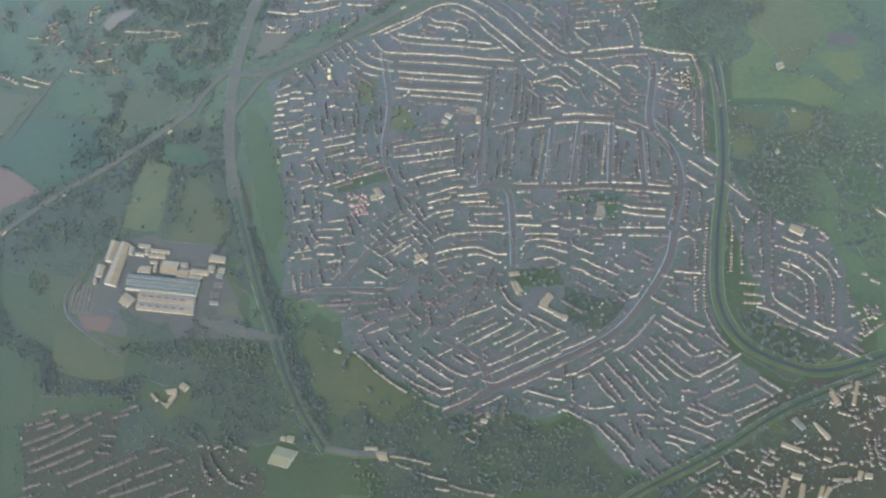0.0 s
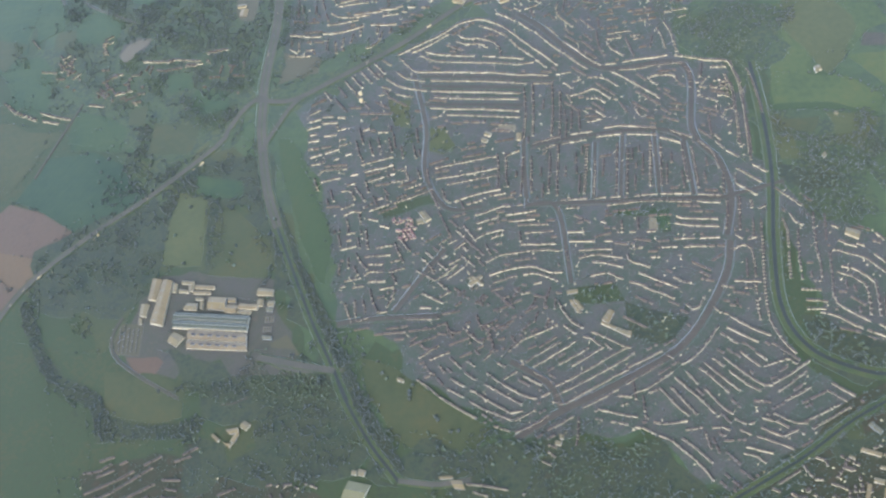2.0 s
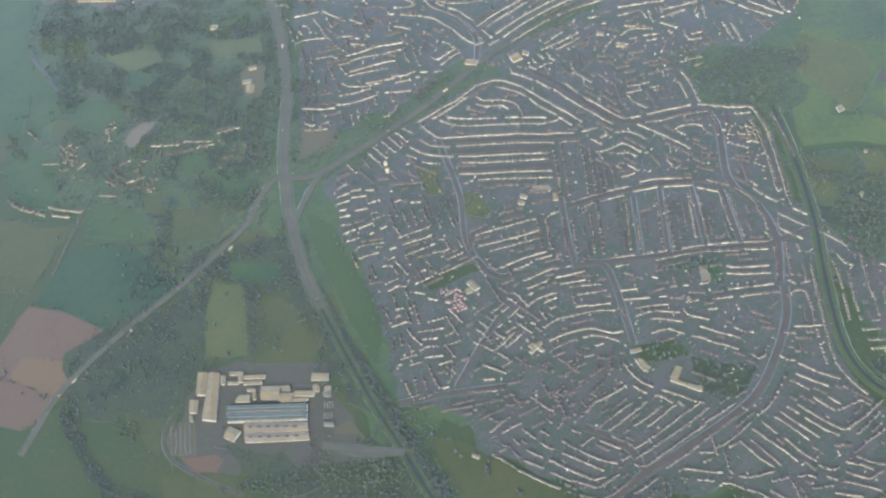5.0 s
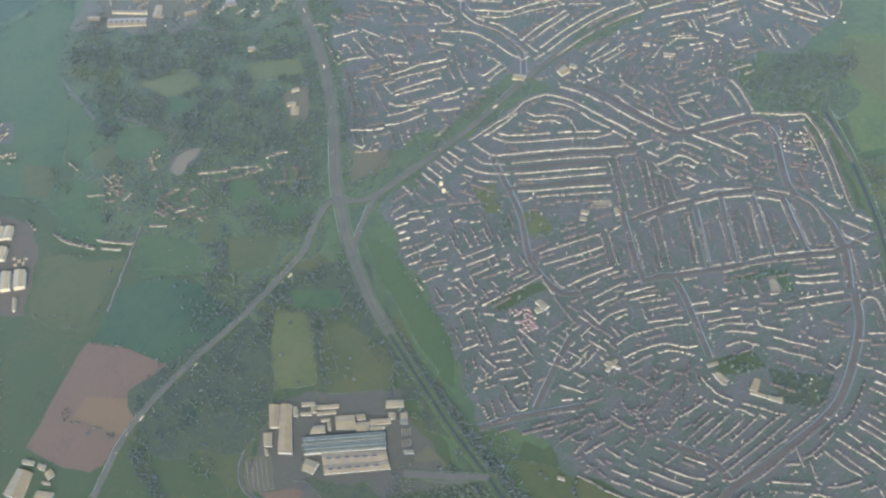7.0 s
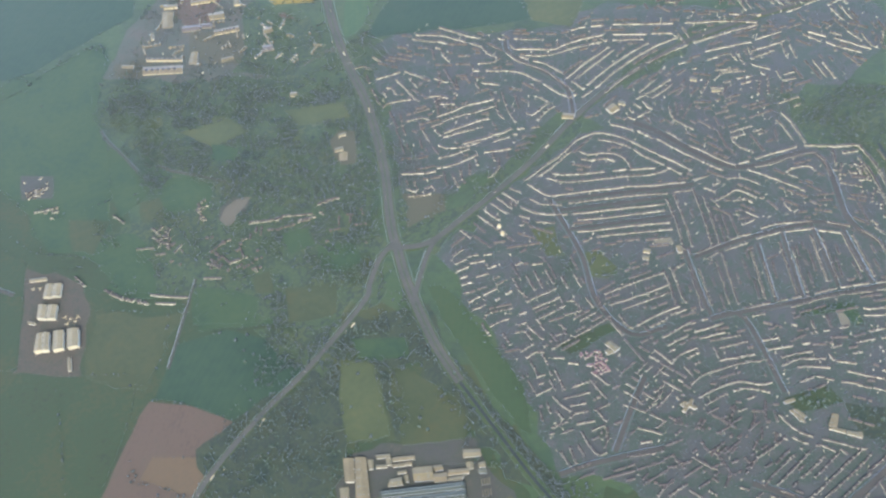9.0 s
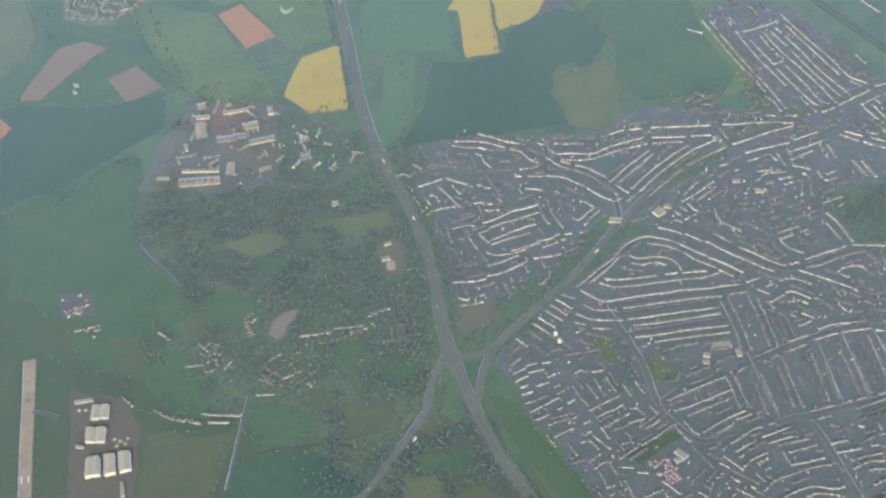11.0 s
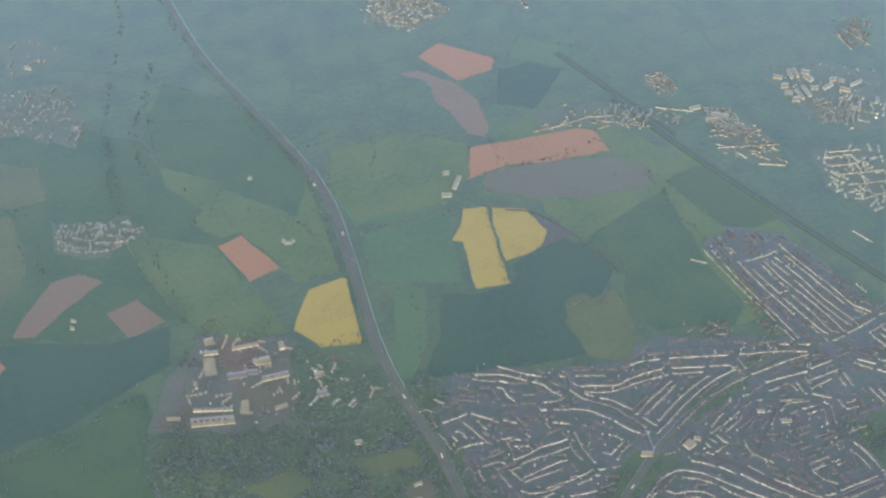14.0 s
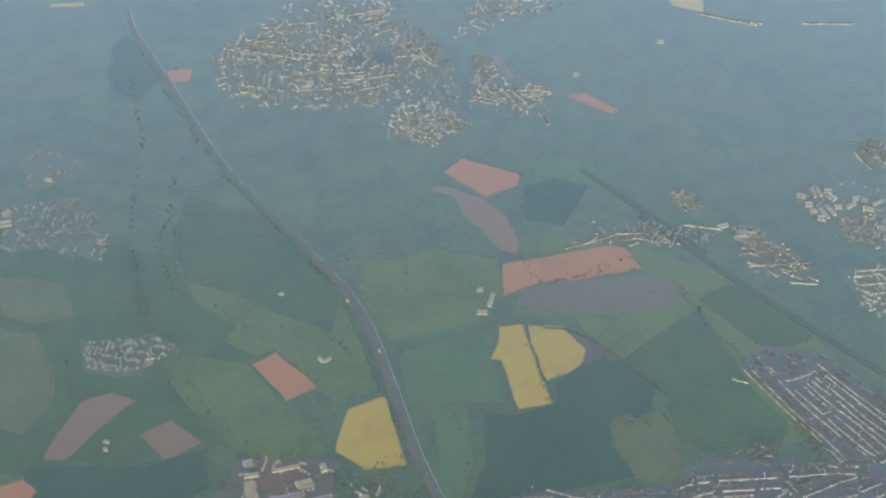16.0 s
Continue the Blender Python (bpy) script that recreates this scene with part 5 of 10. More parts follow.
patch("field", "lush", "lush green pasture field", 3.0, (-66.3, 813.8), (-21.9, 827.7), (23.1, 839.6), (13.6, 779.8), (8.4, 750.6), (15.4, 711.6), (-5.3, 697.5), (-57.0, 714.2), (-70.6, 737.0), (-53.5, 770.9))
patch("field", "track", "tan strip of dry ground", 2, (-87.0, 855.2), (-75.4, 840.4), (-65.6, 823.2), (-80.7, 823.1), (-97.0, 820.5), (-86.1, 835.1))
patch("field", "olive", "olive rough-grass field", 7, (-106.4, 763.9), (-89.3, 768.3), (-79.0, 746.3), (-69.0, 724.9), (-89.6, 700.9), (-114.9, 711.9), (-116.3, 739.7))
patch("field", "clay", "bare red clay field", 3.0, (-513.3, 879.2), (-498.6, 878.0), (-490.4, 864.1), (-499.2, 857.8), (-516.0, 865.1))
patch("field", "lush", "lush green pasture field", 8, (-499.6, 788.0), (-482.8, 792.0), (-453.6, 796.5), (-419.7, 802.2), (-411.0, 793.1), (-414.5, 775.3), (-425.9, 758.4), (-427.7, 738.3), (-424.0, 716.4), (-409.6, 690.9), (-407.9, 680.5), (-424.9, 672.7), (-434.4, 634.7), (-439.5, 618.8), (-455.9, 629.6), (-476.6, 637.6), (-482.2, 671.6), (-496.6, 700.8), (-517.0, 718.5), (-509.2, 776.0))
patch("field", "lush", "lush green pasture field", 3.0, (-437.7, 618.2), (-418.0, 615.0), (-419.0, 593.5), (-435.9, 600.0))
patch("field", "moor", "dull olive meadow", 3.0, (-384.4, 615.4), (-382.0, 579.4), (-367.6, 578.1), (-368.2, 561.4), (-390.9, 557.5), (-395.7, 567.7))
patch("field", "olive", "olive rough-grass field", 6, (-325.4, 557.7), (-294.5, 550.1), (-301.5, 527.6), (-317.9, 521.6), (-335.2, 536.3))
patch("field", "moor", "dull olive meadow", 6, (-450.0, 584.1), (-396.6, 563.8), (-424.1, 521.8), (-447.4, 526.7), (-461.4, 543.7))
patch("field", "lush", "lush green pasture field", 6, (-313.9, 597.1), (-297.9, 599.9), (-299.4, 582.5), (-314.1, 583.7))
patch("field", "olive", "olive rough-grass field", 6, (86.5, 587.0), (123.0, 572.8), (131.5, 551.3), (117.5, 526.4), (104.1, 515.8), (87.6, 547.7), (80.8, 563.8))
patch("field", "grass", "green meadow", 4, (74.2, 522.8), (97.5, 517.4), (119.3, 507.7), (133.1, 495.6), (128.9, 481.1), (101.6, 493.9), (68.9, 501.4))
patch("field", "olive", "olive rough-grass field", 4, (106.4, 486.2), (127.7, 477.0), (120.1, 451.0), (91.7, 457.3), (96.1, 473.3))
patch("field", "olive", "olive rough-grass field", 3, (72.5, 474.3), (81.1, 468.1), (80.1, 451.5), (70.5, 453.5), (67.8, 462.5))
patch("field", "moor", "dull olive meadow", 8, (-374.0, 438.3), (-349.1, 453.7), (-330.8, 434.0), (-340.8, 400.8), (-354.5, 388.2), (-369.1, 406.1))

patch("field", "lush", "mown green playing field", 1.0, (-36.3, 438.6), (-6.4, 435.5), (-7.5, 419.6), (-13.4, 420.5), (-15.3, 431.2), (-33.4, 434.0))

# roads, railways and the runway
patch("car_park", "fallow", "brown gravel car park with pale bay lines", 0.6, (-343.1, 407.4), (-329.4, 405.2), (-330.8, 383.9), (-346.1, 386.7), (-347.0, 396.3))
patch("car_park", "soil", "bare reddish ground beside the works", 1.6, (-338.8, 383.5), (-319.8, 381.1), (-315.7, 376.7), (-322.1, 364.7), (-332.7, 372.4))
patch("works_yard", "works", "dark asphalt works yard", 1.2, (-286.4, 426.9), (-257.4, 421.3), (-256.5, 409.8), (-270.9, 414.5), (-284.9, 416.4))
patch("works_yard", "fallow", "brown-grey yard ground", 2.0, (-249.9, 379.4), (-239.5, 383.8), (-230.4, 365.5), (-232.4, 360.4), (-245.5, 364.7))
road("bay_line", 0.9, (-343.0, 405.0), (-343.5, 396.8), (-344.0, 387.8))
road("bay_line", 0.9, (-340.2, 404.5), (-340.7, 396.2), (-341.3, 387.3))
road("bay_line", 0.9, (-337.4, 404.0), (-337.9, 395.7), (-338.5, 386.8))
road("bay_line", 0.9, (-334.6, 403.5), (-335.2, 395.2), (-335.7, 386.3))
road("bay_line", 0.9, (-331.8, 402.9), (-332.4, 394.7), (-332.9, 385.8))
road("track", 2.4, (-342.5, 411.9), (-347.2, 403.9), (-348.8, 395.5), (-346.4, 386.8), (-338.7, 377.9), (-324.8, 366.3), (-304.5, 351.9))
road("track", 1.6, (-278.9, 344.5), (-271.3, 344.2), (-262.9, 347.0))
road("road", 2.4, (-250.3, 369.2), (-242.2, 363.0), (-229.1, 358.4), (-206.1, 356.0))
road("track", 1.6, (-104.2, 869.2), (-85.4, 857.9), (-73.0, 836.1), (-61.5, 805.4), (-54.2, 777.4))
road("track", 1.8, (-424.5, 726.4), (-421.3, 715.3), (-413.5, 699.9), (-405.6, 682.3))
road("track", 1.8, (-391.1, 682.4), (-382.0, 673.9), (-369.0, 665.7), (-349.8, 653.0))
road("motorway", 7.2, (-255.5, 567.5), (-256.6, 536.5), (-252.7, 492.6), (-245.4, 461.0))
# Motorway goes on here, built with the dark rail bed.
road("railway", 4, (-245.5, 460.7), (-231.8, 415.1), (-224.2, 390.7), (-212.4, 358.8), (-204.0, 335.8))
road("motorway", 7.2, (-256.5, 563.5), (-254.2, 586.3), (-247.0, 628.7), (-244.1, 681.2), (-248.2, 730.1), (-247.0, 785.7), (-236.1, 860.5), (-228.2, 924.0), (-229.4, 974.7))
road("motorway", 5.0, (-229.5, 973.8), (-241.9, 1034.4), (-266.4, 1150.7), (-274.5, 1295.4), (-280.0, 1394.3), (-276.5, 1439.3))
# Same motorway further south, again on the dark rail bed.
road("railway", 4, (-211.3, 356.4), (-205.4, 337.4), (-191.6, 307.8), (-177.1, 284.5))
road("road", 4, (-255.1, 569.6), (-268.2, 560.2), (-279.6, 543.8), (-286.4, 532.8), (-330.2, 500.0), (-369.3, 475.7), (-407.9, 445.0), (-433.8, 408.1))
road("road", 3.5, (-257.5, 521.5), (-245.9, 541.9), (-232.8, 559.2), (-209.5, 570.9))
road("road", 4.5, (-261.3, 565.6), (-236.8, 560.8), (-208.9, 571.7), (-157.8, 595.8), (-115.9, 621.7), (-76.0, 640.6), (-23.5, 655.8), (24.6, 660.4), (62.3, 661.4), (125.1, 670.0))
road("road", 3.5, (-177.1, 284.5), (-156.1, 279.7), (-137.1, 280.0))
road("road", 5, (-211.3, 356.4), (-228.0, 361.7), (-242.4, 366.8), (-257.1, 371.9))
road("street", 4.4, (-110.7, 300.0), (-83.8, 313.4), (-61.6, 321.4), (-23.3, 337.2), (-3.6, 352.6), (17.8, 383.9), (24.6, 406.3))
road("street", 3.3, (-174.6, 389.5), (-154.9, 413.3), (-141.4, 428.2))
road("street", 3.9, (-83.8, 313.4), (-90.0, 331.4), (-109.4, 347.5))
road("street", 3.9, (23.3, 410.4), (30.6, 437.6), (27.9, 462.9), (16.3, 488.0), (18.6, 539.9), (-33.2, 548.4), (-69.0, 592.1), (-80.3, 604.1))
road("street", 2.8, (-87.0, 501.5), (-89.1, 455.7), (-78.7, 450.3), (27.2, 436.8))
road("street", 2.8, (27.2, 436.8), (62.2, 442.0))
road("street", 2.8, (-89.1, 451.5), (-71.9, 445.3), (-69.5, 392.7))
road("railway", 5, (59.2, 534.0), (59.5, 493.3), (56.2, 446.9), (48.0, 399.9), (44.4, 359.1), (53.2, 333.3), (72.2, 317.9), (94.6, 310.3), (126.9, 316.7))
road("railway", 3.5, (135.4, 312.6), (74.4, 290.5), (37.3, 269.7), (-2.0, 251.3), (-17.0, 243.6))
road("railway", 5, (41.0, 956.5), (67.8, 859.1), (95.4, 775.9), (124.4, 691.7), (135.1, 656.6))
road("railway", 5, (25.6, 1031.8), (48.1, 954.3), (64.2, 892.1))
road("runway", 9.5, (-509.7, 662.6), (-516.0, 629.1), (-522.1, 598.2), (-532.5, 539.7))
road("track", 3, (-513.9, 624.1), (-506.6, 620.4), (-498.7, 613.9))
road("track", 1.5, (-412.5, 528.0), (-394.4, 564.9), (-383.6, 585.9))
road("street", 3.3, (-209.3, 386.9), (-188.3, 386.9), (-146.9, 382.9))
road("street", 2.8, (-153.0, 564.8), (-147.8, 520.9), (-150.3, 484.8), (-138.6, 457.3), (-117.3, 454.8))
road("street", 2.5, (-148.3, 539.9), (-84.9, 527.3))
road("street", 2.5, (-148.8, 555.4), (-84.8, 541.9))
road("street", 2.5, (-149.1, 563.7), (-62.6, 545.0))
road("street", 2.2, (-49.4, 449.0), (-43.4, 490.0))
road("street", 2.2, (-33.4, 447.1), (-25.6, 495.7))
road("street", 2.2, (-10.4, 446.5), (-6.9, 492.4))
road("street", 2.2, (9.4, 442.1), (9.8, 483.2))
road("street", 2.8, (-83.4, 494.3), (-49.5, 496.1), (-4.1, 492.9), (12.4, 482.0))
road("street", 2.8, (-115.9, 621.7), (-113.4, 651.3), (-138.2, 688.5), (-138.3, 702.2))

# rows of houses
terrace("w", (32.2, 541.6), (42.5, 539.2), (46.6, 536.8))
terrace("u", (47.2, 534.8), (48.9, 528.4), (50.8, 516.5), (49.6, 501.0), (48.9, 483.5), (47.6, 466.6))
terrace("v", (45.2, 520.0), (44.6, 502.1), (43.4, 484.8), (41.8, 472.2))
terrace("m", (35.0, 534.9), (43.0, 533.5))
terrace("u", (30.1, 538.4), (27.5, 529.7))
terrace("m", (20.7, 538.3), (23.0, 532.1))
terrace("d", (32.0, 516.3), (40.1, 513.0))
terrace("d", (25.8, 504.2), (35.1, 498.9))
terrace("w", (-144.4, 584.3), (-138.8, 581.2), (-127.5, 577.6), (-110.6, 573.4), (-99.5, 570.8))
terrace("w", (-96.5, 569.8), (-81.2, 565.4))
terrace("m", (-148.3, 582.0), (-142.0, 576.9), (-133.4, 573.3), (-109.1, 567.8), (-94.3, 564.0), (-85.2, 561.4), (-75.9, 561.1))
terrace("w", (-162.1, 581.7), (-156.2, 573.2), (-151.4, 568.4), (-143.1, 566.4), (-128.1, 563.6), (-109.6, 559.2), (-101.4, 557.7), (-87.6, 553.2), (-81.1, 552.0))
terrace("m", (-164.7, 570.9), (-160.2, 565.2), (-152.8, 561.4), (-147.1, 559.4))
terrace("m", (-142.2, 559.0), (-128.4, 556.0), (-110.0, 552.1), (-89.9, 547.0), (-80.2, 543.8))
terrace("w", (-78.1, 551.5), (-66.6, 548.4))
terrace("w", (-61.5, 547.9), (-53.1, 548.2))
terrace("m", (-76.5, 543.6), (-62.9, 541.1))
terrace("w", (-171.7, 566.3), (-166.1, 560.5), (-158.6, 555.7), (-148.1, 551.9))
terrace("w", (-142.6, 550.4), (-128.9, 547.0), (-110.5, 543.2), (-86.9, 537.5))
terrace("m", (-141.3, 545.0), (-125.4, 540.7), (-110.8, 537.6), (-88.0, 533.1))
terrace("w", (-144.2, 536.6), (-129.5, 533.0), (-111.3, 529.3), (-87.9, 523.4))
terrace("m", (-138.9, 529.6), (-126.1, 527.4), (-111.6, 523.9), (-88.3, 518.4))
terrace("m", (-174.8, 560.6), (-169.9, 556.4))
terrace("m", (-166.2, 552.3), (-160.6, 549.9), (-155.0, 547.5))
terrace("w", (-177.2, 553.4), (-173.8, 553.2))
terrace("w", (-199.7, 569.5), (-194.3, 560.8))
terrace("w", (-194.7, 572.5), (-189.3, 563.3))
terrace("w", (-188.8, 575.4), (-183.1, 566.5))
terrace("w", (-184.2, 578.4), (-177.4, 567.4))
terrace("w", (-179.5, 581.0), (-173.5, 572.0))
terrace("m", (-174.1, 582.5), (-168.8, 577.5))
terrace("m", (-213.9, 562.9), (-208.9, 554.8))
terrace("d", (-204.3, 565.0), (-200.4, 558.1))
terrace("w", (-163.6, 585.4), (-155.8, 587.9), (-146.0, 592.1), (-134.3, 596.3), (-122.4, 603.1), (-114.6, 605.1), (-106.9, 605.1), (-100.2, 601.8), (-92.2, 595.7), (-86.9, 589.6), (-76.6, 576.7))
terrace("m", (-154.0, 585.1), (-142.3, 589.3), (-128.5, 596.2))
terrace("m", (-107.2, 599.6), (-96.2, 592.4), (-89.1, 585.1))
terrace("m", (-88.1, 583.4), (-84.1, 576.7), (-75.5, 566.8))
terrace("w", (-74.9, 574.5), (-66.4, 564.6), (-59.8, 555.2))
terrace("m", (-73.1, 563.4), (-67.2, 555.1))
terrace("w", (-121.7, 594.9), (-117.3, 590.5), (-107.9, 588.2), (-100.5, 584.3), (-96.3, 579.1), (-95.3, 571.5))
terrace("m", (-123.1, 588.7), (-117.6, 585.6), (-108.2, 583.3), (-102.8, 578.8))
terrace("w", (-95.2, 608.4), (-87.9, 602.9), (-82.5, 597.8))
terrace("w", (-80.7, 596.9), (-73.8, 588.1))
terrace("w", (-70.9, 586.5), (-65.2, 578.0))
terrace("w", (-62.9, 575.1), (-55.2, 564.9))
terrace("m", (-53.5, 563.6), (-48.6, 556.9), (-42.0, 549.5))
terrace("w", (-63.1, 590.0), (-57.5, 580.9))
terrace("w", (-53.3, 574.2), (-45.9, 565.5), (-37.8, 554.9), (-32.9, 550.2))
terrace("m", (-82.4, 609.9), (-78.5, 606.1))
terrace("m", (-76.1, 607.7), (-68.3, 609.2))
terrace("m", (-53.9, 608.3), (-54.8, 598.4), (-46.6, 585.7))
terrace("w", (-29.2, 550.0), (-22.7, 549.7))
terrace("w", (-18.4, 549.8), (-9.3, 550.0), (-0.3, 549.7), (11.5, 549.4))
terrace("m", (15.0, 548.7), (19.0, 547.0), (32.5, 541.7))
terrace("m", (-20.9, 543.7), (-10.2, 542.6), (2.4, 543.1), (14.8, 542.2), (20.0, 541.2))
terrace("w", (-26.3, 543.7), (-18.2, 536.2), (-8.6, 526.6), (-0.2, 517.3))
terrace("m", (-51.3, 539.9), (-44.6, 541.5), (-37.4, 541.1), (-32.2, 539.2), (-27.3, 535.0), (-23.1, 530.1))
terrace("w", (-54.2, 528.8), (-45.8, 530.1), (-40.2, 531.8), (-35.1, 528.6), (-31.4, 523.8), (-28.8, 521.1))
terrace("m", (-28.1, 521.4), (-24.6, 520.3))
terrace("m", (-44.5, 524.8), (-37.5, 523.5), (-32.6, 518.6))
terrace("m", (-46.0, 517.3), (-42.5, 516.7))
terrace("w", (-40.2, 514.5), (-35.4, 509.1))
terrace("m", (-46.3, 506.5), (-39.2, 507.1))
terrace("m", (-15.7, 511.5), (-13.0, 504.7))
terrace("w", (-36.4, 500.3), (-25.9, 499.9), (-17.4, 497.5), (-7.3, 494.9))
terrace("u", (-4.2, 533.6), (-0.4, 534.8), (8.4, 534.1), (12.3, 531.5), (12.8, 527.7))
terrace("m", (-3.7, 531.7), (0.4, 527.7))
terrace("u", (19.7, 538.9), (21.4, 533.1), (20.1, 521.8))
terrace("u", (29.7, 534.7), (27.4, 528.3))
terrace("m", (-24.7, 575.1), (-10.0, 574.7))
terrace("m", (-10.6, 569.9), (-4.3, 570.2))
terrace("m", (-26.3, 570.5), (-16.1, 570.0))
terrace("m", (-26.1, 569.0), (-24.2, 562.8), (-17.7, 555.4))
terrace("d", (-31.7, 578.9), (-31.4, 564.2), (-28.5, 556.5))
terrace("m", (7.1, 573.8), (9.0, 566.1), (9.9, 556.3))
terrace("w", (12.3, 577.6), (14.9, 569.8), (15.8, 562.4))
terrace("m", (15.8, 562.4), (16.6, 550.3))
terrace("m", (13.4, 585.8), (28.1, 585.9))
terrace("m", (21.7, 579.2), (25.4, 580.0))
terrace("d", (-23.4, 587.1), (-16.0, 586.7))
terrace("d", (0.7, 558.1), (3.0, 567.3))
terrace("w", (-57.4, 540.6), (-53.1, 536.1))
terrace("m", (-56.5, 531.1), (-54.3, 523.8))
terrace("u", (-83.0, 540.6), (-83.7, 522.2), (-86.9, 502.4))
terrace("u", (-77.3, 542.8), (-78.7, 521.3), (-81.3, 501.4))
terrace("u", (-64.7, 540.5), (-66.6, 519.1), (-69.7, 499.4))
terrace("u", (-60.6, 534.1), (-62.0, 518.3), (-64.8, 498.6))
terrace("w", (-224.9, 524.3), (-219.3, 524.2))
terrace("w", (-225.6, 517.9), (-219.2, 518.2))
terrace("w", (-224.7, 511.0), (-217.6, 512.5))
terrace("m", (-223.9, 505.0), (-215.3, 505.8))
terrace("w", (-214.8, 526.7), (-208.7, 526.5))
terrace("w", (-214.6, 512.9), (-207.2, 514.4))
terrace("w", (-208.6, 506.9), (-197.9, 509.6))
terrace("m", (-205.0, 521.8), (-200.5, 522.4))
terrace("m", (-204.9, 517.2), (-200.5, 517.8))
terrace("w", (-224.2, 529.2), (-219.3, 529.3))
terrace("w", (-224.4, 540.0), (-218.7, 540.9))
terrace("w", (-225.1, 534.5), (-218.6, 535.2))
terrace("m", (-224.1, 546.1), (-215.7, 549.3))
terrace("w", (-215.3, 542.6), (-208.0, 541.8))
terrace("w", (-215.6, 537.5), (-208.0, 536.6))
terrace("m", (-205.4, 540.4), (-200.5, 539.5))
terrace("m", (-205.7, 529.7), (-200.5, 530.7))
terrace("w", (-189.2, 526.4), (-184.7, 527.5))
terrace("m", (-179.1, 523.3), (-172.5, 522.1))
terrace("m", (-218.9, 496.6), (-215.3, 499.5), (-204.2, 498.6), (-199.4, 498.7))
terrace("m", (-217.8, 490.6), (-209.7, 491.9), (-206.0, 491.8))
terrace("u", (-221.5, 493.9), (-219.5, 484.7))
terrace("w", (-197.9, 492.6), (-185.8, 494.2), (-176.6, 494.9), (-169.3, 496.3))
terrace("m", (-191.2, 499.5), (-182.0, 500.7), (-171.7, 502.1))
terrace("u", (-193.7, 518.5), (-192.3, 509.1), (-190.5, 503.4))
terrace("u", (-185.2, 517.0), (-183.4, 505.4))
terrace("u", (-179.2, 518.3), (-178.3, 505.9))
terrace("u", (-172.6, 517.1), (-170.9, 506.4))
terrace("w", (-186.9, 486.0), (-178.6, 487.3), (-171.3, 488.7))
terrace("m", (-167.6, 491.6), (-163.9, 490.6), (-162.2, 486.3), (-162.7, 482.9), (-171.4, 483.0))
terrace("u", (-188.8, 486.3), (-187.4, 479.1))
terrace("u", (-176.9, 477.9), (-174.1, 472.2))
terrace("w", (-181.7, 471.3), (-177.3, 472.3))
terrace("m", (-200.5, 485.2), (-195.0, 486.4))
terrace("u", (-195.7, 483.1), (-190.3, 472.7))
terrace("m", (-204.1, 481.4), (-198.6, 480.1), (-196.1, 473.2))
terrace("u", (-211.4, 483.4), (-209.6, 474.4))
terrace("m", (-204.8, 468.1), (-196.8, 470.3))
terrace("m", (-203.3, 462.8), (-197.6, 464.8), (-193.3, 463.7))
terrace("u", (-193.3, 462.5), (-192.6, 448.5))
terrace("m", (-187.1, 463.6), (-178.9, 465.7), (-171.7, 466.7), (-157.3, 470.0), (-145.8, 472.8))
terrace("m", (-164.3, 475.8), (-154.5, 478.1))
terrace("m", (-144.1, 488.6), (-131.5, 489.6), (-113.5, 490.5), (-105.6, 490.5))
terrace("w", (-143.7, 480.3), (-131.9, 480.5), (-114.0, 481.0), (-106.2, 481.9))
terrace("m", (-137.5, 474.9), (-123.2, 475.6), (-115.0, 476.0), (-107.2, 476.4))
terrace("w", (-133.8, 461.5), (-123.8, 463.7), (-114.9, 464.9), (-106.1, 465.6))
terrace("m", (-126.5, 458.3), (-117.0, 459.3))
terrace("m", (-111.6, 461.8), (-101.1, 462.2))
terrace("u", (-156.9, 507.6), (-155.7, 498.5))
terrace("u", (-164.6, 509.0), (-164.1, 499.9))
terrace("u", (-155.6, 489.6), (-154.0, 482.8))
terrace("u", (-149.2, 488.6), (-148.4, 479.7))
terrace("u", (-141.1, 472.1), (-139.0, 464.1), (-135.6, 460.5))
terrace("u", (-147.6, 471.0), (-145.1, 462.1), (-142.8, 457.5))
terrace("w", (-187.9, 458.2), (-183.3, 456.2))
terrace("m", (-180.8, 451.7), (-175.6, 449.2))
terrace("w", (-169.7, 441.7), (-166.0, 435.3), (-164.0, 431.8))
terrace("u", (-201.5, 460.4), (-200.5, 449.7))
terrace("m", (-201.5, 449.0), (-195.8, 449.0))
terrace("w", (-205.8, 438.1), (-197.6, 439.3))
terrace("m", (-202.2, 444.5), (-198.7, 444.4))
terrace("u", (-206.9, 448.6), (-205.8, 440.1))
terrace("u", (-194.8, 444.7), (-194.1, 438.4))
terrace("u", (-189.8, 450.1), (-188.8, 435.5))
terrace("m", (-183.9, 436.0), (-174.0, 436.2))
terrace("m", (-191.0, 430.9), (-176.6, 429.6))
terrace("u", (-172.2, 437.1), (-169.6, 428.6), (-168.0, 424.3))
terrace("w", (-133.7, 440.3), (-129.4, 434.7))
terrace("w", (-129.1, 442.8), (-122.7, 430.8))
terrace("m", (-145.5, 432.2), (-137.3, 436.7))
terrace("m", (-143.9, 429.6), (-134.7, 433.5))
terrace("w", (-143.8, 421.9), (-128.9, 431.4))
terrace("w", (-130.8, 428.0), (-121.1, 417.3))
terrace("w", (-132.1, 422.2), (-125.4, 413.6))
terrace("w", (-153.3, 428.1), (-143.0, 415.4))
terrace("m", (-156.2, 423.7), (-151.2, 417.0), (-149.4, 411.6))
terrace("w", (-122.1, 449.2), (-115.8, 450.3), (-103.4, 453.3))
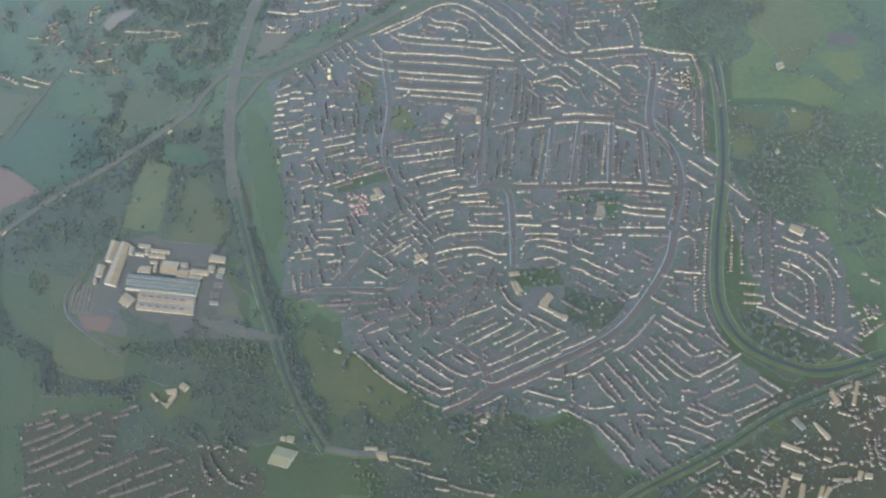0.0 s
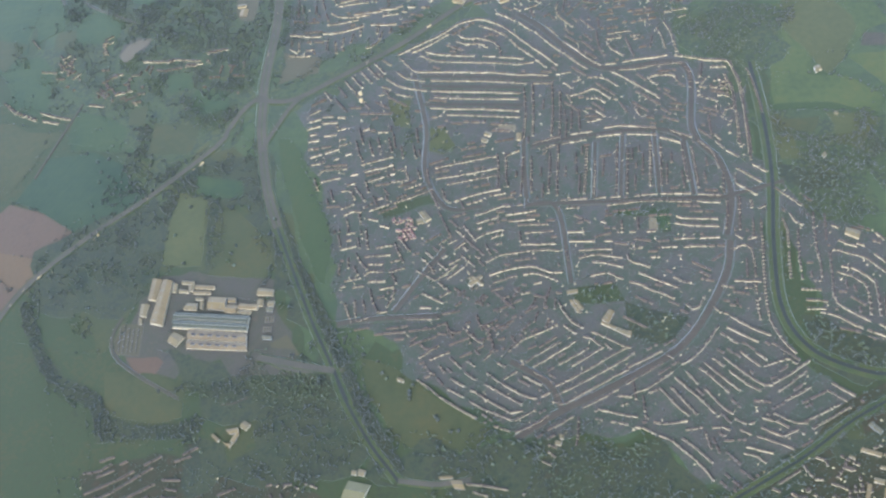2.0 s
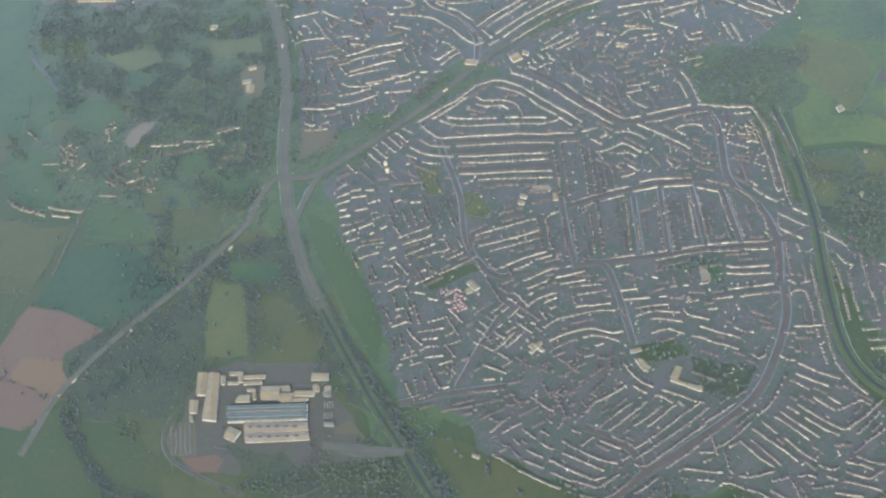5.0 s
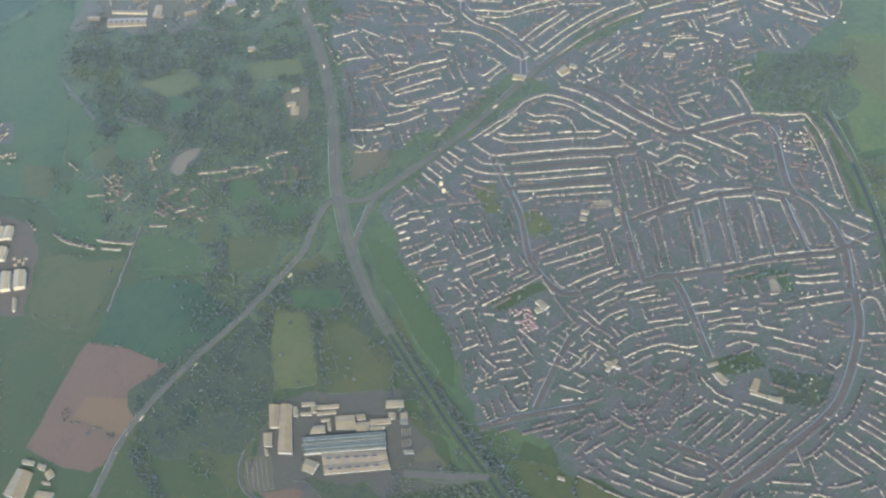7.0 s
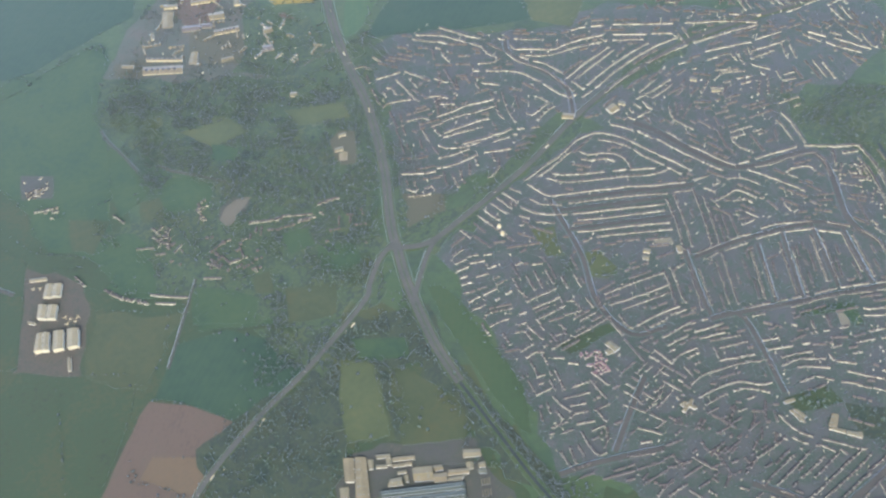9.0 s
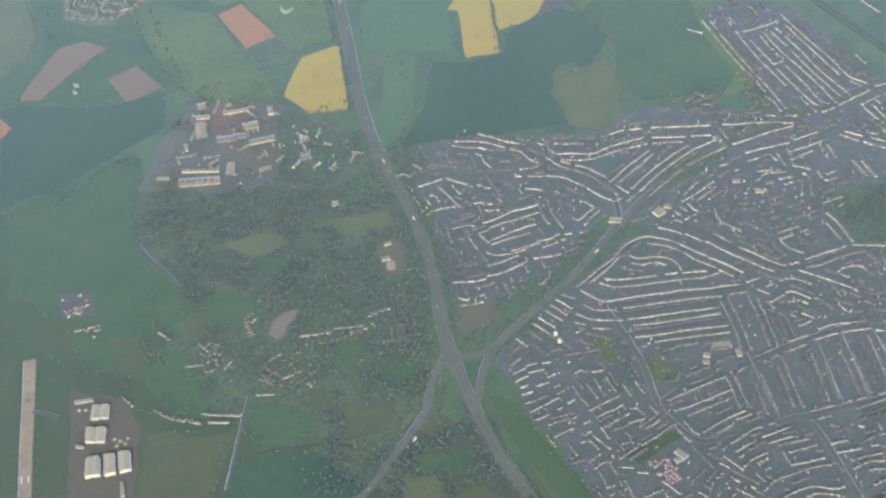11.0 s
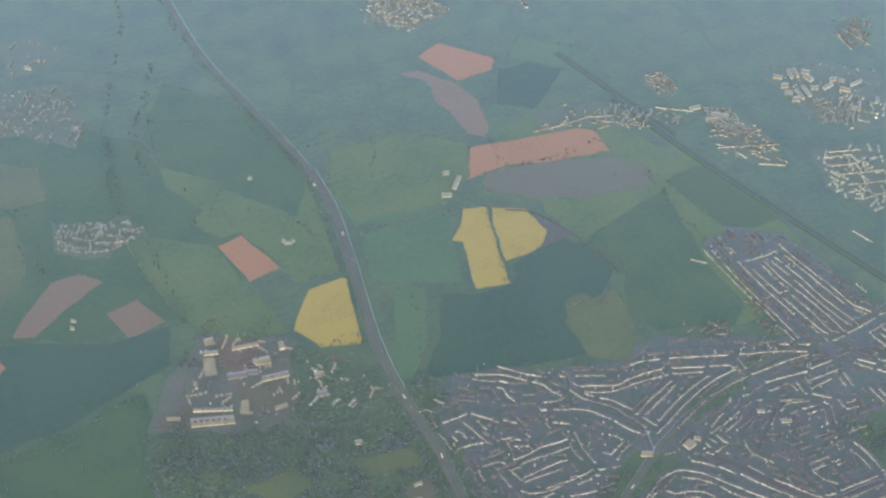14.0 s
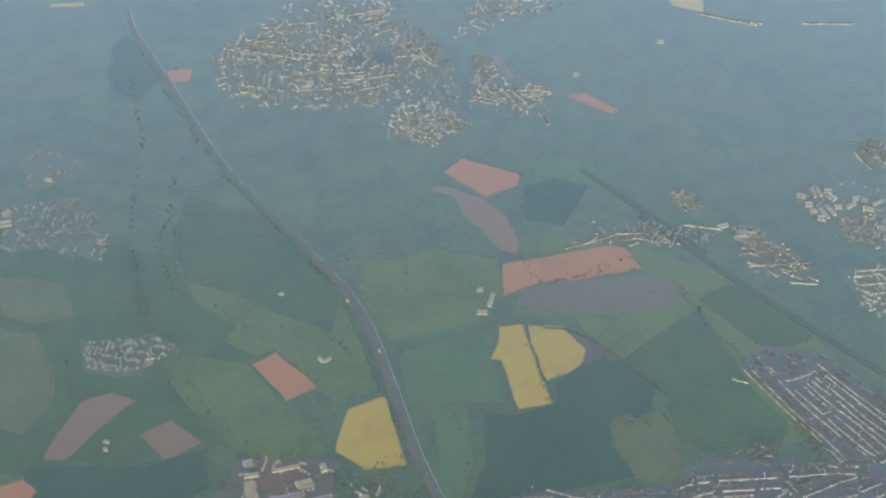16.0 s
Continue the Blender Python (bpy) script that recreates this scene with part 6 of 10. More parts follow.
terrace("m", (-102.8, 452.4), (-93.1, 452.1))
terrace("w", (-121.4, 443.3), (-109.8, 445.2))
terrace("w", (-121.6, 438.8), (-112.8, 441.2))
terrace("w", (-121.6, 432.7), (-116.7, 434.8), (-108.0, 436.3))
terrace("m", (-113.4, 431.4), (-104.7, 433.0))
terrace("m", (-111.0, 426.2), (-107.5, 426.9))
terrace("u", (-117.1, 426.8), (-114.8, 420.4))
terrace("w", (-81.0, 496.5), (-68.4, 497.9))
terrace("w", (-57.7, 499.2), (-43.6, 498.9))
terrace("m", (-63.6, 492.7), (-49.4, 493.3))
terrace("m", (-76.1, 490.4), (-68.9, 492.7))
terrace("m", (-99.2, 489.9), (-92.0, 492.2))
terrace("w", (-42.3, 493.9), (-35.3, 494.0), (-26.6, 493.4))
terrace("w", (-23.2, 492.8), (-8.0, 489.3))
terrace("w", (-3.8, 486.8), (6.5, 481.2))
terrace("w", (3.2, 490.4), (13.1, 484.4))
terrace("m", (18.3, 480.0), (24.0, 472.6))
terrace("u", (-104.4, 492.1), (-104.9, 479.1), (-106.4, 466.5))
terrace("u", (-99.1, 491.2), (-100.2, 476.1), (-100.2, 465.5))
terrace("u", (-88.6, 489.4), (-90.4, 474.5), (-92.5, 460.0))
terrace("u", (-83.5, 486.4), (-84.9, 473.6), (-86.3, 459.0))
terrace("u", (-71.8, 486.6), (-73.8, 471.8), (-76.1, 457.4))
terrace("u", (-66.1, 492.2), (-69.0, 471.0), (-70.9, 456.5))
terrace("v", (-49.0, 487.1), (-51.1, 472.4), (-54.7, 453.9))
terrace("v", (-45.2, 476.5), (-46.9, 463.2), (-49.2, 451.0))
terrace("u", (-30.1, 487.0), (-32.8, 469.3), (-35.2, 450.8))
terrace("u", (-24.6, 480.8), (-27.2, 464.2), (-29.4, 447.8))
terrace("v", (-10.3, 484.9), (-13.0, 466.0), (-14.9, 452.9))
terrace("u", (-4.4, 481.7), (-6.6, 465.0), (-8.5, 450.6))
terrace("u", (8.0, 479.6), (7.6, 464.7), (7.6, 452.2))
terrace("u", (13.4, 476.6), (13.3, 461.7), (12.9, 447.2))
terrace("w", (-69.0, 451.2), (-54.4, 449.7))
terrace("m", (-48.6, 449.2), (-33.5, 447.6))
terrace("w", (-25.2, 446.7), (-14.4, 446.2))
terrace("w", (-9.5, 445.4), (7.9, 442.7))
terrace("w", (11.7, 441.2), (23.9, 438.5))
terrace("m", (-71.2, 445.4), (-59.4, 444.3))
terrace("m", (-42.5, 442.9), (-30.7, 442.3))
terrace("m", (-29.0, 442.8), (-10.8, 440.7))
terrace("m", (-7.5, 439.8), (5.5, 437.3))
terrace("w", (10.4, 436.6), (24.1, 433.2))
terrace("w", (-102.1, 446.1), (-84.9, 446.3))
terrace("w", (-101.8, 441.1), (-87.1, 440.4))
terrace("m", (-96.5, 437.8), (-78.9, 435.5))
terrace("m", (-92.9, 431.6), (-77.6, 430.4))
terrace("u", (-96.2, 432.9), (-96.0, 425.6))
terrace("w", (-96.1, 424.0), (-75.1, 420.8))
terrace("m", (-117.8, 414.9), (-109.1, 418.3), (-97.2, 418.6), (-83.7, 418.1), (-73.8, 415.9))
terrace("w", (-67.7, 427.7), (-58.7, 426.7))
terrace("w", (-67.3, 421.2), (-54.1, 419.2))
terrace("w", (-46.8, 418.1), (-42.9, 417.5))
terrace("w", (-62.2, 414.1), (-50.7, 413.2), (-39.3, 411.1))
terrace("m", (-39.0, 422.9), (-34.7, 422.6))
terrace("m", (-31.4, 421.8), (-28.8, 421.4))
terrace("m", (-21.7, 420.3), (-18.4, 420.2))
terrace("u", (-35.1, 430.3), (-35.8, 424.4))
terrace("w", (-47.0, 432.2), (-44.8, 430.6))
terrace("w", (-7.1, 412.9), (3.5, 411.7))
terrace("w", (7.7, 411.1), (17.9, 409.9))
terrace("m", (-31.1, 410.2), (-26.2, 410.3))
terrace("m", (-17.2, 408.6), (-5.2, 407.5))
terrace("m", (-2.1, 406.7), (8.2, 405.5))
terrace("w", (-3.1, 428.2), (2.2, 425.8), (18.6, 422.8))
terrace("w", (-4.7, 423.6), (3.2, 420.8), (17.5, 417.8))
terrace("w", (21.2, 476.5), (24.0, 472.6), (26.5, 466.7))
terrace("u", (26.5, 466.7), (27.1, 457.3))
terrace("u", (28.7, 455.0), (26.9, 440.8))
terrace("w", (28.8, 477.4), (32.3, 471.2))
terrace("w", (33.7, 469.7), (41.0, 462.6))
terrace("m", (28.9, 482.5), (30.8, 479.2))
terrace("v", (44.0, 493.8), (42.1, 475.9))
terrace("u", (42.1, 475.9), (42.8, 469.4))
terrace("u", (49.2, 492.0), (48.7, 477.0), (46.3, 460.4))
terrace("w", (46.8, 457.0), (52.5, 451.5))
terrace("m", (37.2, 455.7), (43.8, 449.2), (49.4, 443.3))
terrace("w", (35.7, 444.3), (45.4, 435.0))
terrace("m", (41.1, 432.5), (41.0, 426.5))
terrace("w", (44.1, 425.2), (48.3, 426.9))
terrace("w", (55.8, 438.2), (62.9, 430.2), (69.3, 422.8))
terrace("u", (34.9, 449.8), (35.3, 443.6))
terrace("u", (35.0, 435.5), (31.5, 414.1))
terrace("u", (27.6, 434.6), (25.5, 422.9), (23.2, 414.6))
terrace("w", (60.9, 419.4), (63.0, 413.2), (67.7, 409.3))
terrace("u", (56.1, 416.2), (57.3, 408.2))
terrace("u", (74.0, 417.3), (72.2, 407.8))
terrace("u", (39.8, 418.7), (37.9, 407.3))
terrace("u", (44.2, 418.0), (42.6, 408.5))
terrace("w", (82.3, 407.1), (84.5, 405.6))
terrace("m", (1.2, 407.0), (9.1, 405.4))
terrace("m", (28.3, 409.9), (31.9, 406.2))
terrace("m", (34.4, 405.8), (38.4, 406.4))
terrace("u", (24.4, 399.6), (29.7, 402.3), (34.2, 400.5), (35.4, 394.2), (34.4, 382.2))
terrace("v", (42.8, 407.7), (40.7, 393.4), (38.5, 378.6), (37.0, 364.1), (36.2, 354.0))
terrace("w", (36.3, 352.6), (38.8, 344.0), (42.1, 336.5), (45.6, 330.8))
terrace("v", (33.3, 375.6), (31.8, 364.8), (31.4, 352.9))
terrace("w", (21.9, 379.9), (34.2, 377.4))
terrace("m", (14.6, 377.6), (22.1, 375.0))
terrace("m", (26.8, 374.3), (30.7, 373.4))
terrace("v", (57.2, 407.4), (54.9, 391.3), (52.9, 376.5))
terrace("u", (63.2, 407.3), (60.4, 390.4), (59.0, 375.7))
terrace("u", (72.5, 405.9), (71.0, 394.6), (70.7, 383.3), (69.6, 374.1))
terrace("m", (65.0, 372.9), (69.2, 372.3))
terrace("m", (57.0, 368.5), (67.5, 366.7))
terrace("w", (58.3, 361.8), (69.1, 358.8))
terrace("m", (57.8, 355.7), (66.7, 354.5))
terrace("w", (64.3, 352.7), (71.9, 349.5), (78.4, 344.0), (84.9, 338.9))
terrace("w", (86.3, 338.3), (92.8, 334.0), (99.3, 329.6))
terrace("u", (77.3, 389.8), (75.7, 376.9), (73.9, 364.3))
terrace("w", (73.5, 362.6), (75.3, 355.8), (81.1, 350.0), (89.5, 342.5))
terrace("w", (93.7, 340.8), (98.0, 337.1), (102.7, 334.4))
terrace("w", (81.6, 379.8), (88.1, 376.6), (93.2, 371.8), (96.7, 366.5), (97.0, 359.2), (95.5, 345.2))
terrace("m", (78.7, 376.5), (85.7, 372.5), (89.5, 368.7), (91.9, 365.4), (91.8, 356.4), (90.6, 347.6))
terrace("w", (83.7, 396.9), (87.1, 394.8))
terrace("w", (86.4, 394.5), (91.7, 391.5))
terrace("w", (93.3, 393.1), (95.8, 391.6))
terrace("m", (79.2, 391.4), (87.2, 387.6), (95.6, 383.0), (100.5, 377.0), (105.2, 370.1), (106.3, 361.5), (104.9, 351.0), (103.2, 340.6))
terrace("w", (101.2, 384.8), (105.5, 378.9), (108.3, 373.3), (110.3, 368.3))
terrace("w", (105.0, 398.2), (107.9, 394.0))
terrace("m", (7.9, 364.5), (10.5, 361.2), (14.1, 359.6))
terrace("w", (16.2, 357.1), (24.4, 349.9), (33.2, 343.7))
terrace("w", (13.1, 351.1), (20.5, 345.1), (28.7, 338.7))
terrace("m", (8.6, 348.1), (16.6, 340.3))
terrace("w", (-15.5, 331.9), (-8.8, 335.2), (0.0, 342.8), (8.8, 353.5))
terrace("w", (-6.6, 369.1), (-3.9, 365.7), (-0.7, 366.0))
terrace("m", (-0.7, 366.0), (4.0, 372.4))
terrace("m", (-206.4, 411.9), (-202.2, 411.7))
terrace("w", (-199.4, 410.1), (-193.5, 410.5))
terrace("m", (-204.0, 415.5), (-194.5, 416.2))
terrace("u", (-206.8, 428.0), (-207.5, 420.0))
terrace("u", (-201.2, 431.2), (-201.2, 424.3))
terrace("u", (-196.2, 433.8), (-194.1, 428.2), (-190.7, 422.8))
terrace("u", (-198.0, 424.7), (-195.9, 419.2))
terrace("m", (-189.2, 425.0), (-179.5, 424.0), (-170.7, 424.7))
terrace("m", (-191.7, 417.8), (-188.2, 419.6), (-179.6, 418.4))
terrace("m", (-176.8, 417.6), (-165.7, 419.1))
terrace("w", (-189.3, 413.0), (-181.4, 411.9))
terrace("u", (-175.4, 417.4), (-172.8, 410.2))
terrace("m", (-182.5, 406.5), (-175.6, 407.1))
terrace("u", (-188.3, 407.3), (-187.4, 399.4), (-186.0, 395.3))
terrace("w", (-186.0, 395.3), (-184.0, 391.2), (-179.3, 390.9))
terrace("u", (-173.6, 405.2), (-176.4, 397.8), (-179.2, 393.2))
terrace("v", (-203.9, 399.8), (-202.2, 391.8), (-200.5, 385.8))
terrace("v", (-198.1, 400.9), (-197.7, 389.2))
terrace("u", (-192.9, 400.2), (-191.9, 393.0))
terrace("m", (-197.7, 387.3), (-193.6, 387.5), (-190.2, 388.2))
terrace("m", (-169.2, 384.9), (-161.5, 383.1), (-153.1, 381.9))
terrace("w", (-159.5, 415.8), (-153.8, 411.0), (-149.5, 407.7))
terrace("m", (-148.1, 407.5), (-136.5, 415.6))
terrace("w", (-142.0, 407.4), (-131.5, 413.7))
terrace("m", (-139.9, 417.3), (-134.6, 419.3))
terrace("w", (-146.9, 405.3), (-141.3, 398.7))
terrace("w", (-157.3, 399.8), (-150.9, 395.4), (-146.7, 392.1))
terrace("w", (-158.9, 390.4), (-151.2, 388.9))
terrace("m", (-146.9, 395.6), (-142.4, 397.7))
terrace("w", (-144.0, 373.9), (-140.2, 370.0))
terrace("w", (-134.4, 373.0), (-128.8, 365.5), (-124.8, 362.0))
terrace("m", (-123.5, 373.3), (-120.4, 369.2))
terrace("m", (-161.5, 357.3), (-155.5, 361.0), (-149.7, 363.9))
terrace("m", (-155.6, 355.5), (-144.0, 358.7))
terrace("w", (-143.5, 355.0), (-138.8, 348.9))
terrace("m", (-133.5, 351.5), (-129.5, 346.6))
terrace("m", (-150.2, 350.4), (-147.1, 346.0))
terrace("m", (-124.7, 350.3), (-121.3, 353.5))
terrace("d", (-198.8, 381.0), (-186.9, 382.0))
terrace("d", (-186.9, 376.3), (-170.1, 375.6))
terrace("d", (-166.7, 375.5), (-153.3, 375.5))
terrace("d", (-116.4, 381.8), (-109.7, 382.7))
terrace("d", (-117.1, 368.7), (-107.0, 372.9))
terrace("d", (-106.3, 384.1), (-97.8, 386.7))
terrace("d", (-146.3, 384.0), (-136.2, 384.5))
terrace("d", (-98.5, 377.4), (-91.7, 380.2))
terrace("d", (-114.0, 392.9), (-106.3, 384.1))
terrace("d", (-166.9, 366.2), (-151.8, 369.7))
terrace("d", (-143.8, 363.1), (-133.8, 365.4))
terrace("w", (-116.6, 405.6), (-108.1, 407.5), (-97.9, 408.4), (-89.6, 407.2), (-80.0, 401.9), (-73.5, 400.9))
terrace("m", (-96.6, 403.1), (-90.0, 402.5), (-81.9, 398.7), (-77.3, 395.3))
terrace("m", (-115.3, 400.0), (-105.1, 402.4), (-100.7, 402.5))
terrace("w", (-91.2, 395.7), (-87.1, 396.3))
terrace("m", (-109.9, 389.2), (-105.9, 389.8))
terrace("m", (-99.2, 390.4), (-94.2, 390.4))
terrace("w", (-78.2, 380.9), (-75.8, 374.2), (-71.6, 367.3), (-67.1, 363.1))
terrace("w", (-70.5, 379.1), (-66.8, 373.0))
terrace("m", (-76.6, 365.8), (-73.7, 362.1), (-70.7, 359.5))
terrace("w", (-67.0, 357.2), (-63.0, 355.6), (-59.6, 351.9))
terrace("m", (-91.4, 363.4), (-84.7, 365.4), (-79.6, 368.4))
terrace("m", (-106.5, 356.3), (-101.3, 360.3), (-93.0, 362.9))
terrace("m", (-104.1, 344.1), (-95.7, 348.7), (-85.7, 353.5), (-74.0, 358.5))
terrace("w", (-96.8, 342.4), (-86.2, 347.5), (-72.8, 354.3))
terrace("m", (-82.8, 342.0), (-75.2, 344.9), (-64.2, 350.3))
terrace("w", (-75.7, 339.7), (-67.4, 343.6), (-55.7, 349.2), (-52.7, 347.3))
terrace("w", (-46.3, 334.1), (-36.5, 337.4), (-25.0, 341.9))
terrace("w", (-61.7, 359.4), (-55.1, 355.2), (-47.1, 349.1))
terrace("m", (-46.3, 348.6), (-42.4, 346.7))
terrace("m", (-63.4, 408.8), (-56.0, 409.7), (-51.1, 409.3))
terrace("w", (-49.5, 408.7), (-38.3, 405.1))
terrace("w", (-55.8, 405.3), (-48.4, 403.1), (-40.6, 399.6))
terrace("w", (-58.0, 396.0), (-50.1, 396.7))
terrace("w", (-48.1, 396.5), (-41.4, 392.0))
terrace("u", (-70.5, 415.7), (-69.5, 407.7))
terrace("w", (-34.9, 406.5), (-33.7, 402.4), (-27.6, 398.5))
terrace("m", (-26.1, 397.5), (-23.0, 395.9))
terrace("w", (-29.8, 393.8), (-22.4, 388.1), (-16.4, 384.6), (-9.0, 379.8))
terrace("w", (-36.3, 388.6), (-29.2, 385.0))
terrace("w", (-28.7, 383.7), (-21.9, 379.4))
terrace("w", (-20.9, 379.3), (-13.9, 374.2))
terrace("m", (-22.2, 402.7), (-16.4, 402.2))
terrace("m", (-6.0, 401.4), (-3.5, 400.7))
terrace("m", (-11.1, 387.6), (-6.8, 384.0), (-2.8, 382.7))
terrace("m", (-22.3, 338.7), (-19.6, 335.9))
terrace("m", (-156.5, 349.0), (-154.3, 345.5))
terrace("w", (-135.4, 344.5), (-131.1, 339.7), (-122.4, 333.6), (-113.3, 326.2), (-107.3, 321.6))
terrace("w", (-144.0, 342.0), (-138.4, 337.1), (-130.6, 331.1), (-123.0, 324.6), (-116.9, 319.7), (-112.4, 316.4), (-107.6, 316.5))
terrace("m", (-146.5, 336.0), (-138.7, 330.0))
terrace("w", (-134.1, 326.0), (-126.4, 320.1), (-118.7, 315.8), (-111.7, 311.5))
terrace("m", (-163.5, 343.8), (-156.2, 337.2), (-151.5, 331.6))
terrace("w", (-151.5, 331.6), (-143.7, 325.1), (-136.0, 318.6), (-132.3, 316.0))
terrace("m", (-127.4, 312.7), (-122.2, 309.7), (-114.6, 305.7))
terrace("m", (-110.5, 311.3), (-104.7, 313.4), (-98.2, 316.3))
terrace("w", (-111.0, 303.9), (-105.2, 305.6), (-97.2, 308.7), (-91.3, 312.1))
terrace("w", (-115.3, 334.8), (-109.9, 329.9), (-102.3, 324.8), (-96.1, 322.6))
terrace("w", (-94.5, 323.5), (-90.6, 325.1))
terrace("m", (-114.2, 337.5), (-107.6, 340.2))
terrace("w", (-102.9, 337.9), (-96.9, 332.9), (-94.5, 331.1))
terrace("m", (-96.5, 338.8), (-87.5, 331.3))
terrace("m", (-86.2, 328.7), (-78.0, 331.5), (-71.4, 334.5), (-61.5, 338.9), (-51.5, 343.6), (-41.7, 347.3))
terrace("m", (-86.7, 322.8), (-75.2, 327.3), (-62.2, 332.6), (-50.6, 337.5), (-40.6, 342.5))
terrace("w", (-88.5, 319.6), (-82.4, 317.5), (-72.6, 321.8), (-62.9, 325.7), (-53.0, 330.1), (-44.8, 333.2))
terrace("m", (-123.6, 342.3), (-117.5, 336.2))
terrace("m", (-93.0, 303.1), (-84.9, 306.2), (-78.4, 309.5))
terrace("u", (-75.4, 308.4), (-77.0, 298.5), (-78.5, 292.1))
terrace("m", (-93.7, 294.5), (-90.1, 292.8))
terrace("m", (-94.0, 290.6), (-90.3, 286.9))
terrace("w", (-97.5, 285.4), (-93.7, 283.0))
terrace("m", (-116.8, 347.9), (-112.8, 344.5))
terrace("m", (-72.4, 313.9), (-65.4, 316.4), (-54.0, 321.2), (-42.4, 327.0))
terrace("w", (-66.0, 310.0), (-64.3, 311.2), (-58.3, 309.4), (-52.4, 307.0), (-43.6, 304.2))
terrace("m", (-66.4, 306.3), (-58.9, 303.7), (-51.5, 301.2), (-44.3, 298.0))
terrace("w", (-42.2, 297.7), (-35.8, 293.0))
terrace("w", (-33.8, 291.8), (-27.4, 287.7), (-22.3, 281.6), (-17.2, 275.2), (-13.5, 270.0), (-10.5, 264.3))
terrace("w", (-52.7, 318.3), (-47.3, 317.2))
terrace("m", (-51.8, 312.3), (-47.8, 312.9))
terrace("u", (-43.3, 325.0), (-43.2, 318.1), (-43.5, 309.6))
terrace("u", (-39.1, 315.9), (-39.5, 307.4))
terrace("m", (-39.8, 304.8), (-37.8, 301.2))
terrace("w", (-35.8, 300.3), (-30.6, 298.3), (-26.1, 298.1), (-20.0, 298.4))
terrace("w", (-40.8, 319.5), (-37.1, 320.1), (-28.8, 324.2), (-21.1, 328.8))
terrace("m", (-35.9, 317.2), (-30.1, 319.2))
terrace("m", (-39.2, 327.9), (-30.9, 332.1), (-26.0, 334.3))
terrace("w", (-29.4, 319.8), (-25.6, 313.5), (-21.8, 307.6), (-17.9, 302.8))
terrace("m", (-23.3, 319.0), (-18.3, 310.9), (-12.1, 300.8))
terrace("w", (-20.2, 324.5), (-14.4, 316.9), (-8.0, 308.6), (-3.0, 301.3))
terrace("w", (-13.6, 327.4), (-8.1, 318.1))
terrace("w", (-5.4, 315.8), (-0.6, 307.7), (3.1, 302.2), (5.2, 300.3))
terrace("w", (-6.3, 328.9), (-0.1, 321.2), (6.9, 311.2))
terrace("w", (-2.6, 331.2), (4.6, 321.7), (12.2, 312.2))
terrace("m", (1.7, 333.1), (7.5, 327.1))
terrace("w", (9.3, 324.5), (15.9, 316.5), (21.8, 311.7))
terrace("w", (7.8, 333.0), (14.3, 325.2), (20.7, 317.9), (24.6, 314.3))
terrace("w", (26.0, 313.5), (29.4, 312.7))
terrace("w", (30.5, 313.6), (40.2, 317.8), (50.3, 323.3))
terrace("m", (32.6, 308.6), (39.2, 312.2), (49.3, 318.3))
terrace("w", (35.2, 302.9), (42.5, 305.7), (49.0, 308.6))
terrace("w", (17.4, 335.3), (22.4, 328.7), (26.3, 324.7))
terrace("m", (27.8, 324.5), (35.7, 326.3), (41.3, 326.9), (44.4, 324.1))
terrace("w", (25.4, 333.5), (28.7, 329.6))
terrace("w", (7.3, 296.4), (9.4, 294.2), (13.0, 292.4))
terrace("w", (13.8, 292.0), (16.0, 292.7))
terrace("w", (21.4, 295.0), (25.4, 292.6))
terrace("w", (27.7, 292.0), (32.1, 288.8))
terrace("m", (27.6, 296.6), (34.2, 291.9), (38.1, 289.4), (43.9, 288.7))
terrace("w", (19.6, 289.4), (24.3, 286.2), (28.3, 283.8))
terrace("w", (30.5, 282.9), (34.3, 284.4), (37.4, 285.6))
terrace("m", (8.6, 289.4), (14.0, 286.1))
terrace("w", (16.7, 284.5), (26.2, 279.8), (32.8, 275.9))
terrace("w", (10.0, 279.5), (15.5, 277.2), (21.0, 275.0))
terrace("w", (8.0, 276.2), (13.5, 274.0), (16.8, 270.7))
terrace("w", (-22.2, 288.8), (-16.2, 282.5), (-9.9, 274.4))
terrace("m", (-19.8, 293.4), (-10.1, 293.6))
terrace("w", (-5.8, 292.7), (0.1, 292.0), (3.4, 290.0))
terrace("u", (-9.7, 290.6), (-9.2, 285.6), (-8.1, 280.6))
terrace("w", (137.5, 409.5), (141.4, 405.2))
terrace("w", (101.7, 326.6), (108.3, 321.9), (114.0, 317.0))
terrace("m", (117.5, 329.4), (129.9, 336.9))
terrace("m", (116.5, 317.8), (120.2, 314.1))
terrace("w", (121.5, 309.9), (125.3, 305.3))
terrace("m", (126.9, 364.0), (130.9, 361.1))
terrace("m", (122.9, 368.2), (125.7, 366.8))
terrace("w", (61.2, 309.5), (71.7, 299.7))
terrace("m", (57.8, 305.8), (65.7, 298.5))
terrace("m", (42.0, 289.3), (61.8, 296.6))
terrace("m", (39.8, 282.6), (67.3, 294.5))
terrace("w", (56.8, 262.5), (60.8, 260.3))
terrace("m", (54.7, 245.7), (60.0, 243.0))
terrace("d", (-223.8, 269.3), (-217.2, 266.9))
terrace("d", (-217.7, 272.9), (-211.0, 270.1))
terrace("w", (-139.8, 277.9), (-130.4, 275.6), (-117.9, 271.8))
terrace("v", (-110.0, 268.5), (-107.9, 267.0))
terrace("m", (-122.4, 266.2), (-117.7, 264.3), (-110.0, 261.9))
terrace("m", (-107.0, 258.8), (-96.3, 255.0), (-84.3, 252.1))
terrace("w", (-114.7, 257.5), (-109.5, 256.5))
